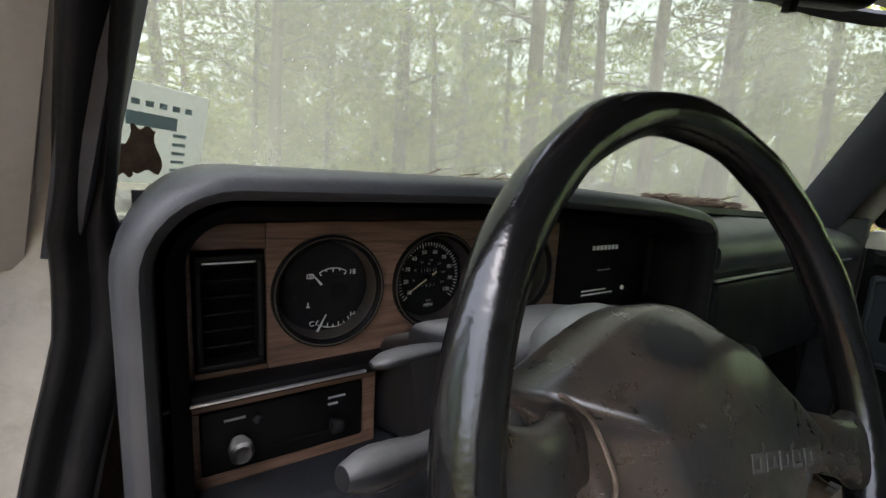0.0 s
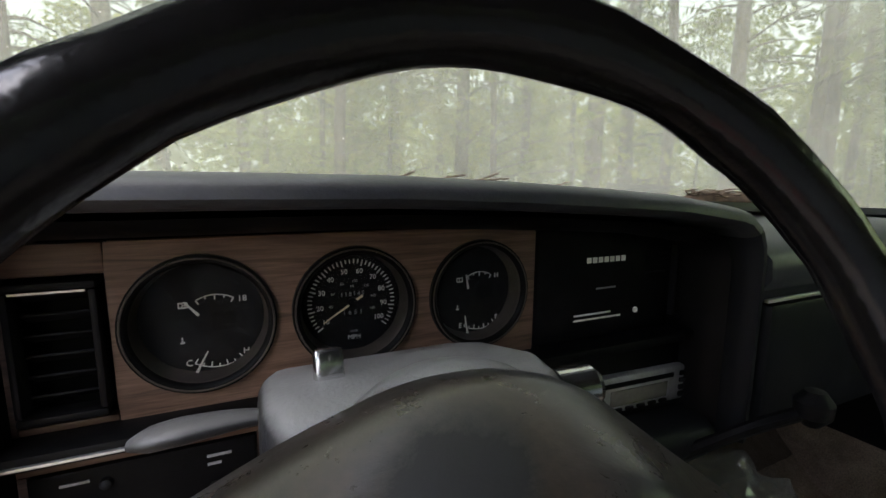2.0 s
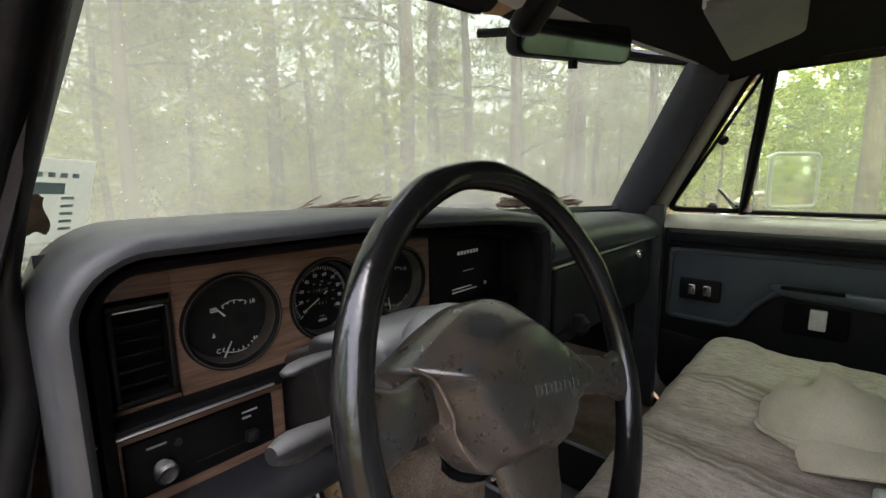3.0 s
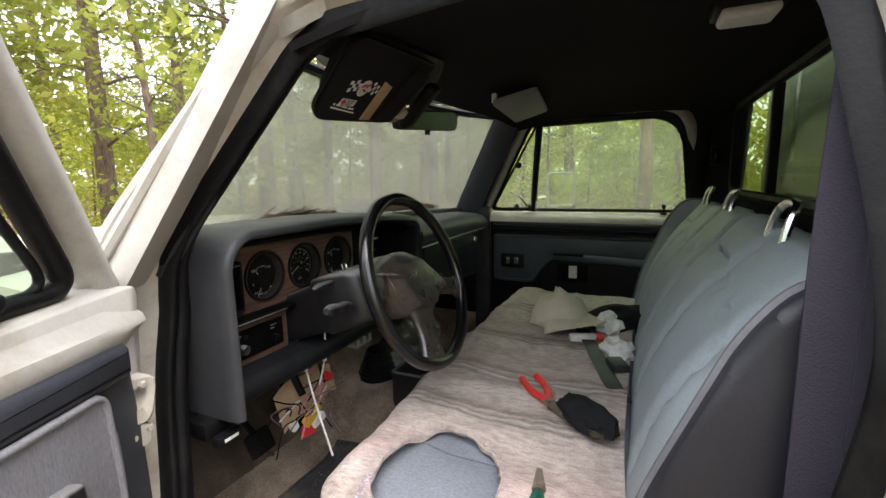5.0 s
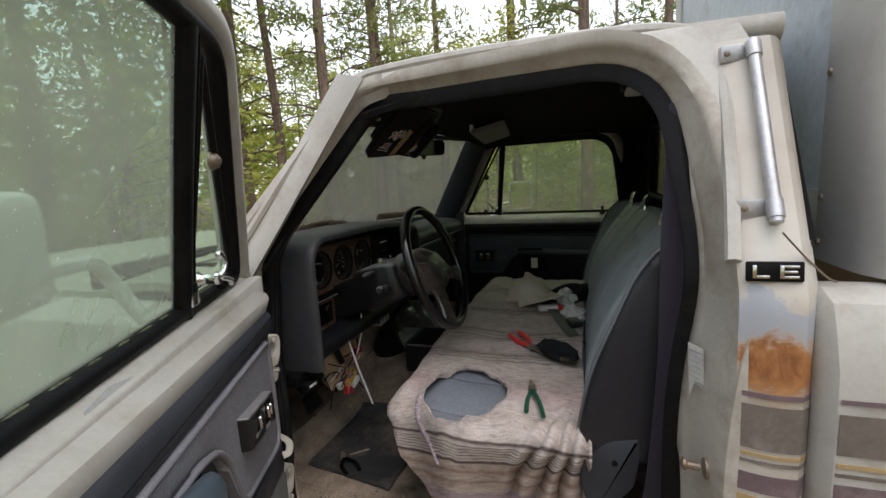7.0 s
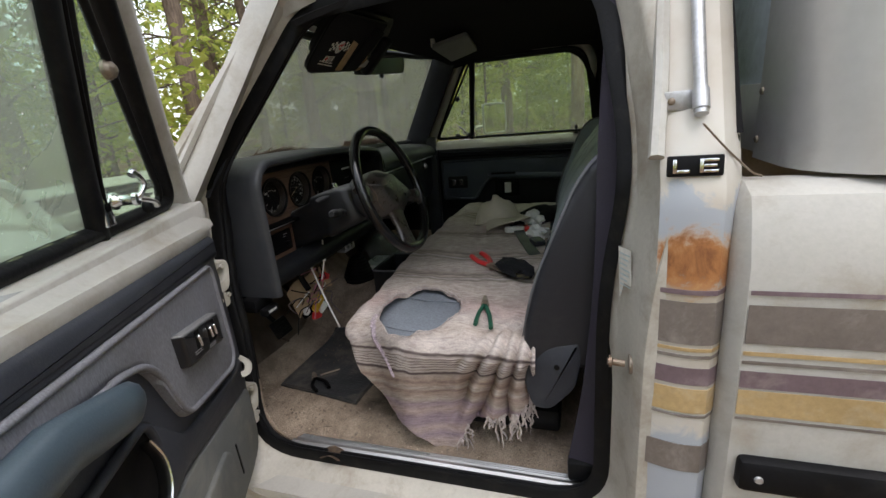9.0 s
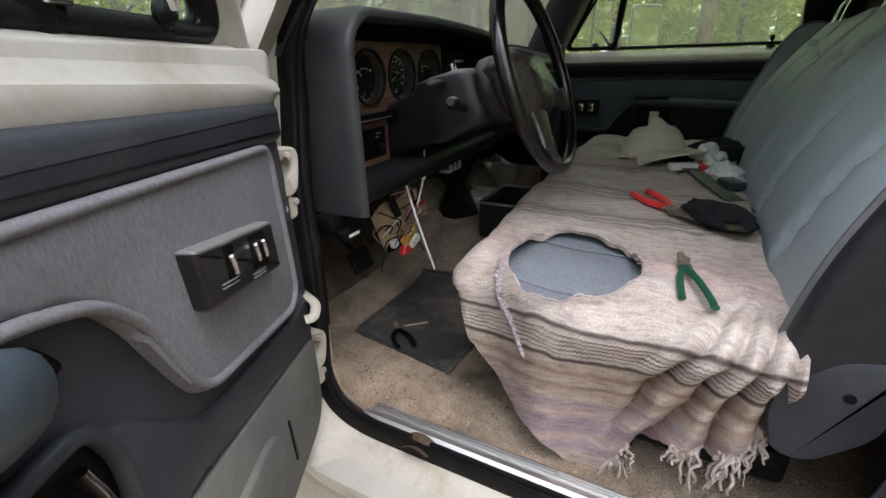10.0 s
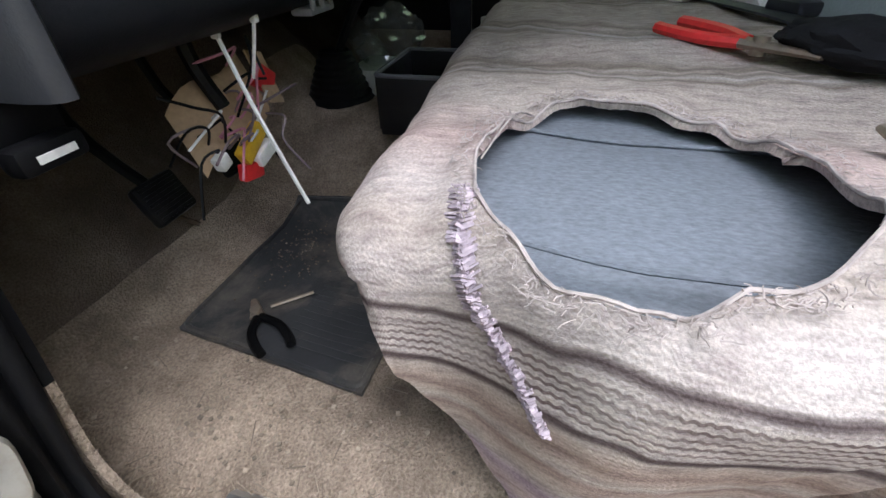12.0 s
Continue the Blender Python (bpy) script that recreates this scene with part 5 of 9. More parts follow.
# shield-shaped pad: a nearly flat face inside broad sloping facets
shield = round_poly([(0.006, 0.066), (-0.044, 0.057), (-0.088, 0.034), (-0.124, 0.008), (-0.103, -0.004), (-0.089, -0.032), (-0.062, -0.066), (-0.046, -0.080), (0.046, -0.080), (0.068, -0.062), (0.096, -0.030), (0.138, -0.024), (0.142, -0.008), (0.096, 0.014), (0.050, 0.040)],
                    [0.022, 0.02, 0.02, 0.008, 0.012, 0.02, 0.02, 0.008, 0.008, 0.02, 0.02, 0.006, 0.006, 0.03, 0.02], 6)
rows = []
for k, depth in ((0.97, -0.058), (1.0, -0.050), (1.0, -0.030), (0.985, -0.022), (0.96, -0.017), (0.74, 0.0035), (0.70, 0.0075), (0.64, 0.0095), (0.30, 0.0125), (0.04, 0.013)):
    ring = []
    for x, y in shield:
        cx, cy = 0.002, -0.022
        px, py = cx + (x - cx) * k, cy + (y - cy) * k
        back = 0.30 * max(0, py - 0.030) + 0.10 * max(0, abs(px) - 0.07)
        ring.append(TURNED @ Vector((px, py, depth - back + 0.0012 * noise.noise((px * 40, py * 40, depth * 20)))))
    rows.append(ring)
part("pad", loft(rows), M_PAD, wheel, "grimy dark pad worn brown", 75)
for s in (-1, 1):
    sp_rings = []
    for t in range(13):
        f = t / 12
        x = 0.076 + 0.102 * f
        yc = -0.012 - 0.016 * f
        hw = 0.023 - 0.003 * math.sin(f * math.pi) + 0.010 * max(0, f - 0.7) / 0.3
        lift = -0.036 + 0.032 * smooth01(f / 0.75)
        sp_rings.append([TURNED @ Vector((s * x, yc + hw * math.copysign(abs(math.cos(b)) ** 0.7, math.cos(b)), lift + 0.0105 * math.copysign(abs(math.sin(b)) ** 0.8, math.sin(b)))) for b in (2 * math.pi * j / 20 for j in range(20))])
    part("spoke", loft(sp_rings), M_PAD, wheel, "grey spoke worn brown", 60)
# tan line of bared foam where the spokes meet the pad
for pts in ([(-0.123, 0.009), (-0.112, 0.004), (-0.101, -0.002), (-0.093, -0.015), (-0.087, -0.029), (-0.080, -0.045), (-0.062, -0.068)], [(-0.046, -0.081), (-0.015, -0.082), (0.020, -0.082), (0.046, -0.081)]):
    line = [TURNED @ Vector((x, y, (-0.0075 if y > 0 else -0.0115) - 0.10 * max(0, abs(x) - 0.09) - 0.006 * (y < -0.04))) for x, y in pts]
    part("seam", tube(smooth_path(line, 5), 0.0013, 6), M_TAN, wheel, "tan line of bared foam")
low = []
for t in range(9):
    y = -0.060 - 0.121 * t / 8
    hw = 0.050 - 0.014 * math.sin(t / 8 * math.pi) - 0.006 * t / 8
    low.append([TURNED @ Vector((hw * math.cos(b), y, -0.018 + 0.014 * math.sin(b) + 0.012 * t / 8)) for b in (2 * math.pi * j / 18 for j in range(18))])
part("spoke", loft(low), M_PAD, wheel, "", 60)
for i in range(5):
    fm = WM @ Matrix.Translation((0.016, -0.024, 0.0124)) @ Matrix.Rotation(radians(-13), 4, "Z") @ Matrix.Translation((-0.036 + 0.0148 * i, 0, 0))
    for bar in ((0, 0.0105, 0.0025, 0.0045), (0, 0.0105, -0.0045, -0.0025), (0, 0.0022, -0.0025, 0.0025), (0.0083, 0.0105, -0.0025, 0.0025)):
        part("badge_bar", quad_bar(*bar, fm, 0.0006), M_FAINT, wheel)
part("hub", revolve([(0.045, -0.095), (0.056, -0.075), (0.056, -0.058), (0.03, -0.05)], WM, 28), M_BLACK, wheel)

# column shroud behind the wheel
col = thing("steering_column", (-0.35, -0.1, 1.25), "dusty grey plastic steering column shroud with stalks", "steering column")
rings = []
for d, hw, up, dn in ((-0.098, 0.066, 0.044, 0.050), (-0.106, 0.076, 0.053, 0.056), (-0.13, 0.082, 0.060, 0.060), (-0.19, 0.082, 0.066, 0.064), (-0.225, 0.078, 0.066, 0.066), (-0.245, 0.066, 0.055, 0.06), (-0.40, 0.060, 0.050, 0.06)):
    sec = round_poly([(-hw, -dn), (hw, -dn), (hw * 0.98, up), (-hw * 0.98, up)], [0.03, 0.03, 0.016, 0.016], 4)
    rings.append([WM @ Vector((x, y, d)) for x, y in sec])
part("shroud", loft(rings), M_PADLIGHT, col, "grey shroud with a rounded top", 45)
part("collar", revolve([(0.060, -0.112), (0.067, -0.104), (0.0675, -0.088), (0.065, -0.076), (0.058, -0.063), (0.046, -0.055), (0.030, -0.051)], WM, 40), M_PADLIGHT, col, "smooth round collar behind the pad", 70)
hz = WM @ Matrix.Translation((-0.044, 0.064, -0.150))
part("hazard_tab", moved(rbox(-0.0080, 0.0080, -0.008, 0.014, -0.006, 0.006, 0.003), hz), M_CHROME, col, "chrome hazard tab")
part("ignition_lock", revolve([(0.013, 0), (0.013, 0.022), (0.010, 0.026), (0.004, 0.026)], WM @ Matrix.Translation((0.080, 0.035, -0.12)) @ Matrix.Rotation(radians(80), 4, "Y"), 18), M_CHROME, col, "chrome ignition lock")


def lever(pts, radii, flat):
    """A moulded stalk whose girth follows the given radii."""
    path = smooth_path([Vector(p) for p in pts], 6)
    rings = []
    for i, p in enumerate(path):
        f = i / (len(path) - 1) * (len(radii) - 1)
        k = min(int(f), len(radii) - 2)
        r = radii[k] + (radii[k + 1] - radii[k]) * (f - k)
        t = (path[min(i + 1, len(path) - 1)] - path[max(i - 1, 0)]).normalized()
        a = t.cross(Vector((0, 0, 1))).normalized()
        b = a.cross(t)
        rings.append([p + a * r * math.cos(2 * math.pi * q / 14) + b * r * flat * math.sin(2 * math.pi * q / 14) for q in range(14)])
    return loft(rings)


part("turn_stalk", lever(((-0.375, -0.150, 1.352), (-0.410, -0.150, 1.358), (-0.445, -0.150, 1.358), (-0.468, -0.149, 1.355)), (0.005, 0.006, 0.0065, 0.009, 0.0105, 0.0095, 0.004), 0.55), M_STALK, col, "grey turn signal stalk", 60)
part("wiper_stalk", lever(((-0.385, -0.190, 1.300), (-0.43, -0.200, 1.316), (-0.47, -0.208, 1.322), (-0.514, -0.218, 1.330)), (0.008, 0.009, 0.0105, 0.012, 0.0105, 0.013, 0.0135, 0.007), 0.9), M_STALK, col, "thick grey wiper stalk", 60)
part("lower_boot", revolve([(0.034, -0.62), (0.036, -0.40), (0.05, -0.40)], WM, 18), M_BLACK, col)


# ---------------------------------------------------------------- bench seat
seat = thing("bench_seat", (0.03, -0.6, 0.75), "blue-grey vinyl bench seat with charcoal sides", "bench seat")


def cushion_top(x, y):
    """Height of the cushion's upper face."""
    ex = max(0, abs(x - 0.04) - 0.615) / 0.075
    front = max(0, (y + 0.345) / 0.07)
    worn = 0.018 * smooth(-0.22, -0.44, x)  # the driver's end is sat down
    return 1.094 - worn - 0.035 * min(1, ex) ** 2 - 0.040 * min(1.2, front) ** 2 - 0.003 * (1 - min(1, abs(x + 0.4) / 0.25) ** 2 if abs(x + 0.4) < 0.25 else 0)


def smooth(a, b, t):
    t = max(0.0, min(1.0, (t - a) / (b - a)))
    return t * t * (3 - 2 * t)


def bulge(y):
    """The driver's end of the cushion swells towards the backrest."""
    return 0.062 * smooth(-0.32, -0.47, y)


rows = []
for i in range(33):
    x = -0.606 + 1.316 * i / 32
    f = 1 - abs(2 * i / 32 - 1) ** 10
    sec = []
    for y, z in ((-0.80, 0.86), (-0.80, 1.05), (-0.76, 1.075), (-0.66, 0), (-0.55, 0), (-0.45, 0), (-0.38, 0), (-0.335, 0), (-0.305, 0), (-0.288, 1.035), (-0.285, 0.99), (-0.300, 0.93), (-0.33, 0.88), (-0.36, 0.86)):
        zz = z if z else cushion_top(x, y)
        sec.append(Vector((x + (0.10 * max(0, 1.0 - zz) - bulge(y) * smooth(-0.80, -0.62, y)) * (1 - i / 32) ** 6, -0.55 + (y + 0.55) * (0.94 + 0.06 * f), 0.95 + (zz - 0.95) * (0.72 + 0.28 * f))))
    rows.append(sec)
cush = part("cushion", loft(rows), M_SEATCLOTH, seat, "grey cloth seat cushion", 60)
part("base_rail", rbox(-0.60, 0.66, -0.80, -0.40, 0.80, 0.86, 0.01), M_BLACK, seat)
for x in (-0.50, 0.56):
    for y in (-0.76, -0.44):
        part("seat_leg", rbox(x - 0.02, x + 0.02, y - 0.02, y + 0.02, 0.745, 0.82, 0.004), M_BLACK, seat)


# backrest: front face with stitched channels
def back_front(u, v):
    x = -0.655 + 1.385 * u
    z = 1.045 + 0.435 * v
    end = 1 - abs(2 * u - 1) ** 14
    y = -0.735 - 0.155 * v - 0.035 * v ** 6 - 0.03 * (1 - end) + 0.028 * math.sin(min(1, v * 1.1) * math.pi)
    d = abs(((x + 0.02) / 0.24 + (v - 0.62) * 0.55) % 1.0 - 0.5)
    seam = max(0, 1 - (0.5 - d) / 0.07) ** 0.7 if v > 0.12 else 0
    cross = max(0, 1 - abs(v - 0.80 + 0.05 * math.sin(x * 9)) / 0.02)
    return x, y - 0.020 * max(seam, cross) + 0.004 * noise.noise((x * 7, z * 7, 0)), z - 0.05 * (1 - end) * v - 0.012 * max(0, -math.cos(x * 6.5)) * v ** 3


back_rows = []
for i in range(91):
    u = i / 90
    front = [Vector(back_front(u, j / 26)) for j in range(27)]
    t = front[-1]
    rear = [Vector((t.x, t.y - 0.022, t.z + 0.006)), Vector((t.x, t.y - 0.055, t.z - 0.004)), Vector((t.x, t.y - 0.072, t.z - 0.045)), Vector((t.x, -0.955, 1.20)), Vector((t.x, -0.90, 1.03)), Vector((t.x, -0.78, 1.02))]
    back_rows.append(front + rear)
part("backrest", loft(back_rows), M_SEAT, seat, "blue-grey vinyl backrest with stitched channels", 50)
# charcoal end panel with pale piping
prof = round_poly([(-0.722, 1.05), (-0.748, 1.20), (-0.835, 1.415), (-0.880, 1.475), (-0.955, 1.478), (-0.985, 1.40), (-0.960, 1.15), (-0.925, 1.05), (-0.80, 1.020)], [0.05, 0.10, 0.08, 0.06, 0.06, 0.08, 0.1, 0.06, 0.06], 5)
for s, x in ((-1, -0.650), (1, 0.725)):
    bm = slab(prof, 0.030, None, 0.014, 3)
    m = Matrix(((0, 0, s, x), (1, 0, 0, 0), (0, 1, 0, 0), (0, 0, 0, 1)))
    part("end_panel", moved(bm, m), M_SEATDARK if s < 0 else M_SEAT, seat, "charcoal vinyl end panel" if s < 0 else "", 50)
    k = [(x + s * 0.004, y, z) for y, z in prof[:30]]
    part("piping", tube(k, 0.0055, 6), M_PIPING, seat, "pale grey piping")
    hin = round_poly([(-0.732, 1.030), (-0.782, 1.080), (-0.842, 1.094), (-0.848, 1.060), (-0.836, 0.985), (-0.785, 0.926), (-0.745, 0.928), (-0.728, 0.985)], [0.02, 0.015, 0.006, 0.01, 0.02, 0.03, 0.03, 0.03], 4)
    hc = part("hinge_cover", moved(slab(hin, 0.030, None, 0.010), Matrix(((0, 0, s, x + s * 0.004), (1, 0, 0, 0), (0, 1, 0, 0), (0, 0, 0, 1)))), M_DOORPAD, seat, "slate plastic hinge cover")
    part("screw", revolve([(0.006, 0), (0.006, 0.002), (0.003, 0.003)], face_m((x + s * 0.034, -0.797, 1.036), (0, s, 0), (0, 0, 1)), 12), M_BLACK, hc)
# bright guide loops on top of the backrest
for x in (-0.33, 0.12, 0.52):
    pts = smooth_path([(x - 0.045, -0.925, 1.450), (x - 0.040, -0.935, 1.500), (x - 0.026, -0.945, 1.522), (x + 0.026, -0.945, 1.522), (x + 0.040, -0.935, 1.500), (x + 0.045, -0.925, 1.450)], 5)
    part("guide_loop", tube(pts, 0.0065, 8), M_CHROME, seat, "bright metal belt guide loop")

for x, bow in ((-0.452, 0.020), (-0.612, 0.012)):
    pts = [(x + bow * math.sin(k / 16 * math.pi) - bulge(-0.30 - 0.42 * k / 16) * 0.6, -0.30 - 0.42 * k / 16) for k in range(17)]
    part("seam", tube([(a, b, cushion_top(a + bulge(b) * 0.6, b) + 0.0005) for a, b in pts], 0.0022, 6), M_SEATCLOTH, seat, "stitched seam")

# ---------------------------------------------------------------- blanket thrown over the seat
HOLE = (-0.556, -0.457, 0.125, 0.105)  # centre and half-widths on the flat cloth
HOLE_TURN = radians(12)
ROUND = 0.050
EDGE_X, EDGE_Y = -0.634, -0.256  # outer faces of the draped cushion


def drape(px, py):
    """Where a point of the flat cloth (unrolled over the cushion's rounded edges) comes to lie."""
    edge = EDGE_X - bulge(py)
    cx, cy = max(px, edge + ROUND), min(py, EDGE_Y - ROUND)
    dx, dy = px - cx, py - cy
    far = math.hypot(dx, dy)
    z = cushion_top(max(-0.575, cx + bulge(py) * 0.8), max(-0.74, min(-0.33, cy))) + 0.013
    x, y, hang = px, py, 0.0
    if far > 1e-6:
        nx, ny = dx / far, dy / far
        a = min(far / ROUND, math.pi / 2)
        hang = max(0.0, far - ROUND * math.pi / 2)
        out = ROUND * math.sin(a) - (0.05 + 0.11 * smooth(-0.40, -0.54, py) * smooth(-0.68, -0.60, py)) * hang
        x, y = cx + nx * out, cy + ny * out * (0.75 if hang else 1)
        z -= ROUND * (1 - math.cos(a)) + 0.955 * hang
    # bunched folds fanning down and forwards from the gather beside the backrest
    gx, gy = -(px + 0.43), py + 0.762
    rad, ang = math.hypot(gx, gy), math.atan2(gy, gx)
    k = smooth(0.56, 0.40, ang) * smooth(0.10, 0.22, rad) * smooth(-0.50, -0.58, y + 0.10 * hang)
    ph = ang * 27.0 + 0.8 * noise.noise((px * 6, py * 6, 1)) + 0.5 * noise.noise((px * 16, py * 16, 7))
    fold = abs(math.cos(ph)) ** 0.8 - 0.5 + 0.16 * noise.noise((px * 28, py * 40, 2))
    amp = k * (0.036 * smooth(0.15, 0.34, rad) * smooth(0.0, 0.10, far) + 0.009)
    side = smooth(0.02, 0.09, far)
    x += side * (-fold * amp + 0.026 * k * smooth(0.05, 0.15, far))
    z += (1 - 0.7 * side) * fold * amp * 1.2
    y += 0.012 * k * noise.noise((px * 11, py * 11, 3))
    # slack waves of the smooth panel and creases on top
    x += side * (1 - k) * (0.010 * noise.noise((py * 9, px * 4, 2)) + 0.006 * math.sin(py * 30 + px * 8))
    top = 1 - side
    z += top * (0.006 * noise.noise((px * 8, py * 8, 2)) + 0.004 * noise.noise((px * 21, py * 26, 5)) + 0.003 * math.sin(px * 45 + 4 * noise.noise((px * 4, py * 5, 8))))
    z += 0.014 * math.exp(-((px + 0.60) / 0.09) ** 2 - ((py + 0.585) / 0.035) ** 2)
    z += 0.016 * max(0, 1 - abs(px - 0.35) / 0.10) * math.exp(-((py + 0.40) / 0.12) ** 2)
    return Vector((x + 0.002 * noise.noise((px * 40, py * 40, 0)), y, z + 0.002 * noise.noise((px * 45, py * 45, 9))))


def hem(t):
    """The cloth's free edge from its front corner (t = 0) round the hanging tip to the backrest (t = 1)."""
    keys = ((0.0, -0.590, -0.230), (0.05, -0.672, -0.255), (0.10, -0.722, -0.278), (0.18, -0.800, -0.328), (0.26, -0.865, -0.374), (0.35, -0.930, -0.425), (0.44, -0.995, -0.476), (0.53, -1.050, -0.526), (0.57, -1.020, -0.558),
            (0.61, -0.950, -0.582), (0.70, -0.905, -0.628), (0.80, -0.896, -0.674), (0.88, -0.880, -0.705), (0.94, -0.845, -0.732), (1.0, -0.79, -0.748))
    for (a, xa, ya), (c, xc, yc) in zip(keys, keys[1:]):
        if t <= c:
            f = (t - a) / (c - a)
            return xa + (xc - xa) * f + 0.0015 * math.sin(t * 90) + 0.001 * math.sin(t * 211), ya + (yc - ya) * f
    return keys[-1][1:]


bm = bmesh.new()
lay = bm.loops.layers.uv.new("UVMap")
NU, NV = 220, 170
grid, par = [], []
for i in range(NU + 1):
    s = (i / NU) ** 0.8
    row, prow = [], []
    for j in range(NV + 1):
        t = j / NV
        hx, hy = hem(t)
        px = 0.68 + (hx - 0.68) * s
        w = smooth(-0.30, -0.66, px)
        py = (-0.232 - 0.50 * t) * (1 - w) + hy * w
        row.append(drape(px, py))
        prow.append((0.68 - px, py))
    grid.append(row)
    par.append(prow)
vs = [[bm.verts.new(p) for p in row] for row in grid]


def rag(a):
    return 1 + 0.035 * math.sin(3 * a + 1) + 0.025 * math.sin(5 * a + 0.4) + 0.012 * math.sin(11 * a)


def in_hole(px, py):
    ax, ay = px - HOLE[0], py - HOLE[1]
    dx = (ax * math.cos(HOLE_TURN) + ay * math.sin(HOLE_TURN)) / HOLE[2]
    dy = (ay * math.cos(HOLE_TURN) - ax * math.sin(HOLE_TURN)) / HOLE[3]
    return math.hypot(dx, dy) / rag(math.atan2(dy, dx))


rim_verts = []
for i in range(NU):
    for j in range(NV):
        q = ((i, j), (i + 1, j), (i + 1, j + 1), (i, j + 1))
        cx, cy = (sum(par[a][b][k] for a, b in q) / 4 for k in (0, 1))
        if in_hole(0.68 - cx, cy) < 1.0:
            continue
        f = bm.faces.new([vs[a][b] for a, b in q])
        for lp, (a, b) in zip(f.loops, q):
            lp[lay].uv = par[a][b]
for i in range(NU + 1):
    for j in range(NV + 1):
        px, py = 0.68 - par[i][j][0], par[i][j][1]
        k, v = in_hole(px, py), vs[i][j]
        if k > 1.35 or not v.link_faces:
            continue
        if v.is_boundary:
            # draw the stepped cut onto the torn outline
            px, py = HOLE[0] + (px - HOLE[0]) / k, HOLE[1] + (py - HOLE[1]) / k
            v.co = drape(px, py)
        v.co.z += 0.006 * (1.35 - k) / 0.35 * (0.6 + noise.noise((v.co.x * 30, v.co.y * 30, 4)))
        if v.is_boundary:
            rim_verts.append((math.atan2(py - HOLE[1], px - HOLE[0]), v.co.copy()))
for v in [v for v in bm.verts if not v.link_faces]:
    bm.verts.remove(v)
bmesh.ops.recalc_face_normals(bm, faces=bm.faces)
if sum(f.normal.z for f in bm.faces) < 0:
    bmesh.ops.reverse_faces(bm, faces=bm.faces)
hem_ring = [p for _, p in sorted(rim_verts, key=lambda q: q[0])]
HOLE_MID = sum(hem_ring, Vector()) / len(hem_ring)
bmesh.ops.solidify(bm, geom=list(bm.faces), thickness=0.006)
rug = thing("blanket", (0, -0.5, 1.1), "cream striped woven blanket with a torn hole and frayed hem", "blanket")
part("cloth", bm, M_BLANKET, rug, "", 80)
random.seed(4)


def yarn(p, d, n, r, curl):
    """A short curled thread."""
    q = [p]
    for k in range(4):
        d = (d + Vector((random.uniform(-1, 1), random.uniform(-1, 1), random.uniform(-0.6, 0.5))) * curl).normalized()
        q.append(q[-1] + d * n / 4)
    return tube(q, r, 4, taper=0.6)


# frayed rim of the hole: rolled edge and thready tufts that lie along it
roll = [p + Vector((0, 0, 0.002 + 0.003 * noise.noise((p.x * 60, p.y * 60, 1)))) for p in hem_ring[::2]]
part("torn_edge", tube(roll, 0.0013, 6, True), M_FRAY, rug, "frayed pale edge of the hole")
threads = []
for i in range(700):
    k = random.randrange(len(hem_ring))
    p, q = hem_ring[k], hem_ring[(k + 3) % len(hem_ring)]
    along = (q - p).normalized() * random.choice((-1, 1))
    inward = (HOLE_MID - p).normalized()
    loose = random.random()
    d = along + inward * random.uniform(-1.1, 0.5) if loose < 0.85 else along * 0.5 + inward
    threads.append(yarn(p + Vector((0, 0, 0.003)) - inward * random.uniform(0, 0.016), d.normalized(), random.uniform(0.004, 0.011), random.uniform(0.0003, 0.0006), 0.6))
part("loose_threads", joined(*threads), M_FRAY, rug, "pale loose threads")
# a run of pulled threads from the hole down over the edge
pulled = []
run = smooth_path([(-0.585, -0.352, 0), (-0.640, -0.358, 0), (-0.690, -0.374, 0), (-0.735, -0.398, 0), (-0.780, -0.418, 0)], 24)
for i, q in enumerate(run[:-1]):
    f = i / len(run)
    d = (run[i + 1] - q).normalized()
    for _ in range(4):
        w = 0.011 * (1 - 0.55 * f)
        side = Vector((-d.y, d.x, 0)) * random.uniform(-w, w)
        p = drape(q.x + side.x, q.y + side.y)
        e = drape(q.x + side.x * -0.6 + d.x * 0.006, q.y + side.y * -0.6 + d.y * 0.006)
        lift = Vector((-0.7, 0.15, 0.7)) * 0.004
        pulled.append(tube([p + lift * 0.4, (p + e) / 2 + lift * random.uniform(0.8, 2.0), e + lift * 0.4], random.uniform(0.0008, 0.0016), 4))
part("pulled_threads", joined(*pulled), M_MAUVEYARN, rug, "run of pulled mauve threads")
strand = [drape(-0.455, -0.385) + Vector((0, 0, 0.006)), drape(-0.50, -0.372) + Vector((0, 0, 0.010)), drape(-0.56, -0.356) + Vector((0, 0, 0.007))]
part("stretched_thread", tube(smooth_path(strand, 4), 0.0009, 4), M_FRAY, rug)
def crumple_ball(r, seed):
    """A small lumpy knot."""
    bm = bmesh.new()
    bmesh.ops.create_icosphere(bm, subdivisions=1, radius=r)
    for v in bm.verts:
        v.co *= 1 + 0.35 * noise.noise(v.co * 300 + Vector((seed, 0, 0)))
    return bm


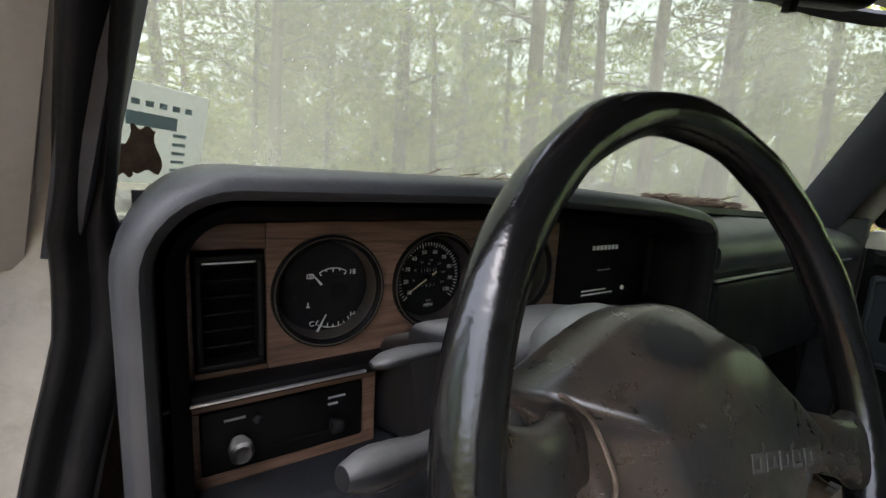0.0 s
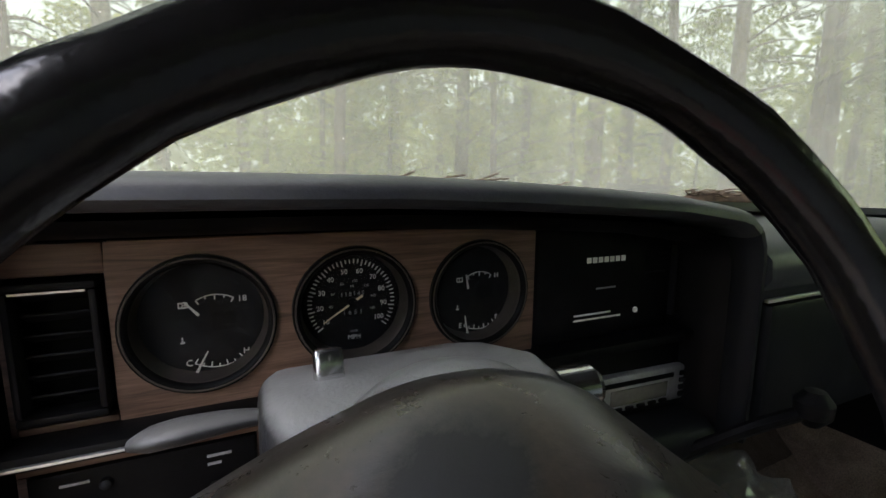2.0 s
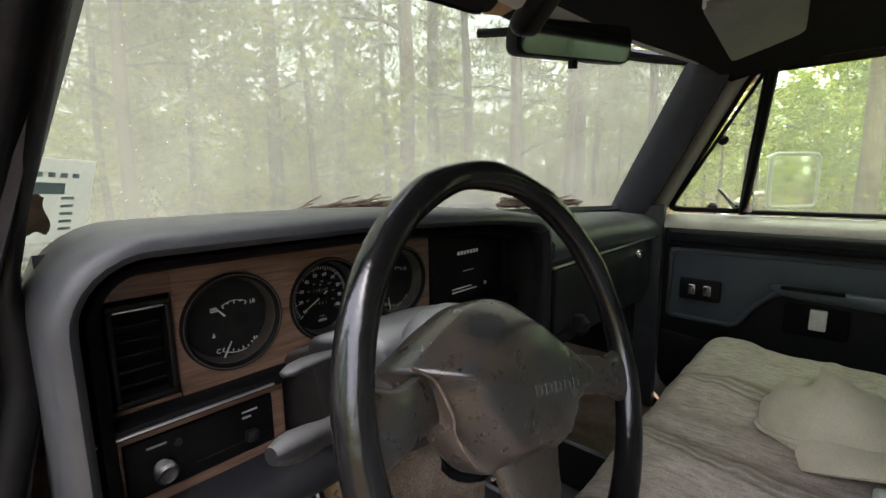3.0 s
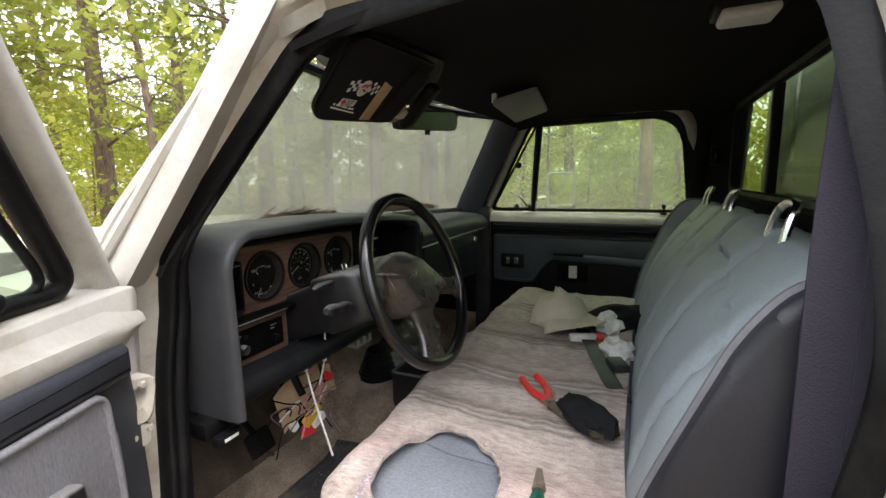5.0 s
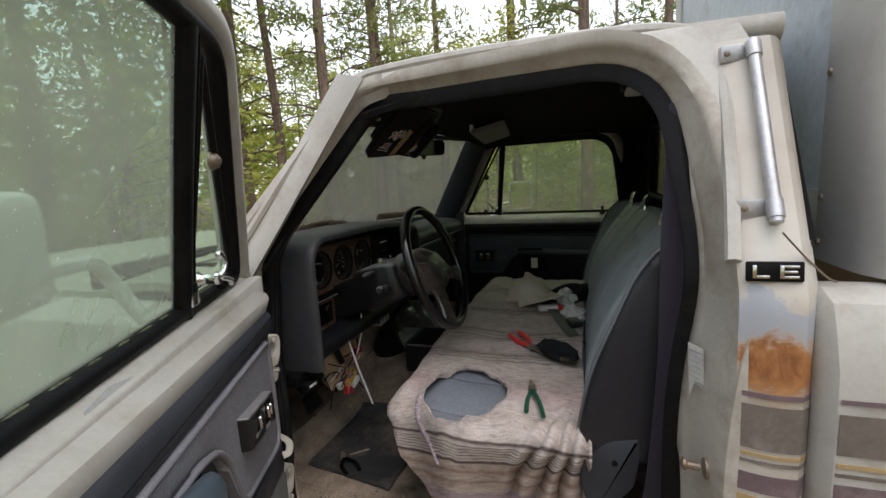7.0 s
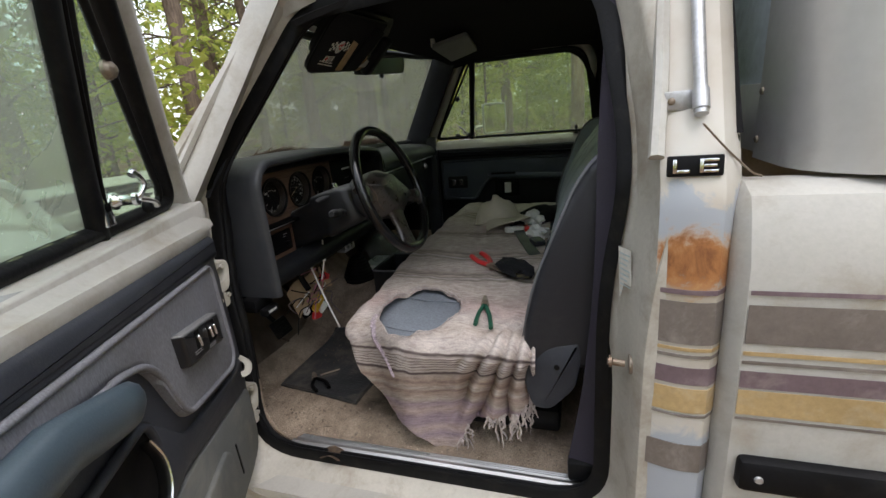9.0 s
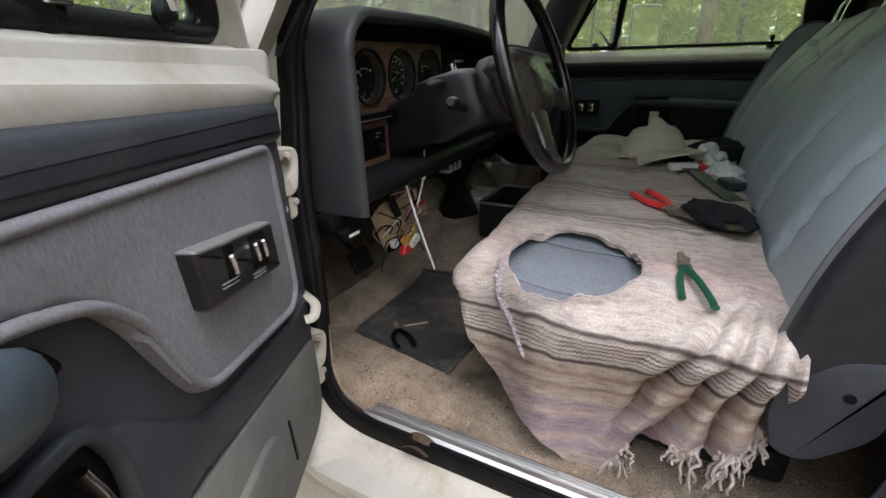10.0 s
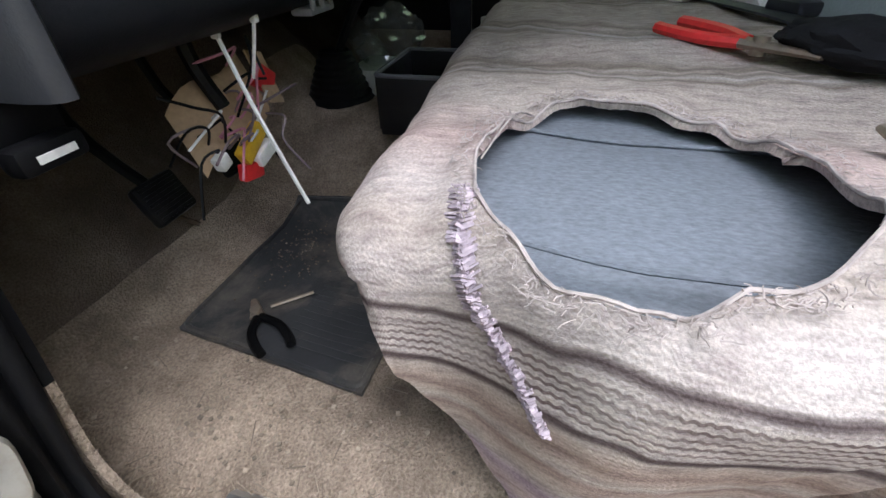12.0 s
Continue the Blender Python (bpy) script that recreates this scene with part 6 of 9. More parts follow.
# knotted fringe along the bunched hem: thick twisted tassels with a few loose yarns
for i in range(15):
    strands = []
    t = random.uniform(0.57, 0.63) if i < 3 else (random.uniform(0.66, 0.82) if i < 7 else random.uniform(0.82, 0.97))
    p = drape(*hem(t)) + Vector((0, 0, 0.010))
    ln = random.uniform(0.025, 0.045) if random.random() < 0.6 else random.uniform(0.055, 0.085)
    for _ in range(3):
        q = [p + Vector((random.uniform(-0.003, 0.003), random.uniform(-0.004, 0.004), 0))]
        for k in range(7):
            q.append(q[-1] + Vector((random.uniform(-0.005, 0.004), random.uniform(-0.006, 0.006), -ln / 7)))
        strands.append(tube(smooth_path(q, 2), random.uniform(0.0016, 0.0028), 6, taper=0.8))
    strands.append(moved(crumple_ball(random.uniform(0.004, 0.006), i), Matrix.Translation(p - Vector((0, 0, 0.012)))))
    strands.append(yarn(q[-1], Vector((0, 0, -1)), random.uniform(0.010, 0.020), 0.0010, 0.6))
    part("tassel", joined(*strands), M_FRAY, rug, "knotted frayed tassel")


# ---------------------------------------------------------------- doors
def passenger_door(m, name, label):
    """A door laid out along s (from the hinge), w (outwards) and z, then placed by m."""
    d = thing(name, m @ Vector((0.4, 0, 0.8)), label, "truck door", kind="structure")

    def P(s, w, z):
        return m @ Vector((s, w, z))

    def lean(z):
        return -0.36 * max(0, z - 1.44)
    L = 0.835
    b = -0.022
    shell = round_poly([(0.0, 0.8), (0.0, 1.42 + b), (L, 1.42 + b), (L - 0.012, 0.8)], [0.09, 0.01, 0.01, 0.09], 5)
    rings = []
    for w, k in ((0.012, 0.0), (0.03, 0.0), (0.085, 0.0), (0.105, -0.004), (0.112, -0.012)):
        rings.append([P(L / 2 + (s - L / 2) * (1 + k), w, 1.11 + (z - 1.11) * (1 + k)) for s, z in shell])
    # shell, belt ledge and window frame
    part("shell", loft(rings), M_PAINT, d, "white painted door shell with chipped paint", 50)
    part("belt_ledge", loft([[P(s, w, z) for w, z in ((-0.004, 1.372), (0.0, 1.402 + b * 0.6), (0.014, 1.422 + b), (0.03, 1.43 + b), (0.06, 1.434 + b), (0.06, 1.372))] for s in (0.012, 0.2, 0.5, L - 0.01)]), M_PAINT, d, "white painted belt ledge", 40)

    def fr(pts, wid, dep, mt, nm, w0=0.052, closed=False, lab=""):
        path = [P(s, w0 + lean(z), z) for s, z in pts]
        part(nm, tube(path, wid, 8, closed, dep, up=m.to_3x3() @ Vector((0, 1, 0))), mt, d, lab, 60)
    lo, hi = (0.006, 0.23)
    outer = round_poly([(-0.028, 1.43 + b), (0.214, 1.82), (L - 0.04, 1.82), (L + 0.02, 1.43 + b)], [0.02, 0.05, 0.1, 0.02], 6)
    fr(outer, 0.022, 0.95, M_PAINT, "window_frame", 0.056, False, "white steel window frame")
    flange = round_poly([(-0.052, 1.43 + b), (0.188, 1.832), (L - 0.04, 1.842), (L + 0.03, 1.43 + b)], [0.02, 0.05, 0.1, 0.02], 6)
    fr(flange, 0.02, 0.6, M_PAINT, "frame_flange", 0.062)
    inner = round_poly([(lo, 1.445 + b), (hi, 1.796), (L - 0.062, 1.796), (L - 0.012, 1.445 + b)], [0.03, 0.05, 0.08, 0.03], 6)
    fr(inner, 0.0065, 1.2, M_RUBBER, "window_seal", 0.05, True)
    bar = [(0.206, 1.44 + b), (0.232, 1.6), (0.262, 1.797)]
    fr(bar, 0.011, 1.3, M_BLACK, "division_bar", 0.048)
    vent = round_poly([(0.016, 1.45 + b), (0.198, 1.45 + b), (0.246, 1.782)], [0.03, 0.012, 0.012], 5)
    fr(vent, 0.005, 1.2, M_RUBBER, "vent_seal", 0.046, True)

    def glass(pts, w, nm, mt):
        bm = slab(round_poly(pts, 0.02, 4), 0.004)
        for v in bm.verts:
            s, z, k = (v.co.x, v.co.y, v.co.z)
            v.co = P(s, w + k + lean(z), z)
        g = part(nm, bm, mt, d)
        g.visible_shadow = False
        return g
    glass([(0.21, 1.435 + b), (0.26, 1.798), (L - 0.066, 1.798), (L - 0.008, 1.435 + b)], 0.052, "window_glass", M_SIDEGLASS)
    glass([(0.008, 1.446 + b), (0.203, 1.446 + b), (0.251, 1.79)], 0.047, "vent_glass", M_SIDEGLASS)
    v0 = 0.074
    part("vent_latch", joined(tube(smooth_path([P(0.262 - v0, 0.04, 1.462 + b), P(0.255 - v0, 0.022, 1.468 + b), P(0.24 - v0, 0.014, 1.49 + b), P(0.222 - v0, 0.012, 1.508 + b)], 4), 0.0075, 8, flat=0.7), revolve([(0.011, 0), (0.011, 0.012), (0.006, 0.016)], face_m(P(0.262 - v0, 0.044, 1.462 + b), m.to_3x3() @ Vector((-1, 0, 0)), (0, 0, 1)), 14)), M_CHROME, d, "chrome vent window latch", 60)
    part("latch_plate", moved(rbox(-0.011, 0.011, -0.01, 0.004, -0.03, 0.03, 0.003), m @ Matrix.Translation((0.292 - v0, 0.04, 1.474 + b))), M_CHROME, d, "bright latch plate")
    for s, z in ((0.155, 1.62), (0.13, 1.456 + b)):
        part("pivot", revolve([(0.013, 0), (0.013, 0.006), (0.009, 0.011), (0.002, 0.012)], face_m(P(s, 0.044 + lean(z), z), m.to_3x3() @ Vector((-1, 0, 0)), (0, 0, 1)), 16), M_BLACK, d)
    lk = m @ Matrix.Translation((L - 0.1, 0.03, 1.432 + b))
    part("lock_knob", revolve([(0.014, 0), (0.013, 0.006), (0.004, 0.008), (0.004, 0.022), (0.008, 0.026), (0.007, 0.038), (0.003, 0.04)], lk, 14), M_BLACK, d, "black lock knob")

    # trim panels
    def raised(pts, w, h, r, mt, nm, lab="", rad=0.02):
        bm = slab(round_poly(pts, rad, 5), h, None, r)
        for v in bm.verts:
            v.co = P(v.co.x, w - v.co.z, v.co.y)
        return part(nm, bm, mt, d, lab, 50)
    body, cloth, pad = (M_PDARK, M_PDOOR, M_PDARK)
    raised([(0.018, 0.85), (0.018, 1.385), (L - 0.02, 1.385), (L - 0.03, 0.85)], 0.012, 0.014, 0.006, body, "trim_board", "slate vinyl door trim board", [0.09, 0.015, 0.015, 0.06])
    raised([(0.03, 1.325), (0.03, 1.372), (L - 0.03, 1.372), (L - 0.03, 1.325)], 0.0, 0.018, 0.014, pad, "upper_pad", "dark padded upper roll", 0.012)
    raised([(0.024, 0.862), (0.024, 1.055), (0.35, 1.02), (L - 0.05, 1.02), (L - 0.05, 0.862)], 0.0, 0.008, 0.006, M_PDARK, "lower_panel", "near-black lower panel", [0.08, 0.02, 0.05, 0.03, 0.05])
    field = [(0.036, 1.314), (0.036, 1.098), (0.222, 1.096), (0.262, 1.165), (0.312, 1.212), (L - 0.06, 1.196), (L - 0.06, 1.314)]
    raised(field, 0.0, 0.01, 0.008, cloth, "insert", "blue-grey moulded insert", [0.015, 0.02, 0.03, 0.03, 0.03, 0.02, 0.02])
    path = [P(s + (0.009 if s < 0.1 else 0), -0.01, z + (-0.01 if z > 1.3 else 0.01)) for s, z in round_poly(field, 0.02, 4)]
    part("insert_border", tube(path, 0.0055, 8, True), cloth, d, "raised moulded border", 60)
    pl = raised([(0.075, 1.228), (0.075, 1.165), (0.18, 1.165), (0.18, 1.228)], -0.012, 0.012, 0.004, M_BLACK, "switch_plate", "black window switch plate", 0.006)
    for s0 in (0.108, 0.148):
        raised([(s0 - 0.01, 1.182), (s0 - 0.01, 1.212), (s0 + 0.01, 1.212), (s0 + 0.01, 1.182)], -0.024, 0.004, 0.002, M_CHROME, "rocker_switch", "chrome rocker switch", 0.003)
    s0 = 0.285
    z0 = 1.232
    rings = []
    for t in range(15):
        k = t / 14
        s = s0 + (L - 0.09 - s0) * k
        rnd = (1 - (1 - min(1, k / 0.16)) ** 2) ** 0.5 * (1 - (1 - min(1, (1 - k) / 0.06)) ** 2) ** 0.5
        out, hi, lo = (-0.072 * max(0.15, rnd), 0.03 * max(0.25, rnd), -0.05 * max(0.25, rnd))
        dz = -0.02 * k
        out, hi, lo = (out * 0.62, hi * 0.5, lo * 0.42)
        sec2 = [(-0.004, lo), (out * 0.55, lo * 0.95), (out * 0.93, lo * 0.55), (out, 0.0), (out * 0.95, hi * 0.6), (out * 0.78, hi), (out * 0.45, hi * 0.92), (-0.004, hi * 0.7)]
        rings.append([P(s, w, z0 + dz + z) for w, z in sec2])
    arm = part("armrest", loft(rings), M_PDOOR, d, "blue-grey vinyl armrest", 60)
    raised([(0.325, 1.112), (0.325, 1.196), (0.455, 1.192), (0.455, 1.112)], -0.001, 0.008, 0.003, M_CLUSTERBLACK, "handle_bowl", "black handle recess", 0.01)
    part("pull_slot", moved(rbox(0.315, 0.44, -0.0485, -0.03, 1.2335, 1.2435, 0.003), m), M_CLUSTERBLACK, d)
    raised([(0.378, 1.132), (0.378, 1.186), (0.412, 1.186), (0.412, 1.132)], -0.01, 0.006, 0.002, M_WHITE, "inside_handle", "pale inside door handle", 0.004)
    # door mirror outside the glass
    mc, hw, hh = ((0.28, 0.25, 1.508), 0.082, 0.078)
    mm = m @ Matrix.Translation(mc) @ Matrix.Rotation(radians(-128), 4, "Z")
    mir = part("mirror_head", moved(rbox(-hw, hw, 0.006, 0.022, -hh, hh, 0.007, 3), mm), M_WHITE, d, "large outside mirror head")
    part("mirror_face", moved(rbox(-hw + 0.006, hw - 0.006, 0.0225, 0.0235, -hh + 0.006, hh - 0.006, 0), mm), M_MIRROR, mir)
    part("mirror_rim", tube([mm @ Vector((x, 0.022, z)) for x, z in round_poly([(-hw, -hh), (hw, -hh), (hw, hh), (-hw, hh)], 0.022, 5)], 0.0055, 8, True), M_MIRRORRIM, mir, "pale moulded mirror rim")
    s1 = mc[0]
    part("mirror_arm", joined(tube(smooth_path([P(s1 - 0.16, 0.11, 1.34), P(s1 - 0.14, 0.16, 1.4), P(s1 - 0.09, 0.21, 1.46), P(s1 - 0.02, mc[1] - 0.01, 1.47)], 5), 0.01, 8), tube(smooth_path([P(s1 + 0.06, 0.11, 1.34), P(s1 + 0.05, 0.18, 1.38), P(s1 + 0.01, mc[1] - 0.01, 1.4)], 5), 0.009, 8)), M_ZINC, mir, "tubular mirror arm")
    return d


def driver_door(m):
    """The opened driver's door, laid out along s (from the hinge), w (outwards) and z, then placed by m."""
    d = thing("driver_door", m @ Vector((0.4, 0, 0.8)), "opened white driver's door with grey cloth trim", "truck door")
    turn = m.to_3x3()
    L = 0.835

    def P(s, w, z):
        return m @ Vector((s, w, z))

    def lean(z):
        return -0.25 * max(0, z - 1.44)

    # shell: skin and inner pan below the belt
    shell = round_poly([(-0.016, 0.765), (-0.026, 1.16), (-0.060, 1.418), (L, 1.418), (L - 0.012, 0.765)], [0.10, 0.1, 0.02, 0.01, 0.09], 6)
    rings = []
    for w, k in ((0.010, -0.010), (0.014, 0.0), (0.085, 0.0), (0.105, -0.004), (0.112, -0.012)):
        rings.append([P(L / 2 + (s - L / 2) * (1 + k), w, 1.11 + (z - 1.11) * (1 + k)) for s, z in shell])
    part("shell", loft(rings), M_PAINT, d, "white painted door shell with chipped paint", 50)
    # broad painted ledge between the trim and the window, with one pressed step
    rings = []
    for k in range(13):
        s = -0.052 + (L - 0.01 + 0.052) * k / 12
        up = 0.050 * max(0, s)
        nose = 0.012 * max(0, 1 - (s + 0.052) / 0.06) ** 2
        rings.append([P(s, w + nose, z) for w, z in ((0.030, 1.30), (0.004 if s < 0 else -0.006, 1.345 + up * 0.8), (-0.012, 1.362 + up), (-0.008, 1.374 + up * 0.9), (0.000, 1.379 + up * 0.8), (0.012, 1.400 + up * 0.45), (0.026, 1.416 + up * 0.2), (0.040, 1.423 + up * 0.1), (0.064, 1.424), (0.064, 1.30))])
    part("belt_ledge", loft(rings), M_PAINT, d, "white painted belt ledge with a pressed step", 40)
    bm = slab(round_poly([(0.475, 1.393), (0.50, 1.405), (0.545, 1.407), (0.575, 1.413), (0.580, 1.420), (0.530, 1.424), (0.49, 1.417)], 0.006, 3), 0.0006)
    for v in bm.verts:
        v.co = P(v.co.x, 0.0085 + (v.co.y - 1.40) * 0.8 - v.co.z - 0.0045, v.co.y)
    part("bare_patch", bm, M_PRIMER, d, "patch where the paint has flaked to grey primer")

    def fr(pts, wid, dep, mt, nm, w0=0.052, closed=False, lab=""):
        path = [P(s, w0 + lean(z), z) for s, z in pts]
        return part(nm, tube(path, wid, 10, closed, dep, up=turn @ Vector((0, 1, 0))), mt, d, lab, 60)
    outer = round_poly([(-0.052, 1.412), (0.268, 1.842), (L - 0.06, 1.842), (L - 0.004, 1.42)], [0.02, 0.06, 0.11, 0.02], 8)
    fr(outer, 0.027, 1.1, M_PAINT, "window_frame", 0.062, False, "white steel window frame")
    inner = round_poly([(0.022, 1.432), (0.300, 1.812), (L - 0.085, 1.812), (L - 0.036, 1.432)], [0.05, 0.05, 0.09, 0.03], 8)
    fr(inner, 0.0135, 1.25, M_RUBBER, "window_seal", 0.048, True, "black rubber window seal")
    bar = [(0.292, 1.424), (0.330, 1.56), (0.368, 1.69), (0.398, 1.808)]
    fr(bar, 0.0185, 0.75, M_BLACK, "division_bar", 0.046, False, "wide black division bar")
    fr([(s - 0.019, z) for s, z in bar], 0.0035, 1.6, M_CLUSTERBLACK, "bar_edge", 0.040)
    vent = round_poly([(0.058, 1.440), (0.272, 1.440), (0.352, 1.788)], [0.05, 0.012, 0.012], 7)
    fr(vent, 0.0055, 1.2, M_RUBBER, "vent_seal", 0.044, True)

    def glass(pts, w, nm, mt):
        bm = slab(round_poly(pts, 0.02, 4), 0.004)
        for v in bm.verts:
            s, z, k = v.co.x, v.co.y, v.co.z
            v.co = P(s, w + k + lean(z), z)
        g = part(nm, bm, mt, d)
        g.visible_shadow = False
        return g
    glass([(0.305, 1.425), (0.402, 1.812), (L - 0.09, 1.812), (L - 0.03, 1.425)], 0.050, "window_glass", M_DOORGLASS)
    glass([(0.045, 1.436), (0.285, 1.436), (0.365, 1.80)], 0.046, "vent_glass", M_VENTGLASS)
    # grime that has gathered along the foot of the glass
    fr([(0.34 + 0.46 * k / 24, 1.440 + 0.002 * math.sin(k * 2.3)) for k in range(25)], 0.0045, 0.6, M_LICHEN, "grime_line", 0.044, False, "greenish grime along the glass")
    # vent latch: round boss, bent lever with a hooked end, and its keeper plate on the bar
    boss = face_m(P(0.232, 0.044, 1.470), turn @ Vector((-1, 0, 0)), (0, 0, 1))
    lever_pts = smooth_path([P(0.232, 0.012, 1.470), P(0.226, 0.004, 1.477), P(0.214, 0.002, 1.490), P(0.226, 0.000, 1.504), P(0.244, -0.002, 1.512), P(0.252, -0.002, 1.508)], 5)
    tail = smooth_path([P(0.230, 0.008, 1.470), P(0.208, 0.004, 1.464), P(0.186, 0.004, 1.456), P(0.178, 0.006, 1.448)], 4)
    part("vent_latch", joined(revolve([(0.014, 0), (0.014, 0.006), (0.0085, 0.010), (0.0085, 0.030), (0.011, 0.032), (0.010, 0.038), (0.004, 0.040)], boss, 18), tube(lever_pts, 0.0068, 9, flat=0.7), tube(tail, 0.0075, 9, flat=0.6, taper=0.8)), M_CHROME, d, "chrome vent window latch", 60)
    part("latch_plate", moved(slab(round_poly([(-0.013, -0.030), (0.013, -0.030), (0.011, 0.030), (-0.011, 0.030)], 0.004, 3), 0.010, None, 0.003), face_m(P(0.288, 0.034, 1.470), turn @ Vector((-1, 0, 0)), turn @ Vector((0.28, 0, 1)))), M_CHROME, d, "bright latch keeper plate")
    part("keeper_slot", moved(rbox(-0.007, 0.007, -0.008, 0.004, 0.0098, 0.0108, 0), face_m(P(0.288, 0.034, 1.470), turn @ Vector((-1, 0, 0)), turn @ Vector((0.28, 0, 1)))), M_CLUSTERBLACK, d)
    for s, z, w in ((0.253, 1.657, -0.008), (0.150, 1.446, 0.036)):
        part("pivot", revolve([(0.014, 0), (0.014, 0.005), (0.012, 0.007), (0.011, 0.011), (0.006, 0.015), (0.002, 0.016)], face_m(P(s, w, z), turn @ Vector((-1, 0, 0)), (0, 0, 1)), 18), M_STEEL if z > 1.5 else M_BLACK, d)
    for s, z in ((0.215, 1.722), (0.150, 1.640)):
        part("seal_screw", revolve([(0.004, 0), (0.003, 0.002)], face_m(P(s + 0.02, 0.036 + lean(z), z), turn @ Vector((-1, 0, 0)), (0, 0, 1)), 8), M_ZINC, d)
    part("lock_knob", revolve([(0.020, 0), (0.019, 0.006), (0.012, 0.010), (0.010, 0.016), (0.016, 0.020), (0.015, 0.026), (0.008, 0.029)], m @ Matrix.Translation((L - 0.10, 0.024, 1.426)), 18), M_BLACK, d, "black lock knob in a round ferrule")

    # trim panels
    def raised(pts, w, h, r, mt, nm, lab="", rad=0.02, seg=2):
        bm = slab(round_poly(pts, rad, 6), h, None, r, seg)
        for v in bm.verts:
            v.co = P(v.co.x, w - v.co.z, v.co.y)
        return part(nm, bm, mt, d, lab, 50)
    R = L - 0.03
    raised([(0.000, 0.790), (-0.010, 1.10), (0.002, 1.348), (R, 1.388), (R, 0.790)], 0.012, 0.014, 0.006, M_DOORPAD, "trim_board", "slate vinyl door trim board", [0.08, 0.1, 0.015, 0.015, 0.06])
    raised([(0.012, 1.300), (0.012, 1.352), (R, 1.392), (R, 1.345)], 0.000, 0.018, 0.015, M_DOORPAD, "upper_pad", "dark padded upper roll", 0.014, 3)
    field = [(0.068, 1.306), (0.060, 1.20), (0.058, 1.090), (0.085, 1.070), (0.318, 1.112), (0.348, 1.17), (0.374, 1.228), (0.402, 1.262), (0.455, 1.280), (R - 0.01, 1.310), (R - 0.01, 1.346)]
    radii = [0.022, 0.04, 0.03, 0.03, 0.05, 0.05, 0.05, 0.05, 0.05, 0.02, 0.02]
    raised(field, 0.000, 0.016, 0.012, M_DOORCLOTH, "cloth_insert", "grey cloth insert with a raised edge", radii, 3)
    mid = Vector((0.30, 1.225, 0))
    rim = []
    for s, z in round_poly(field, radii, 6):
        k = (mid - Vector((s, z, 0))).normalized() * 0.010
        rim.append(P(s + k.x, -0.0150, z + k.y))
    part("insert_welt", tube(rim, 0.0065, 8, True, 0.8), M_DOORCLOTH, d, "padded cloth border", 60)
    # black moulded apron below the insert and the scuffed lower panel with its pocket lip
    raised([(0.010, 0.975), (0.012, 1.060), (0.090, 1.052), (0.322, 1.092), (0.40, 1.17), (R - 0.02, 1.19), (R - 0.02, 1.02), (0.353, 1.048)], 0.000, 0.009, 0.006, M_DOORPAD, "apron", "dark moulded apron", 0.02)
    raised([(0.006, 0.806), (0.004, 0.970), (0.353, 1.040), (R - 0.02, 1.010), (R - 0.03, 0.806)], 0.000, 0.008, 0.005, M_LOWERDOOR, "lower_panel", "scuffed grey lower panel", [0.07, 0.02, 0.08, 0.03, 0.05])
    raised([(0.150, 0.852), (0.156, 0.930), (0.162, 0.931), (0.158, 0.851)], -0.006, 0.004, 0.001, M_CLUSTERBLACK, "pocket_slit", "", 0.002)
    raised([(0.19, 0.83), (0.20, 0.965), (R - 0.05, 0.965), (R - 0.05, 0.83)], -0.006, 0.010, 0.006, M_LOWERDOOR, "map_pocket", "grey map pocket", [0.03, 0.04, 0.03, 0.03])
    # window switches
    pl = raised([(0.308, 1.258), (0.146, 1.228), (0.142, 1.166), (0.304, 1.198)], -0.014, 0.020, 0.006, M_PADLIGHT, "switch_plate", "grey plastic switch plate", 0.006)
    for s0 in (0.186, 0.205, 0.258):
        zc = 1.208 + (s0 - 0.18) * 0.19
        raised([(s0 - 0.0095, zc - 0.020), (s0 - 0.0095, zc + 0.018), (s0 + 0.0095, zc + 0.022), (s0 + 0.0095, zc - 0.017)], -0.0335, 0.001, 0, M_CLUSTERBLACK, "switch_well", "", 0.002)
        bm = slab(round_poly([(s0 - 0.0036, zc - 0.0115), (s0 - 0.0036, zc + 0.0115), (s0 + 0.0036, zc + 0.0125), (s0 + 0.0036, zc - 0.0105)], 0.0028, 3), 0.004, None, 0.0015)
        for v in bm.verts:
            v.co = P(v.co.x + 0.0026 * math.sin((v.co.y - zc) * 230), -0.0345 - v.co.z - 0.10 * abs(v.co.y - zc), v.co.y)
        part("rocker_switch", bm, M_CHROME, pl, "chrome rocker switch")
    for s0, z0 in ((0.250, 1.202), (0.188, 1.182)):
        for k in range(2):
            raised([(s0, z0 + k * 0.004), (s0, z0 + 0.0015 + k * 0.004), (s0 + 0.032, z0 + 0.0075 + k * 0.004), (s0 + 0.032, z0 + 0.006 + k * 0.004)], -0.034, 0.001, 0, M_GREYPRINT, "print_bar", "", 0.0005)
    # arm rest: a thick bolster rising to the rear, its dark pull slot above and the handle bowl below
    rings = []
    for t in range(21):
        k = t / 20
        s = 0.440 + (L - 0.075 - 0.440) * k
        rnd = max(0.08, (1 - (1 - min(1, k / 0.32)) ** 2) ** 0.5 * (1 - (1 - min(1, (1 - k) / 0.06)) ** 2) ** 0.5)
        zc = 1.250 + 0.050 * min(1, k / 0.55)
        out, hi, lo = -0.004 - 0.062 * rnd, 0.030 * rnd, -0.036 * (0.35 + 0.65 * rnd)
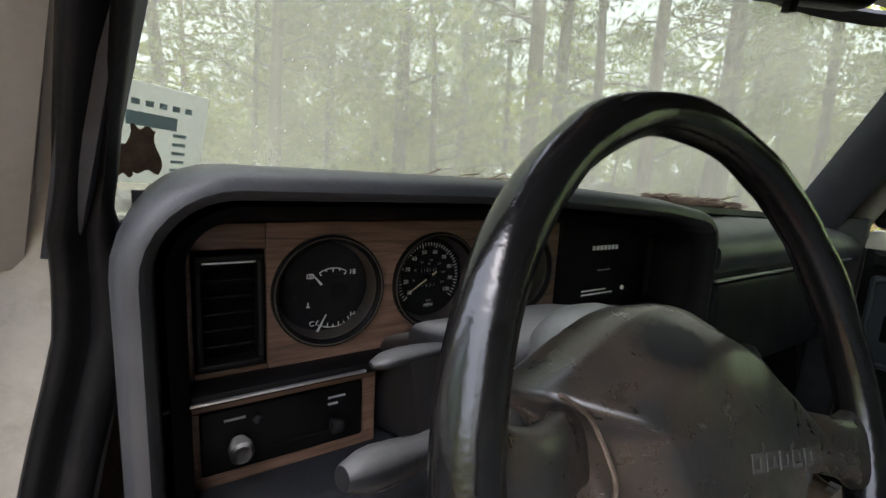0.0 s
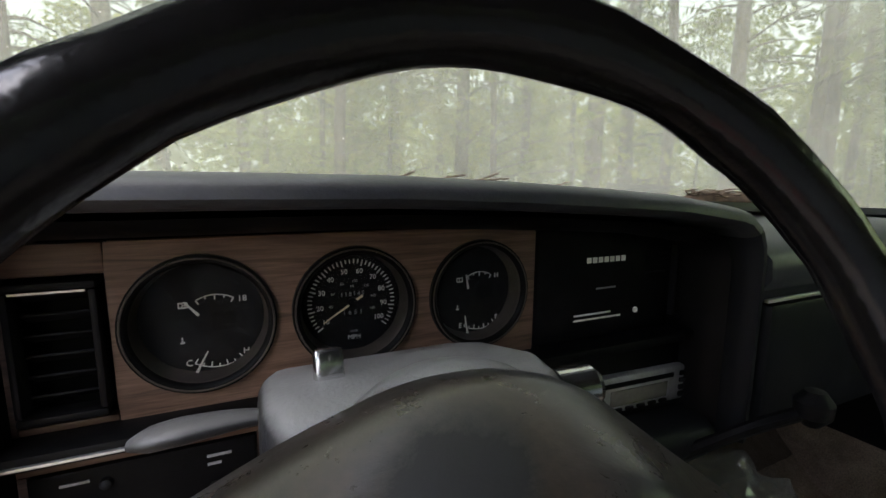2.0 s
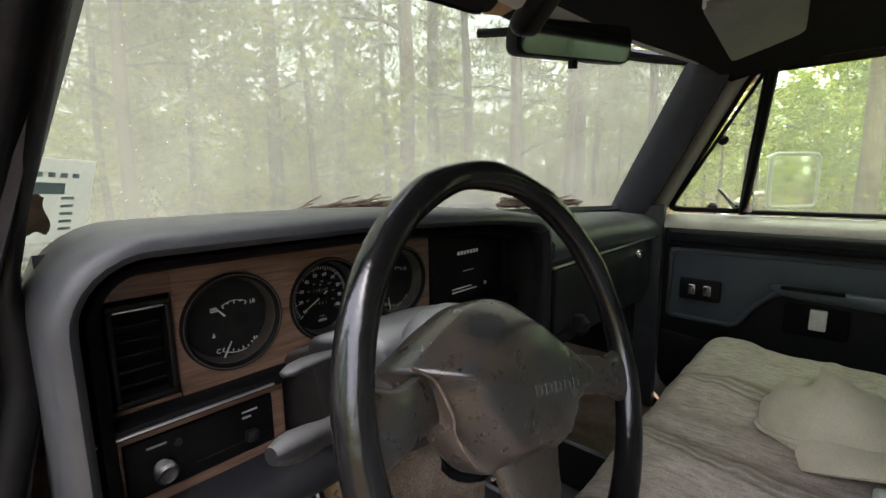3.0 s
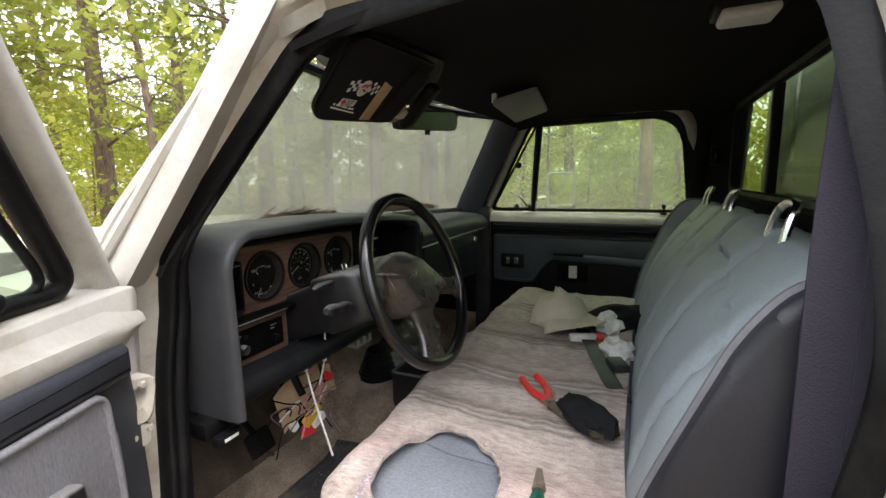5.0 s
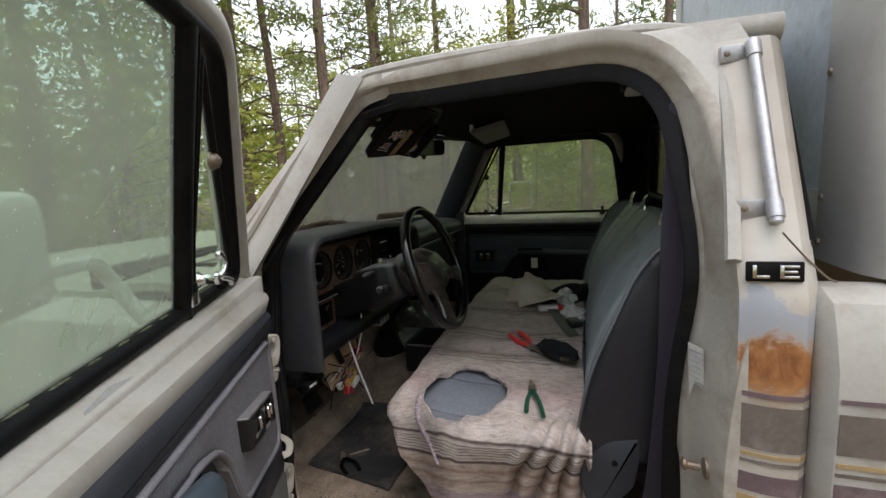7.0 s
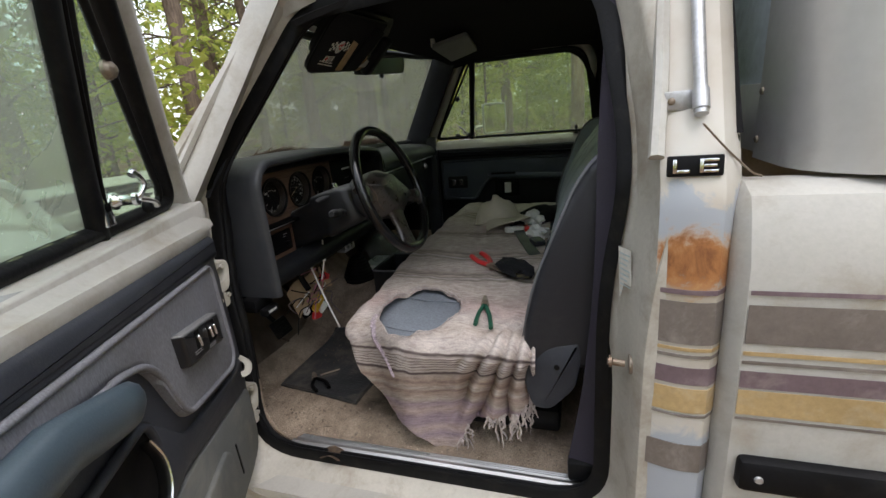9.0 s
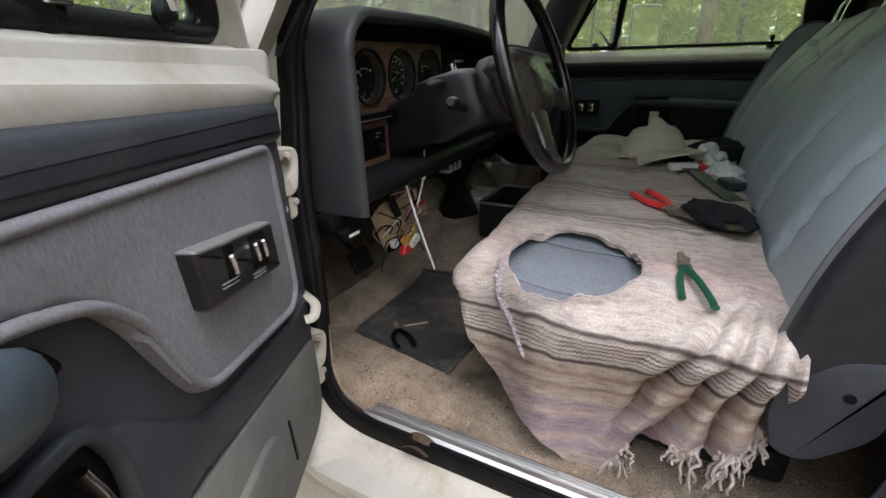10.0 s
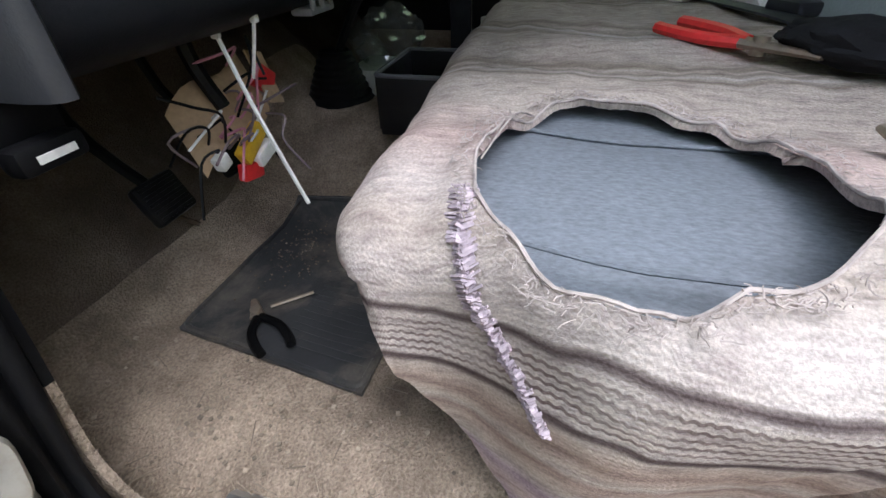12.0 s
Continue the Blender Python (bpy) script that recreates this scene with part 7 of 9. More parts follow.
        sec = [(-0.002, lo * 0.9), (out * 0.5, lo), (out * 0.86, lo * 0.72), (out * 0.98, lo * 0.25), (out, hi * 0.2), (out * 0.92, hi * 0.72), (out * 0.72, hi), (out * 0.52, hi * 0.85), (out * 0.42, hi * 0.2), (-0.002, hi * 0.1)]
        rings.append([P(s, w, zc + z) for w, z in sec])
    part("armrest", loft(rings), M_ARM, d, "blue-grey vinyl armrest", 60)
    raised([(0.424, 1.235), (0.440, 1.262), (0.50, 1.284), (L - 0.12, 1.312), (L - 0.12, 1.270), (0.47, 1.232)], -0.002, 0.012, 0.003, M_CLUSTERBLACK, "pull_recess", "dark grab recess", 0.012)
    bowl = [(0.424, 1.075), (0.418, 1.155), (0.432, 1.195), (0.66, 1.195), (0.66, 1.085), (0.60, 1.060)]
    rim = [P(s, -0.012, z) for s, z in round_poly(bowl, 0.022, 5)]
    part("bowl_rim", tube(rim, 0.008, 8, True, 0.8), M_DOORPAD, d, "moulded edge of the handle bowl", 60)
    raised(bowl, -0.006, 0.004, 0.001, M_CLUSTERBLACK, "handle_bowl", "dark handle bowl", 0.022)
    hd = smooth_path([P(0.452, -0.018, 1.178), P(0.454, -0.030, 1.150), P(0.466, -0.034, 1.115), P(0.488, -0.030, 1.082)], 6)
    part("inside_handle", tube(hd, 0.014, 10, flat=0.35), M_CHROME, d, "chrome inside door handle", 60)
    # door mirror outside the glass on its tubular arm
    mc = (0.395, 0.20, 1.545)
    mm = m @ Matrix.Translation(mc) @ Matrix.Rotation(radians(-8), 4, "Z")
    mir = part("mirror_head", moved(rbox(-0.088, 0.088, -0.022, 0.022, -0.078, 0.078, 0.024, 3), mm), M_WHITE, d, "large outside mirror head")
    part("mirror_face", moved(rbox(-0.080, 0.080, 0.0225, 0.0235, -0.070, 0.070, 0), mm), M_MIRROR, mir)
    arm_path = smooth_path([P(0.150, 0.112, 1.340), P(0.168, 0.16, 1.400), P(0.180, 0.195, 1.470), P(0.21, 0.20, 1.505), P(0.27, 0.20, 1.512), P(0.34, 0.205, 1.515)], 6)
    part("mirror_arm", tube(arm_path, 0.013, 8), M_WHITE, mir, "tubular mirror arm")
    return d


SWING = radians(62.5)
dd = Vector((-math.sin(SWING), -math.cos(SWING), 0))
dw = Vector((-math.cos(SWING), math.sin(SWING), 0))
driver_door(Matrix(((dd.x, dw.x, 0, -0.777), (dd.y, dw.y, 0, -0.070), (0, 0, 1, 0), (0, 0, 0, 1))))
PASS_M = Matrix(((0, 1, 0, 0.800), (-1, 0, 0, -0.085), (0, 0, 1, 0), (0, 0, 0, 1)))
passenger_door(PASS_M, "passenger_door", "closed white passenger door with blue-grey trim")


# ---------------------------------------------------------------- fittings of the cab
def floor_z(x, y):
    return floor_fn((x + 0.735) / 1.55, (y + 1.02) / 1.19)[2]


# rear-view mirror
mir = thing("rear_view_mirror", (0.04, -0.12, 1.74), "black framed rear-view mirror on the windscreen", "mirror")
mm = face_m((0.038, -0.172, 1.735), (0.236, -0.085, 0.014), (0.0, -0.17, 1))
out = round_poly([(-0.122, -0.026), (0.122, -0.030), (0.118, 0.030), (-0.118, 0.026)], [0.02, 0.025, 0.02, 0.02], 5)
part("housing", moved(slab(out, 0.026, Matrix.Translation((0, 0, -0.022)), 0.006), mm), M_BLACK, mir)
part("glass", moved(slab([(x * 0.94, y * 0.88) for x, y in out], 0.001, Matrix.Translation((0, 0, 0.0042))), mm), M_MIRROR, mir, "mirror glass")
part("stem", tube(smooth_path([mm @ Vector((0, 0.0, -0.02)), mm @ Vector((0, 0.02, -0.05)), (0.03, ws_y(0.03, 1.78) - 0.01, 1.785)], 5), 0.008, 8), M_BLACK, mir)
part("day_night_tab", moved(rbox(-0.006, 0.006, -0.040, -0.026, -0.012, 0.0, 0.002), mm), M_BLACK, mir)

# driver's sun visor with an organiser strapped on
vis = thing("sun_visor", (-0.35, -0.3, 1.8), "dark driver's sun visor folded down with a black organiser", "sun visor")
vm = face_m((-0.375, -0.262, 1.757), (0.262, 0.008, 0.02), (-0.02, -0.115, 0.098))
part("board", moved(slab(round_poly([(-0.12, -0.055), (0.235, -0.050), (0.27, 0.02), (0.22, 0.085), (-0.16, 0.085)], 0.025, 5), 0.016, Matrix.Translation((0, 0, -0.022)), 0.005), vm), M_DASH, vis, "grey vinyl visor board")
org = part("organiser", moved(slab(round_poly([(-0.135, -0.094), (0.135, -0.092), (0.150, 0.075), (-0.165, 0.080)], [0.045, 0.012, 0.012, 0.045], 6), 0.014, Matrix.Translation((0, 0, -0.004)), 0.004), vm), M_BLACKCLOTH, vis, "black cloth organiser with printed patches")
F = vm @ Matrix.Translation((0, 0, 0.0102))
edge = [F @ Vector((x * 1.0, y * 1.0, -0.004)) for x, y in round_poly([(-0.135, -0.094), (0.135, -0.092), (0.150, 0.075), (-0.165, 0.080)], [0.045, 0.012, 0.012, 0.045], 6)]
part("binding", tube(edge, 0.0035, 6, True), M_CLUSTERBLACK, org)
part("pocket_strip", moved(slab([(0.004, 0.012), (0.014, -0.086), (0.046, -0.084), (0.038, 0.004)], 0.003), F), M_CARD, org, "tan strap")
part("pocket", moved(slab(round_poly([(0.056, -0.088), (0.138, -0.086), (0.150, 0.05), (0.075, 0.062)], 0.01, 3), 0.006, None, 0.002), F), M_BLACKCLOTH, org)
for i in range(4):
    for j in range(3):
        for cx, tilt in ((-0.078, 0.25), (-0.012, -0.35)):
            if (i + j) % 2 == 0:
                part("check_patch", moved(rbox(-0.004, 0.004, -0.004, 0.004, 0, 0.0006, 0), F @ Matrix.Translation((cx, -0.010, 0)) @ Matrix.Rotation(tilt, 4, "Z") @ Matrix.Translation((-0.012 + i * 0.0082, -0.008 + j * 0.0082, 0))), M_WHITE, org)
part("emblem", moved(slab([(-0.046 + 0.017 * math.cos(k * 0.3927), -0.012 + 0.019 * math.sin(k * 0.3927)) for k in range(16)], 0.0009), F), M_WHITE, org, "round white emblem")
for cx, cy, q in ((-0.052, -0.006, 0.5), (-0.043, -0.016, -0.3), (-0.040, -0.004, 0.9)):
    part("emblem_mark", moved(slab(round_poly([(-0.007, -0.0022), (0.006, -0.003), (0.007, 0.002), (-0.006, 0.0026)], 0.001, 2), 0.0007), F @ Matrix.Translation((cx, cy, 0.0009)) @ Matrix.Rotation(q, 4, "Z")), M_RED, org)
LM = F @ Matrix.Translation((-0.064, -0.048, 0)) @ Matrix.Rotation(-0.03, 4, "Z")
lab = part("patch_label", moved(rbox(-0.024, 0.024, -0.0075, 0.0075, 0, 0.0008, 0), LM), M_PAPER, org, "white label with a red cross")
L2 = LM @ Matrix.Translation((0, 0, 0.0008))
part("red_cross", joined(quad_bar(-0.021, -0.008, -0.002, 0.002, L2), quad_bar(-0.0165, -0.0125, -0.006, 0.006, L2)), M_RED, lab)
for k in range(3):
    part("print_bar", quad_bar(-0.004, 0.018 - 0.003 * k, 0.0035 - 0.0042 * k, 0.005 - 0.0042 * k, L2), M_GREYPRINT, lab)
for y, x0, wd, n, h in ((-0.0595, -0.101, 0.0038, 15, 0.0021), (-0.0675, -0.103, 0.0028, 22, 0.0015)):
    for k in range(n):
        if k in (1, 5, 10) and n == 15:
            continue
        xa = x0 + k * (wd + 0.0009)
        part("print_bar", quad_bar(xa, xa + wd, y - 0.11 * (xa + 0.064) - h, y - 0.11 * (xa + 0.064) + h, F), M_WHITE, org)
for pts, dz, mt in (([(0.112, -0.034), (0.128, -0.088), (0.160, -0.084), (0.188, -0.058), (0.166, -0.050), (0.140, -0.026)], 0.004, M_CARD), ([(0.134, -0.070), (0.172, -0.072), (0.196, -0.056), (0.160, -0.044)], 0.0065, M_PAPER)):
    part("paper", moved(slab(pts, 0.001), F @ Matrix.Translation((0, 0, dz))), mt, vis, "scrap of folded paper")
CM = F @ Matrix.Translation((0.196, -0.020, 0.010)) @ Matrix.Rotation(0.12, 4, "Z")
part("spectacle_case", moved(rbox(-0.022, 0.022, -0.075, 0.060, -0.014, 0.014, 0.013, 4), CM), M_BLACK, vis, "black spectacle case", 60)
# passenger's visor, hanging a little from the headliner
pv = thing("sun_visor", (0.36, -0.4, 1.83), "pale grey passenger sun visor drooping from the headliner", "sun visor")
bm = slab(round_poly([(-0.13, -0.07), (0.20, -0.075), (0.17, 0.055), (-0.125, 0.075)], 0.02, 4), 0.014, None, 0.004)
part("board", moved(bm, face_m((0.36, -0.36, 1.815), (0.99, 0.02, -0.06), (0.0, -0.97, 0.22))), mat("pale_visor_vinyl", (0.20, 0.20, 0.19), 0.7, var=0.12), pv, "", 50)
for x in (0.24, 0.52):
    part("clip", moved(rbox(x - 0.008, x + 0.008, -0.31, -0.295, 1.80, 1.83, 0.003), Matrix.Identity(4)), M_WHITE, pv)
# dome lamp at the rear of the headliner
dome = thing("dome_lamp", (-0.26, -0.88, 1.83), "small white dome lamp on the dark headliner", "ceiling lamp")
part("base", rbox(-0.305, -0.215, -0.93, -0.83, 1.820, 1.840, 0.006), M_BLACK, dome)
part("lens", rbox(-0.296, -0.224, -0.92, -0.84, 1.806, 1.824, 0.010, 3), M_WHITE, dome)
# speaker grille and hook on the passenger corner
hook = thing("coat_hook", (0.70, -0.96, 1.62), "black coat hook on the cab corner trim", "coat hook")
part("plate", rbox(0.70, 0.712, -0.985, -0.955, 1.60, 1.66, 0.004), M_BLACK, hook)
part("peg", tube([(0.70, -0.97, 1.62), (0.67, -0.97, 1.625), (0.66, -0.97, 1.645)], 0.006, 8), M_BLACK, hook)
for s in (-1, 1):
    solo("corner_trim", sheet(lambda u, v, s=s: (s * (0.735 - 0.055 * u + (0.02 if v < 0.5 else 0.02 - 0.20 * (v - 0.5))) + (0.075 + 0.05 * (1 - u) * max(0, min(1, (v - 0.55) / 0.15)) if s > 0 else 0), -0.915 - 0.115 * u + (0.014 * (1 - u) if s > 0 and v > 0.55 else 0), 0.80 + 1.0 * v), 8, 16, 0.01 * -s), M_HEAD, "dark trim panel in the rear cab corner", "trim", "corner trims", "structure")

welt = [(in_x(z, 1) + 0.012, -0.936, z) for z in (1.20, 1.34, 1.46, 1.56, 1.64, 1.70)] + [(in_x(1.74, 1) + 0.010, -0.930, 1.760), (in_x(1.78, 1) - 0.004, -0.905, 1.810), (0.722, -0.82, 1.838), (0.716, -0.62, 1.842)]
solo("trim", tube(smooth_path(welt, 4), 0.034, 12, flat=0.9), M_HEAD, "dark padded welt behind the passenger door", "trim", kind="structure")

# paper sticker in the lower corner of the windscreen
st = thing("inspection_sticker", (-0.572, 0.03, 1.51), "torn white paper sticker with brown patches on the glass", "sticker")


def on_glass(x, z, d=0.006):
    return Vector((x, ws_y(x, z) - d, z))


SX, SZ = -0.624, 1.466


def on_sticker(a, b, d=0.0072):
    """Place by width and height on the slightly askew paper."""
    return on_glass(SX + 1.12 * a + 0.12 * b, SZ + 1.1 * b - 0.06 * a, d)


part("paper", sheet(lambda u, v: on_sticker(0.066 * u, 0.078 * v, 0.006), 8, 8, -0.0008), M_PAPER, st)
random.seed(12)
M_BACKING = mat("brown_sticker_backing", (0.17, 0.105, 0.07), 0.9, var=0.4, scale=60, bump=0)
for a0, a1, b0, b1, ph in ((0.006, 0.036, 0.010, 0.046, 0.4), (0.001, 0.016, 0.006, 0.030, 2.0)):
    part("torn_patch", sheet(lambda u, v: on_sticker(a0 + (a1 - a0) * (0.5 + (u - 0.5) * (0.75 + 0.25 * math.sin(5 * v + ph))), b0 + (b1 - b0) * v + 0.002 * math.sin(11 * u + ph)), 10, 8, -0.0006), M_BACKING, st, "brown torn patch")
for k in range(6):
    part("print_bar", sheet(lambda u, v: on_sticker(0.004 + 0.009 * k + 0.005 * u, 0.062 + 0.004 * v), 1, 1, -0.0005), M_PALEPRINT, st)
part("code_band", sheet(lambda u, v: on_sticker(0.010 + 0.034 * u, 0.047 + 0.010 * v), 1, 1, -0.0004), M_PALEPRINT, st)
for k in range(5):
    part("print_bar", sheet(lambda u, v: on_sticker(0.042 + 0.010 * u, 0.012 + 0.0075 * k + 0.0025 * v), 1, 1, -0.0005), M_PALEPRINT, st)

# wipers and litter on the cowl
for x0, x1 in ((-0.05, 0.40), (-0.62, -0.18)):
    w = thing("windscreen_wiper", (x0, 0.2, 1.41), "black windscreen wiper parked on the cowl", "wiper", "wipers")
    part("arm", tube(smooth_path([(x0 - 0.10, 0.37, 1.415), (x0 + 0.05, 0.33, 1.435), ((x0 + x1) / 2, ws_y((x0 + x1) / 2, 1.44) + 0.022, 1.452)], 4), 0.006, 6), M_BLACK, w)
    part("blade", tube([(x0 + (x1 - x0) * k / 8, ws_y(x0 + (x1 - x0) * k / 8, 1.445) + 0.014, 1.447 + 0.012 * math.sin(k / 8 * 3.1)) for k in range(9)], 0.006, 6), M_RUBBER, w)
random.seed(9)
straw = []
for i in range(900):
    x = random.choice((random.gauss(-0.12, 0.09), random.gauss(0.33, 0.06))) if random.random() < 0.75 else random.uniform(-0.55, 0.62)
    y = ws_y(x, 1.43) + 0.03 + abs(random.gauss(0, 0.035))
    a, ln = random.gauss(0, 0.5), random.uniform(0.02, 0.10)
    z = 1.432 + abs(random.gauss(0, 0.012)) + 0.040 * math.exp(-((x + 0.12) / 0.10) ** 2) * random.random() + 0.036 * math.exp(-((x - 0.33) / 0.07) ** 2) * random.random()
    p = Vector((x, y, z))
    d = Vector((math.cos(a), math.sin(a) * 0.4, random.gauss(0, 0.14))) * ln
    straw.append(tube([p, p + d * 0.5 + Vector((0, 0, 0.004)), p + d], 0.0013, 3))
for i in range(1100):
    f = random.random()
    if i % 3:
        x, top = -0.33 + 0.40 * f, 0.012 + 0.030 * math.sin(min(1, f * 1.25) * math.pi * 0.85)
    else:
        x, top = 0.38 + 0.26 * f, 0.026 * (1 - 0.8 * f) + 0.006
    z = 1.438 + top * random.random() ** 0.6
    p = Vector((x, ws_y(x, z) - 0.014 - abs(random.gauss(0, 0.012)), z))
    a, ln = random.gauss(0, 0.4), random.uniform(0.02, 0.08)
    d = Vector((math.cos(a), math.sin(a) * 0.12, random.gauss(-0.02, 0.12))) * ln
    d.y = min(d.y, (ws_y(p.x + d.x, p.z + d.z) - 0.006) - p.y)
    straw.append(tube([p, p + d * 0.5 + Vector((0, 0, 0.003)), p + d], 0.0015, 3))
for xs, xe, hgt in ((-0.34, 0.08, 0.026), (0.37, 0.62, 0.014)):
    ring = []
    for k in range(25):
        f = k / 24
        x, r = xs + (xe - xs) * f, 0.004 + hgt * 0.5 * math.sin(math.pi * min(1, f * 1.05 + 0.02)) ** 0.6 * (0.75 + 0.5 * noise.noise((k * 0.7, hgt, 3)))
        c = Vector((x, ws_y(x, 1.46) - 0.030, 1.448))
        ring.append([c + Vector((0, 0.9 * r * math.cos(b), r * (1.7 if math.sin(b) > 0 else 0.6) * math.sin(b) * (1 + 0.3 * noise.noise((k * 0.9, b * 2, 1))))) for b in (2 * math.pi * j / 10 for j in range(10))])
    straw.append(loft(ring))
solo("needle_litter", joined(*straw), M_DEBRIS, "dry pine needles heaped below the windscreen", "pine needles", kind="stuff")

# pedals
for x, y, z, w in ((-0.410, 0.105, 0.925, 0.036), (-0.250, 0.105, 0.925, 0.045)):
    pd = thing("pedal", (x, y, z - 0.05), "worn black rubber foot pedal on its arm", "pedal", "foot pedals")
    pm = face_m((x, y, z), (1, 0, 0), (0, 0.45, 0.9))
    part("pad", moved(rbox(-w, w, -0.030, 0.030, -0.008, 0.008, 0.006), pm), M_RUBBER, pd)
    for k in range(5):
        part("rib", moved(rbox(-w + 0.006, w - 0.006, -0.024 + k * 0.011, -0.019 + k * 0.011, 0.007, 0.0105, 0.001), pm), M_RUBBER, pd)
    part("arm", tube(smooth_path([(x, y + 0.008, z + 0.01), (x, y + 0.10, z + 0.10), (x + 0.01, y + 0.15, z + 0.26)], 4), 0.010, 6, flat=0.6), M_BLACK, pd)
# hood release and brake release under the dash
rel = thing("release_lever", (-0.60, -0.02, 1.10), "black release lever with white lettering bars under the dash", "lever")
part("bracket", rbox(-0.645, -0.575, -0.030, 0.02, 1.095, 1.130, 0.005), M_BLACK, rel)
part("pull", rbox(-0.635, -0.580, -0.050, -0.028, 1.080, 1.102, 0.006), M_BLACK, rel)
part("print_bar", rbox(-0.622, -0.592, -0.0512, -0.0498, 1.088, 1.094, 0), M_WHITE, rel)
cl = thing("fuse_clip", (-0.15, -0.06, 1.13), "small metal bracket under the dashboard", "bracket")
part("bracket", rbox(-0.215, -0.140, -0.062, -0.03, 1.122, 1.132, 0.003), M_ZINC, cl)
for k in range(3):
    part("prong", rbox(-0.210 + k * 0.027, -0.200 + k * 0.027, -0.064, -0.058, 1.128, 1.146, 0.002), M_ZINC, cl)

# loose wiring that hangs below the column
wb = thing("wiring_bundle", (-0.33, 0.03, 0.93), "bundle of loose wires with taped connectors hanging down", "wiring")
random.seed(12)
card = sheet(lambda u, v: (-0.395 + 0.13 * u + 0.02 * v, 0.035 - 0.03 * u + 0.05 * v, 0.955 + 0.075 * v + 0.055 * u + 0.012 * math.sin(6 * u)), 8, 5, 0.003)
part("card_wrap", card, M_CARD, wb, "torn brown card wrap")
part("card_flap", sheet(lambda u, v: (-0.275 + 0.035 * u, -0.005 + 0.02 * v, 1.02 + 0.07 * v - 0.01 * u), 4, 4, 0.003), M_CARD, wb)
for i in range(22):
    a = Vector((-0.345 + random.gauss(0, 0.028), 0.020 + random.gauss(0, 0.015), 1.005 + random.gauss(0, 0.02)))
    b = a + Vector((random.gauss(0, 0.04), random.gauss(-0.01, 0.02), random.gauss(0.02, 0.035)))
    c = b + Vector((random.gauss(0, 0.03), random.gauss(0, 0.02), random.gauss(-0.03, 0.03)))
    part("wire", tube(smooth_path([a, (a + b) / 2 + Vector((0, -0.02, 0.015)), b, c], 4), 0.0018, 5), random.choice((M_PINK, M_PINK, M_RED, M_WHITE, M_BLACK, M_MAROON)), wb)
for cx, cy, cz, sx, sz, mt, rot in ((-0.335, 0.000, 0.983, 0.030, 0.012, M_YELLOW, 0.5), (-0.318, -0.004, 0.962, 0.022, 0.010, M_WHITE, 0.25), (-0.345, 0.004, 0.946, 0.020, 0.012, M_RED, -0.2), (-0.258, 0.010, 1.048, 0.020, 0.016, M_RED, -0.6), (-0.388, 0.010, 0.978, 0.010, 0.010, M_WHITE, 0.3)):
    part("connector", moved(rbox(-sx, sx, -0.008, 0.008, -sz, sz, 0.003), Matrix.Translation((cx, cy, cz)) @ Matrix.Rotation(-rot, 4, "Y")), mt, wb)
part("cable", tube(smooth_path([(-0.33, 0.03, 1.03), (-0.34, 0.05, 1.10), (-0.33, 0.06, 1.2)], 5), 0.010, 7), M_BLACK, wb)
for nm, pts, r in (("cable_tie", [(-0.368, 0.004, 1.212), (-0.372, -0.025, 1.13), (-0.377, -0.055, 1.04), (-0.384, -0.101, 0.926)], 0.0032), ("cable_tie", [(-0.330, -0.055, 1.205), (-0.331, -0.050, 1.14), (-0.333, -0.03, 1.07)], 0.0024)):
    t = thing(nm, pts[-1], "long white plastic cable tie dangling below the dash", "cable tie", "cable ties")
    part("strap", tube(smooth_path(pts, 5), r, 5, flat=0.6), M_WHITE, t)
    q = Vector(pts[1])
    part("head", rbox(q.x - 0.005, q.x + 0.005, q.y - 0.004, q.y + 0.004, q.z - 0.007, q.z + 0.007, 0.002), M_WHITE, t)

# gear lever boot, tray, bottle and bag on the hump
gl = thing("gear_lever", (0.02, 0.02, 0.93), "black floor gear lever in a ribbed rubber boot", "gear lever")
prof = []
for k in range(9):
    prof += [(0.075 - 0.005 * k, 0.012 * k), (0.069 - 0.005 * k, 0.012 * k + 0.006)]
part("boot", revolve(prof, Matrix.Translation((0.02, 0.03, 0.925)), 20), M_RUBBER, gl, "ribbed rubber boot")
part("lever", tube(smooth_path([(0.02, 0.03, 1.01), (0.04, -0.03, 1.12), (0.09, -0.10, 1.20), (0.14, -0.14, 1.235)], 5), 0.008, 8), M_BLACK, gl)
part("lever_knob", revolve([(0.008, -0.02), (0.018, -0.008), (0.019, 0.008), (0.010, 0.020), (0.002, 0.022)], Matrix.Translation((0.145, -0.143, 1.24)), 16), M_BLACK, gl)
tr = thing("tray", (0.02, -0.18, 0.93), "grey open plastic tray on the gearbox hump", "tray")
tz = floor_z(0.0, -0.18)
for a in ((-0.10, 0.10, -0.26, -0.10, tz - 0.01, tz + 0.006), (-0.10, 0.10, -0.263, -0.257, tz, tz + 0.095), (-0.10, 0.10, -0.103, -0.097, tz, tz + 0.095), (-0.103, -0.097, -0.26, -0.10, tz, tz + 0.095), (0.097, 0.103, -0.26, -0.10, tz, tz + 0.095)):
    part("wall", rbox(*a, 0.002), M_PADLIGHT, tr)
part("rim", tube([(x, y, tz + 0.096) for x, y in round_poly([(-0.102, -0.262), (0.102, -0.262), (0.102, -0.098), (-0.102, -0.098)], 0.01, 3)], 0.004, 6, True), M_PIPING, tr)
bt = thing("bottle", (0.165, -0.25, 0.92), "clear plastic drink bottle beside the seat", "bottle")
M_CLEAR = glass_mat("clear_plastic", 0.12, (0.9, 0.92, 0.92), 30.0, 0.3)
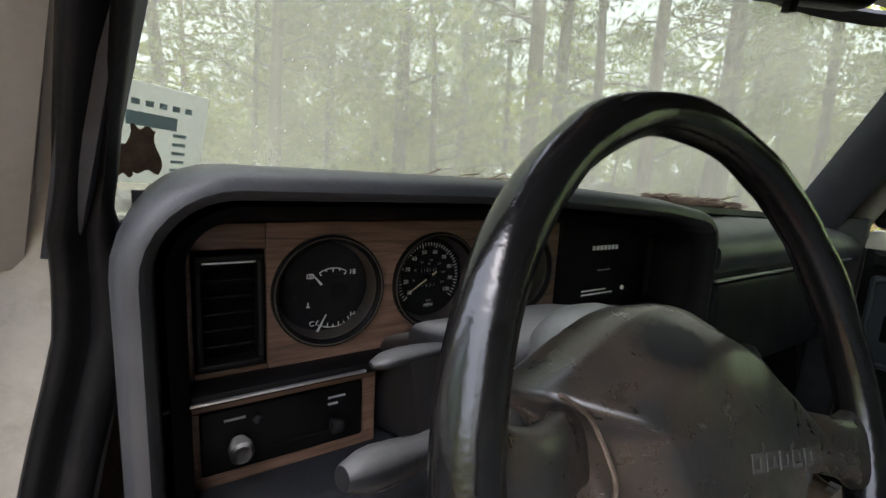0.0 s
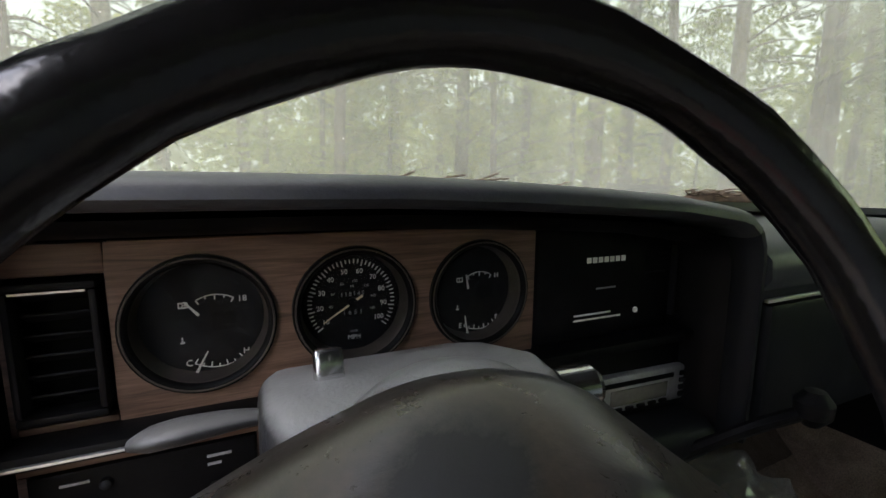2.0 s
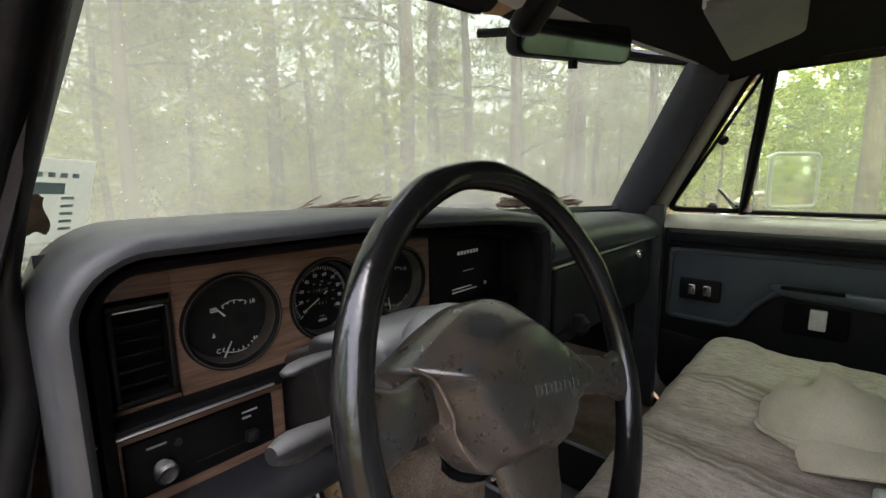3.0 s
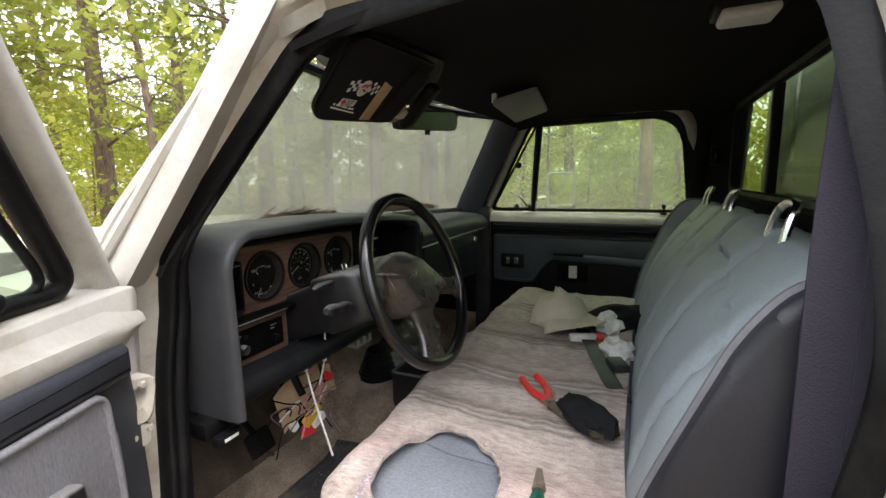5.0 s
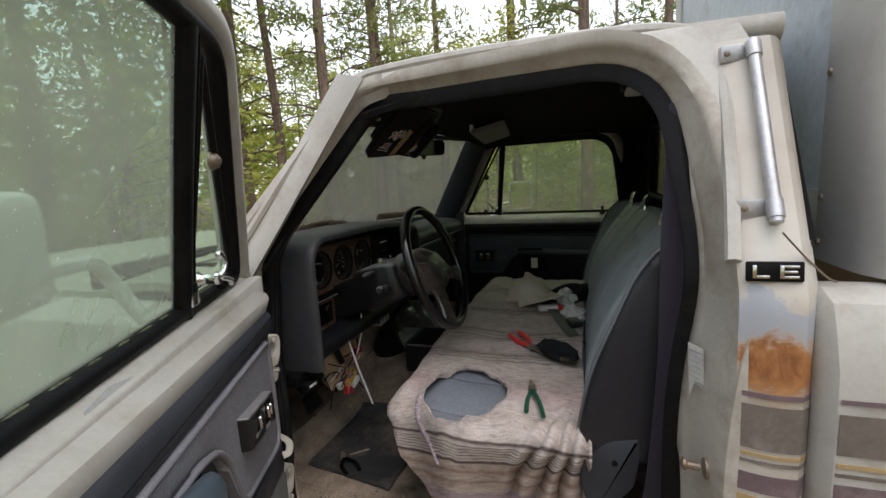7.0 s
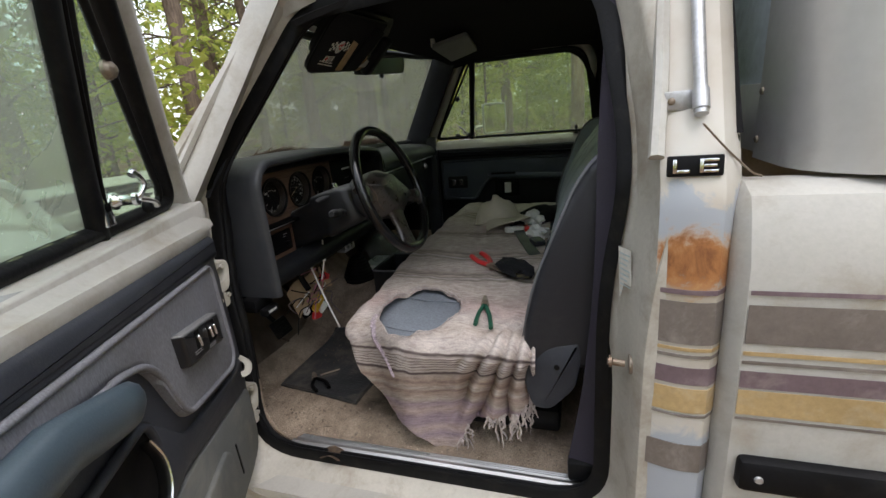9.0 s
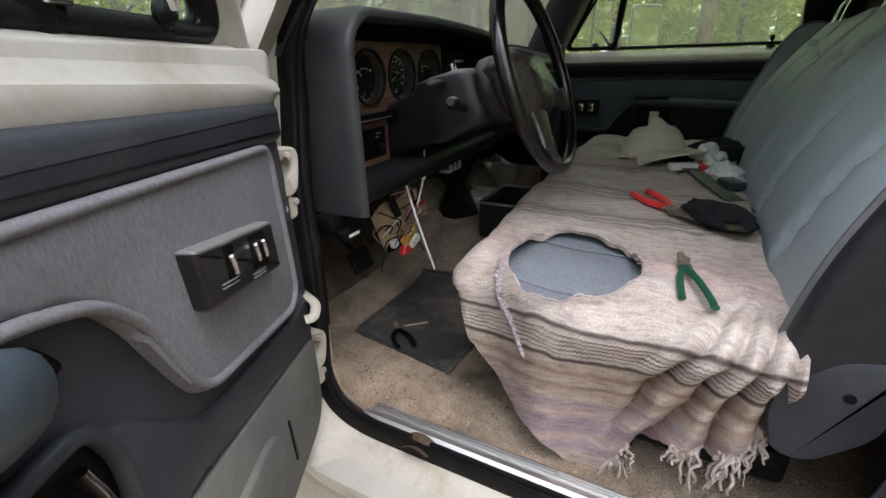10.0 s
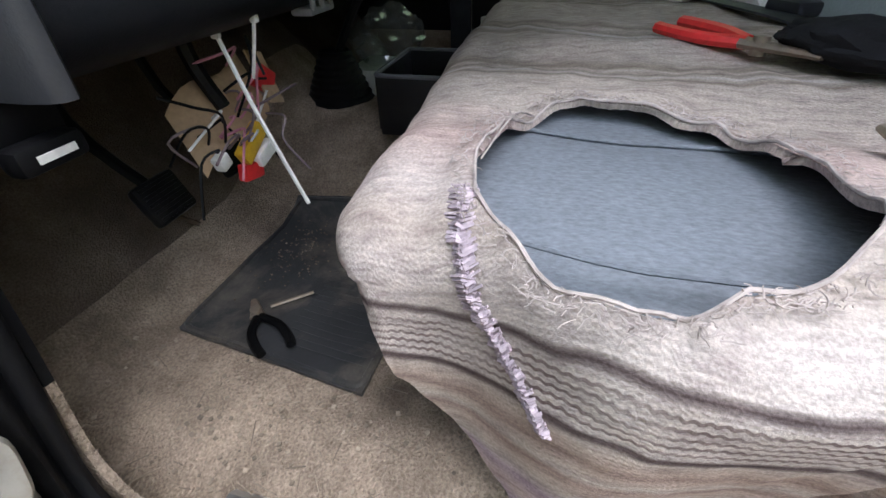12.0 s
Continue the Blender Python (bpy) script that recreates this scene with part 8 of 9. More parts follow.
part("body", revolve([(0.028, 0), (0.031, 0.005), (0.031, 0.095), (0.027, 0.115), (0.014, 0.135), (0.012, 0.150)], Matrix.Translation((0.14, -0.255, floor_z(0.14, -0.255))), 20), M_CLEAR, bt)
part("cap", revolve([(0.0145, 0.148), (0.0145, 0.162), (0.012, 0.164)], Matrix.Translation((0.14, -0.255, floor_z(0.14, -0.255))), 16), M_WHITE, bt)
random.seed(21)


def crumple(c, r, sx, sy, sz, seed, amp=0.35, sub=3):
    bm = bmesh.new()
    bmesh.ops.create_icosphere(bm, subdivisions=sub, radius=1.0)
    for v in bm.verts:
        q = v.co * 1.0
        k = 1 + amp * noise.noise(q * 2.1 + Vector((seed, 0, 0))) + amp * 0.7 * abs(noise.noise(q * 4.7 + Vector((0, seed, 0))))
        v.co = Vector(c) + Vector((q.x * sx, q.y * sy, max(-0.85, q.z) * sz)) * r * k
    return bm


solo("plastic_bag", crumple((0.20, -0.02, 1.0), 0.085, 1.2, 0.8, 0.8, 3, 0.5, 4), M_CLEAR, "crumpled clear plastic bag by the gear lever", "plastic bag", angle=10)
bx = thing("carton", (0.10, 0.0, 0.93), "small pale carton with dark print bars", "carton")
part("box", rbox(0.04, 0.17, -0.055, 0.02, 0.935, 0.985, 0.003), M_PAPER, bx)
part("print_bar", rbox(0.05, 0.12, -0.0565, -0.0545, 0.950, 0.970, 0), M_GREYPRINT, bx)

# ---------------------------------------------------------------- things on the seat
def seat_z(x, y):
    return drape(x, y).z


def cap_thing(name, c, turn, label, mt, squash=1.0):
    t = thing(name, c, label, "cap")
    m = Matrix.Translation(c) @ Matrix.Rotation(turn, 4, "Z") @ Matrix.Rotation(radians(-14), 4, "X")
    rings = []
    for i in range(9):
        a = i / 8 * math.pi / 2
        c6 = math.cos(a) ** 0.6 if i < 8 else 0.02
        rings.append([m @ Vector((0.085 * c6 * math.cos(b), 0.095 * c6 * math.sin(b), (0.075 * math.sin(a) + 0.020 * math.exp(-((b - 4.2) / 0.5) ** 2) * math.sin(a) + 0.005 * math.sin(3 * b + i) + 0.006 * noise.noise((math.cos(b) * 3, math.sin(b) * 3, i * 0.6))) * squash)) for b in (2 * math.pi * j / 24 for j in range(24))])
    part("crown", loft(rings, True, False, True), mt, t, "", 50)
    def brim_fn(u, v):
        a, w = (u - 0.5) * 2.5, max(0.0, math.cos((u - 0.5) * math.pi)) ** 0.6
        r = 0.088 + 0.070 * v * w
        return m @ Vector((0.95 * r * math.sin(a), -r * math.cos(a), 0.012 - 0.014 * v - 0.030 * math.sin(a) ** 2 * v + 0.004 * math.sin(u * 9)))
    brim = sheet(brim_fn, 20, 8, 0.004)
    part("brim", brim, mt, t, "", 60)
    part("sweatband", tube([m @ Vector((0.086 * math.cos(b), 0.096 * math.sin(b), 0.008)) for b in (2 * math.pi * j / 24 for j in range(24))], 0.005, 6, True), mt, t)
    part("button", revolve([(0.007, 0.072 * squash), (0.006, 0.078 * squash), (0.002, 0.080 * squash)], m, 10), mt, t)
    return t


cap_thing("cap", (0.235, -0.520, seat_z(0.24, -0.5) + 0.010), radians(-42), "rumpled beige cotton cap lying on the blanket", M_CAP, 1.15)
cap_thing("cap", (0.285, -0.665, seat_z(0.28, -0.6) + 0.004), radians(40), "black cloth cap lying beside the beige cap", M_BLACKCLOTH, 0.55)
for c, r, sd in (((0.235, -0.665, 1.120), 0.042, 5), ((0.055, -0.700, 1.112), 0.036, 8), ((0.275, -0.690, 1.118), 0.034, 11)):
    solo("tissue", crumple(c, r, 1.2, 1.0, 0.8, sd, 0.55), M_TISSUE, "crumpled white paper tissue on the seat", "tissue", "tissues on the seat", angle=12)
ck = thing("box_cutter", (0.12, -0.61, 1.1), "white box cutter with red ends on the seat", "box cutter")
cm = Matrix.Translation((0.115, -0.612, seat_z(0.12, -0.61) + 0.012)) @ Matrix.Rotation(radians(-70), 4, "Z")
part("body", moved(rbox(-0.045, 0.03, -0.014, 0.014, -0.010, 0.010, 0.006), cm), M_WHITE, ck)
for y in (-0.012, 0.012):
    part("end", moved(rbox(0.026, 0.048, y - 0.008, y + 0.008, -0.008, 0.008, 0.004), cm), M_RED, ck)
sb = thing("seat_belt", (0.0, -0.66, 1.1), "dark grey lap belt webbing lying across the seat", "seat belt")
pts = smooth_path([(0.20, -0.590, 1.106), (0.10, -0.622, 1.110), (-0.03, -0.660, 1.112), (-0.14, -0.695, 1.110), (-0.20, -0.72, 1.10)], 6)
part("webbing", loft([[p + Vector((0.008, 0.022, 0.001)), p + Vector((-0.008, -0.022, 0.001)), p + Vector((-0.008, -0.022, 0.004)), p + Vector((0.008, 0.022, 0.004))] for p in pts]), M_SEATDARK, sb)
part("buckle", moved(rbox(-0.030, 0.030, -0.020, 0.020, -0.008, 0.012, 0.006), Matrix.Translation((-0.06, -0.705, 1.118)) @ Matrix.Rotation(0.4, 4, "Z")), M_SEATDARK, sb)


def pliers(name, joint, tips, jaw, mt_grip, label, r=0.009, steel=None, bow=0.012):
    """Two bowed grips from a joint to the tips, and a pair of jaws."""
    t = thing(name, joint, label, "pliers")
    j = Vector(joint)
    for k, tip in enumerate(tips):
        tip = Vector(tip)
        side = (tip - Vector(tips[1 - k])).normalized() * bow
        part("grip", tube(smooth_path([j + (tip - j) * 0.12, j + (tip - j) * 0.45 + side, j + (tip - j) * 0.8 + side * 0.6, tip], 5), r, 8, flat=0.8, taper=1.0), mt_grip, t)
    jw = Vector(jaw)
    part("jaw", joined(tube([j + (jw - j) * -0.3, j + (jw - j) * 0.3, jw], 0.011, 8, flat=0.6, taper=0.45)), steel or M_STEEL, t, "rusty steel jaws")
    part("rivet", revolve([(0.008, -0.009), (0.008, 0.009), (0.004, 0.010)], Matrix.Translation(j), 12), steel or M_STEEL, t)
    return t


z = seat_z(-0.5, -0.62) + 0.012
pliers("pliers", (-0.528, -0.618, z), ((-0.640, -0.618, z - 0.002), (-0.652, -0.656, z - 0.002)), (-0.496, -0.612, z + 0.004), M_GREEN, "green handled pliers with rusty jaws on the blanket", 0.0052, bow=0.004)
z = seat_z(-0.22, -0.6) + 0.011
pliers("wire_stripper", (-0.300, -0.594, z), ((-0.210, -0.512, z), (-0.192, -0.540, z + 0.004)), (-0.345, -0.632, z), M_RED, "red handled wire stripper lying on the blanket", 0.0085, bow=0.008)
gv = thing("tool_pouch", (-0.30, -0.66, 1.1), "black tool pouch with a yellow patterned edge", "pouch")
part("pouch", moved(crumple((0, 0, 0), 0.05, 1.45, 0.75, 0.42, 15, 0.22, 4), Matrix.Translation((-0.335, -0.668, z + 0.010)) @ Matrix.Rotation(radians(42), 4, "Z")), M_BLACKCLOTH, gv)
part("strap", loft([[Vector((-0.25 - 0.145 * k / 8, -0.640 - 0.055 * k / 8 + dy, z - 0.002 + 0.006 * math.sin(k) + dz)) for dy, dz in ((-0.016, 0), (0.016, 0), (0.016, 0.008), (-0.016, 0.008))] for k in range(9)]), mat("patterned_strap", (0.035, 0.032, 0.018), 0.7, var=0.4, dirt=(0.36, 0.28, 0.05), dirt_amount=0.35, dirt_scale=70), gv, "black strap with yellow specks")

# driver's belt beside the backrest
bl = thing("seat_belt", (-0.74, -0.92, 0.8), "dark purple-black shoulder belt hanging at the door pillar", "seat belt")
for pts, w in (([(-0.685, -0.905, 1.72), (-0.700, -0.895, 1.50), (-0.712, -0.892, 1.25), (-0.716, -0.875, 1.02), (-0.715, -0.845, 0.82)], 0.026), ([(-0.690, -0.925, 1.70), (-0.715, -0.925, 1.45), (-0.722, -0.915, 1.10), (-0.722, -0.88, 0.84)], 0.024)):
    q = smooth_path(pts, 6)
    part("webbing", loft([[p + Vector((0.004, w, 0)), p + Vector((-0.008, -w, 0)), p + Vector((-0.005, -w, 0.001)), p + Vector((0.007, w, 0.001))] for p in q]), M_BELT, bl, "", 60)
part("anchor", rbox(-0.728, -0.690, -0.90, -0.82, 0.785, 0.835, 0.008), M_BLACK, bl)

# ---------------------------------------------------------------- on the floor
fm = thing("floor_mat", (-0.33, -0.08, 0.75), "black ribbed rubber floor mat covered in dust", "floor mat")


def mat_xy(u, v):
    a, b, c, d = Vector((-0.50, 0.075, 0)), Vector((-0.548, -0.220, 0)), Vector((-0.150, -0.245, 0)), Vector((-0.170, 0.060, 0))
    p = (a * (1 - v) + d * v) * (1 - u) + (b * (1 - v) + c * v) * u
    return p.x, p.y


part("sheet", sheet(lambda u, v: (*mat_xy(u, v), floor_z(*mat_xy(u, v)) + 0.006 + 0.002 * (abs(u - 0.5) > 0.46 or abs(v - 0.5) > 0.46)), 30, 30, 0.006), M_MAT, fm)
for k in range(26):
    v = 0.09 + 0.82 * k / 25
    part("rib", tube([(*mat_xy(0.52 + 0.43 * i / 6, v), floor_z(*mat_xy(0.52 + 0.43 * i / 6, v)) + 0.0068) for i in range(7)], 0.0012, 4), M_MAT, fm)
lip = round_poly([(0.015, 0.015), (0.985, 0.015), (0.985, 0.985), (0.015, 0.985)], 0.05, 5)
lip = [p for a, b in zip(lip, lip[1:] + lip[:1]) for p in [(a[0] + (b[0] - a[0]) * k / 6, a[1] + (b[1] - a[1]) * k / 6) for k in range(6)]]
part("lip", tube([(*mat_xy(u, v), floor_z(*mat_xy(u, v)) + 0.009) for u, v in lip], 0.0042, 6, True), M_MAT, fm, "rounded rubber lip")
zf = floor_z(-0.42, 0.0) + 0.018
pliers("pliers", (-0.460, -0.027, zf), ((-0.527, -0.076, zf), (-0.503, -0.105, zf)), (-0.437, -0.008, zf), M_CLUSTERBLACK, "black handled pliers lying on the floor mat", 0.0065, bow=0.010)
sd = thing("screwdriver_shaft", (-0.36, -0.05, 0.76), "thin dark steel rod lying on the floor mat", "rod")
part("rod", tube([(-0.440, -0.036, zf - 0.004), (-0.398, -0.083, zf - 0.004)], 0.0026, 6), M_STEEL, sd)
solo("twig", tube([(-0.335, 0.190, floor_z(-0.335, 0.19) + 0.006), (-0.318, 0.162, floor_z(-0.318, 0.162) + 0.008)], 0.004, 6), M_DEBRIS, "short dark twig lying on the carpet", "twig")
random.seed(31)
dirt_bits = []
for i in range(190):
    u, v = random.gauss(0.25, 0.10), random.gauss(0.62, 0.16)
    x, y = mat_xy(min(0.95, max(0.02, u)), min(0.98, max(0.05, v)))
    dirt_bits.append(crumple((x, y, floor_z(x, y) + 0.010), random.uniform(0.0007, 0.0022), 1, 1, 0.6, i, 0.4, 1))
solo("dirt_clods", joined(*dirt_bits), M_EARTH, "dry crumbs of earth on the floor mat", "earth", kind="stuff")
grit = []
for i in range(900):
    x, y = random.uniform(-0.70, -0.2), random.uniform(-0.85, 0.12)
    if random.random() < 0.5:
        x = random.uniform(-0.70, -0.55)
    s = random.uniform(0.0008, 0.0026)
    p = Vector((x, y, floor_z(x, y) + 0.001))
    if random.random() < 0.35:
        a = random.uniform(0, 6.28)
        grit.append(tube([p, p + Vector((math.cos(a), math.sin(a), 0.15)) * random.uniform(0.008, 0.03)], 0.0007, 3))
    else:
        grit.append(moved(rbox(-s, s, -s, s, 0, s, 0), Matrix.Translation(p) @ Matrix.Rotation(random.uniform(0, 3), 4, "Z")))
solo("floor_grit", joined(*grit), M_GRAVEL, "grit and straw scattered over the carpet", "grit", kind="stuff")
lf = thing("dry_leaf", (-0.76, -0.24, 0.76), "curled dry brown leaf on the sill", "leaf")
part("blade", sheet(lambda u, v: (-0.770 + 0.035 * v, -0.235 - 0.05 * u, 0.768 + 0.010 * math.sin(3.1 * u) + 0.012 * (v - 0.5) ** 2 * 4), 8, 4, 0.0006), M_DEBRIS, lf)

# ---------------------------------------------------------------- on the driver's door pillar
bd = thing("trim_badge", (-0.862, -0.98, 1.467), "chrome LE letters on a black badge plate", "badge")
bmx = face_m((-0.866, -0.982, 1.467), (0, -1, 0), (0.10, 0, 1))
part("plate", moved(rbox(-0.033, 0.033, -0.0135, 0.0135, -0.004, 0.002, 0.002), bmx), M_BLACK, bd)
for bar in ((-0.027, -0.022, -0.009, 0.009), (-0.022, -0.007, -0.009, -0.0045), (0.004, 0.009, -0.009, 0.009), (0.009, 0.026, 0.005, 0.009), (0.009, 0.026, -0.009, -0.005), (0.009, 0.024, -0.002, 0.002)):
    part("letter_bar", moved(rbox(bar[0], bar[1], bar[2], bar[3], 0.002, 0.006, 0.001), bmx), M_CHROME, bd)
gp = thing("grab_pole", (-0.80, -1.0, 1.65), "bright metal pole clamped to the cab corner", "grab pole")


def pole_at(z, d):
    return Vector((-(out_x(z) + d), -0.990, z))


part("pole", tube([pole_at(1.530, 0.022), pole_at(1.80, 0.022)], 0.0085, 14), M_ZINC, gp, "bright steel tube", 60)
for z in (1.548, 1.785):
    part("clamp", tube([pole_at(z - 0.012, 0.022), pole_at(z + 0.012, 0.022)], 0.0105, 14), M_ZINC, gp)
    foot = part("clamp_foot", rbox(-out_x(z) - 0.012, -out_x(z) + 0.004, -0.985, -0.948, z - 0.013, z + 0.013, 0.002), M_ZINC, gp)
    part("screw", revolve([(0.005, 0), (0.004, 0.003), (0.001, 0.004)], face_m((-out_x(z) - 0.012, -0.957, z), (0, -1, 0), (0, 0, 1)), 10), M_STEEL, foot)
stk = thing("door_striker", (-0.83, -0.90, 1.145), "steel door striker pin on the jamb", "striker")
part("pin", tube([(-0.828, -0.912, 1.145), (-0.828, -0.886, 1.148)], 0.006, 10), M_STEEL, stk)
part("head", revolve([(0.010, 0), (0.010, 0.004), (0.006, 0.006)], face_m((-0.828, -0.888, 1.148), (1, 0, 0), (0, 0, 1)), 14), M_STEEL, stk)
part("base", revolve([(0.016, 0), (0.016, 0.005), (0.010, 0.008)], face_m((-0.828, -0.918, 1.145), (1, 0, 0), (0, 0, 1)), 16), M_STEEL, stk)
lbl = thing("tyre_label", (-0.788, -0.912, 1.25), "faded white paper label on the door jamb", "label")
lmx = face_m((-0.7875, -0.9115, 1.285), (-0.87, -0.48, 0), (-0.03, 0.05, 1))
part("paper", moved(rbox(-0.016, 0.016, -0.045, 0.045, 0, 0.0008, 0), lmx), M_LABEL, lbl)
for k in range(9):
    part("print_bar", quad_bar(-0.012, 0.006 + 0.004 * (k % 3), -0.038 + 0.009 * k, -0.036 + 0.009 * k, lmx, 0.0014), M_PALEPRINT, lbl)
# faded side stripes carried round the cab corner
for z0, z1, mt in ((1.292, 1.299, M_MAROON), (1.216, 1.281, M_BROWNSTRIPE), (1.205, 1.210, M_GOLD), (1.194, 1.199, M_BROWNSTRIPE), (1.150, 1.178, M_MAROON), (1.102, 1.143, M_GOLD), (1.094, 1.098, M_BROWNSTRIPE), (0.994, 1.044, M_BROWNSTRIPE)):
    def band(u, v, z0=z0, z1=z1):
        p = Vector(corner_fn(u, (z0 + (z1 - z0) * v - 0.66) / 1.15, -1))
        return p.x - 0.0022, p.y, p.z
    part("stripe", sheet(band, 10, 2, 0.0012), mt, cab, "faded peeling decal stripe")

# ---------------------------------------------------------------- load bed and camper behind the cab
bed = thing("load_bed", (-0.5, -2.0, 0.7), "white pickup load bed with faded brown and gold stripes", "load bed")


def bed_x(z):
    return 0.895 - 0.03 * max(0, (z - 1.30) / 0.12) ** 2 - 0.05 * max(0, 0.95 - z)


for s in (-1, 1):
    rows = []
    for y, k in ((-1.034, 0.03), (-1.038, 0.012), (-1.050, 0.0), (-1.6, 0), (-2.4, 0), (-3.4, 0)):
        rows.append([Vector((s * (bed_x(z) - k), y, z - k * (z > 1.4))) for z in (0.68, 0.80, 0.95, 1.10, 1.25, 1.34, 1.40, 1.425)] + [Vector((s * (0.83 - k), y, 1.438 - k)), Vector((s * 0.78, y, 1.436 - k)), Vector((s * 0.77, y, 0.70))])
    part("side", loft(rows), M_PAINT, bed, "dirty white bed side", 40)
    for z0, z1, mt in ((1.302, 1.308, M_MAROON), (1.232, 1.288, M_BROWNSTRIPE), (1.214, 1.220, M_GOLD), (1.201, 1.206, M_BROWNSTRIPE), (1.164, 1.190, M_MAROON), (1.121, 1.160, M_GOLD), (1.112, 1.116, M_BROWNSTRIPE)):
        part("stripe", sheet(lambda u, v: (s * (bed_x(z0 + (z1 - z0) * v) + 0.0018), -1.052 - 2.3 * u, z0 + (z1 - z0) * v), 12, 1, 0.001 * -s), mt, bed)
    part("side_moulding", rbox(min(s * 0.889, s * 0.914), max(s * 0.889, s * 0.914), -3.3, -1.060, 1.000, 1.054, 0.010), M_BLACK, bed, "black rub moulding")
    part("moulding_screw", revolve([(0.006, 0), (0.005, 0.003)], face_m((s * 0.914, -1.085, 1.027), (0, s, 0), (0, 0, 1)), 10), M_ZINC, bed)
    part("corner_bolt", revolve([(0.012, 0), (0.011, 0.006), (0.004, 0.008)], face_m((s * 0.812, -1.032, 1.418), (1, 0, 0), (0, 0, 1)), 14), M_BLACK, bed)
part("bed_front", rbox(-0.80, 0.80, -1.10, -1.060, 0.70, 1.42, 0.006), M_PAINT, bed)
cmp = thing("camper", (0, -2.2, 1.47), "aluminium clad slide-in camper body with scratched panels", "camper")
M_CAMPWHITE = mat("scratched_camper_white", (0.5746, 0.6299, 0.674), 0.45, var=0.08, scale=3, gscale=60, dirt=(0.2762, 0.2762, 0.2652), dirt_amount=0.35, dirt_scale=10)
M_CAMPALU = mat("dull_camper_aluminium", (0.5446, 0.531, 0.5083), 0.42, metal=0.35, var=0.07, scale=2.5, gscale=50, grain=0.04, bump=0.05, dirt=(0.4099, 0.3806, 0.3318), dirt_amount=0.35, dirt_scale=5)
part("core", rbox(-0.822, 0.822, -3.6, -1.150, 1.47, 2.75, 0.004), M_CAMPALU, cmp)
part("front_panel", rbox(-0.70, 0.70, -1.150, -1.125, 1.560, 2.70, 0.002), M_CAMPWHITE, cmp, "pale scratched front panel")
part("front_band", rbox(-0.70, 0.70, -1.150, -1.122, 1.452, 1.562, 0.002), M_CAMPALU, cmp, "dull aluminium band")
for s in (-1, 1):
    # sheet bent round the vertical corner, lapped over the front panel
    bend = [(s * 0.632, -1.119)] + [(s * (0.742 + 0.118 * math.sin(a)), -1.237 + 0.118 * math.cos(a)) for a in (math.pi / 2 * k / 12 for k in range(13))] + [(s * 0.860, -1.30)]
    inner = [(x - s * 0.004 * (k > 3), y - 0.004) for k, (x, y) in enumerate(bend)]
    bm = loft([[Vector((x, y, z)) for x, y in bend + inner[::-1]] for z in (1.444, 2.70)])
    part("corner_sheet", bm, M_CAMPALU, cmp, "smooth aluminium corner sheet", 40)
    y = -1.302
    while y > -3.4:
        part("side_panel", rbox(min(s * 0.815, s * 0.861), max(s * 0.815, s * 0.861), y - 0.398, y, 1.446, 2.70, 0.003), M_CAMPALU, cmp)
        y -= 0.401
    for x, z in ((0.645, 1.550), (0.645, 1.475), (0.645, 1.75), (0.645, 1.95), (0.512, 1.550), (0.522, 1.488), (0.38, 1.550), (0.38, 1.488)):
        part("rivet", revolve([(0.0062, 0), (0.0055, 0.003), (0.002, 0.0045)], face_m((s * x, -1.1185 if x > 0.64 else -1.1215, z), (-1, 0, 0), (0, 0, 1)), 10), M_STEEL, cmp)
    # black strip in the gap above the bed rail, drawn as its shadow
    part("foam_strip", rbox(min(s * 0.64, s * 0.84), max(s * 0.64, s * 0.84), -3.4, -1.30, 1.440, 1.470, 0.004), M_BLACK, cmp, "black strip standing in for the shadow under the camper")
solo("tie_wire", tube(smooth_path([(-0.875, -0.985, 1.520), (-0.85, -1.02, 1.485), (-0.82, -1.06, 1.45), (-0.80, -1.08, 1.44)], 5), 0.0016, 4), M_STEEL, "thin rusty tie wire behind the badge", "wire")
wn2 = thing("camper_window", (0.25, -1.1200, 1.55), "small curtained camper window facing the cab", "window")
part("frame", joined(*(rbox(*a, 0.003) for a in ((-0.32, 0.42, -1.1260, -1.1100, 1.58, 1.60), (-0.32, 0.42, -1.1260, -1.1100, 1.86, 1.88), (-0.32, -0.30, -1.1260, -1.1100, 1.60, 1.86), (0.40, 0.42, -1.1260, -1.1100, 1.60, 1.86)))), M_ALU, wn2)
part("curtain", rbox(-0.30, 0.40, -1.1235, -1.1195, 1.60, 1.86, 0), M_PAPER, wn2)


# ---------------------------------------------------------------- woods round the truck
def leaf_cloud(name, centres, count, spread, size, seed, mt, long=1.6, flat=0.0):
    """Many small rhombic leaves scattered round the given centres, as one mesh."""
    rng = np.random.default_rng(seed)
    c = np.asarray(centres, float)
    idx = rng.integers(0, len(c), count)
    p = c[idx] + rng.normal(0, 1, (count, 3)) * np.asarray(spread)
    a = rng.normal(0, 1, (count, 3))
    a[:, 2] *= 1 - flat
    a /= np.linalg.norm(a, axis=1)[:, None]
    b = np.cross(a, rng.normal(0, 1, (count, 3)))
    b /= np.linalg.norm(b, axis=1)[:, None] + 1e-9
    s = size * rng.uniform(0.6, 1.4, count)[:, None]
    quad = np.stack([p - a * s * long, p - b * s * 0.55, p + a * s * long, p + b * s * 0.55], 1).reshape(-1, 3)
    me = bpy.data.meshes.new(name)
    me.from_pydata(quad.tolist(), [], np.arange(count * 4).reshape(-1, 4).tolist())
    me.materials.append(mt)
    return me


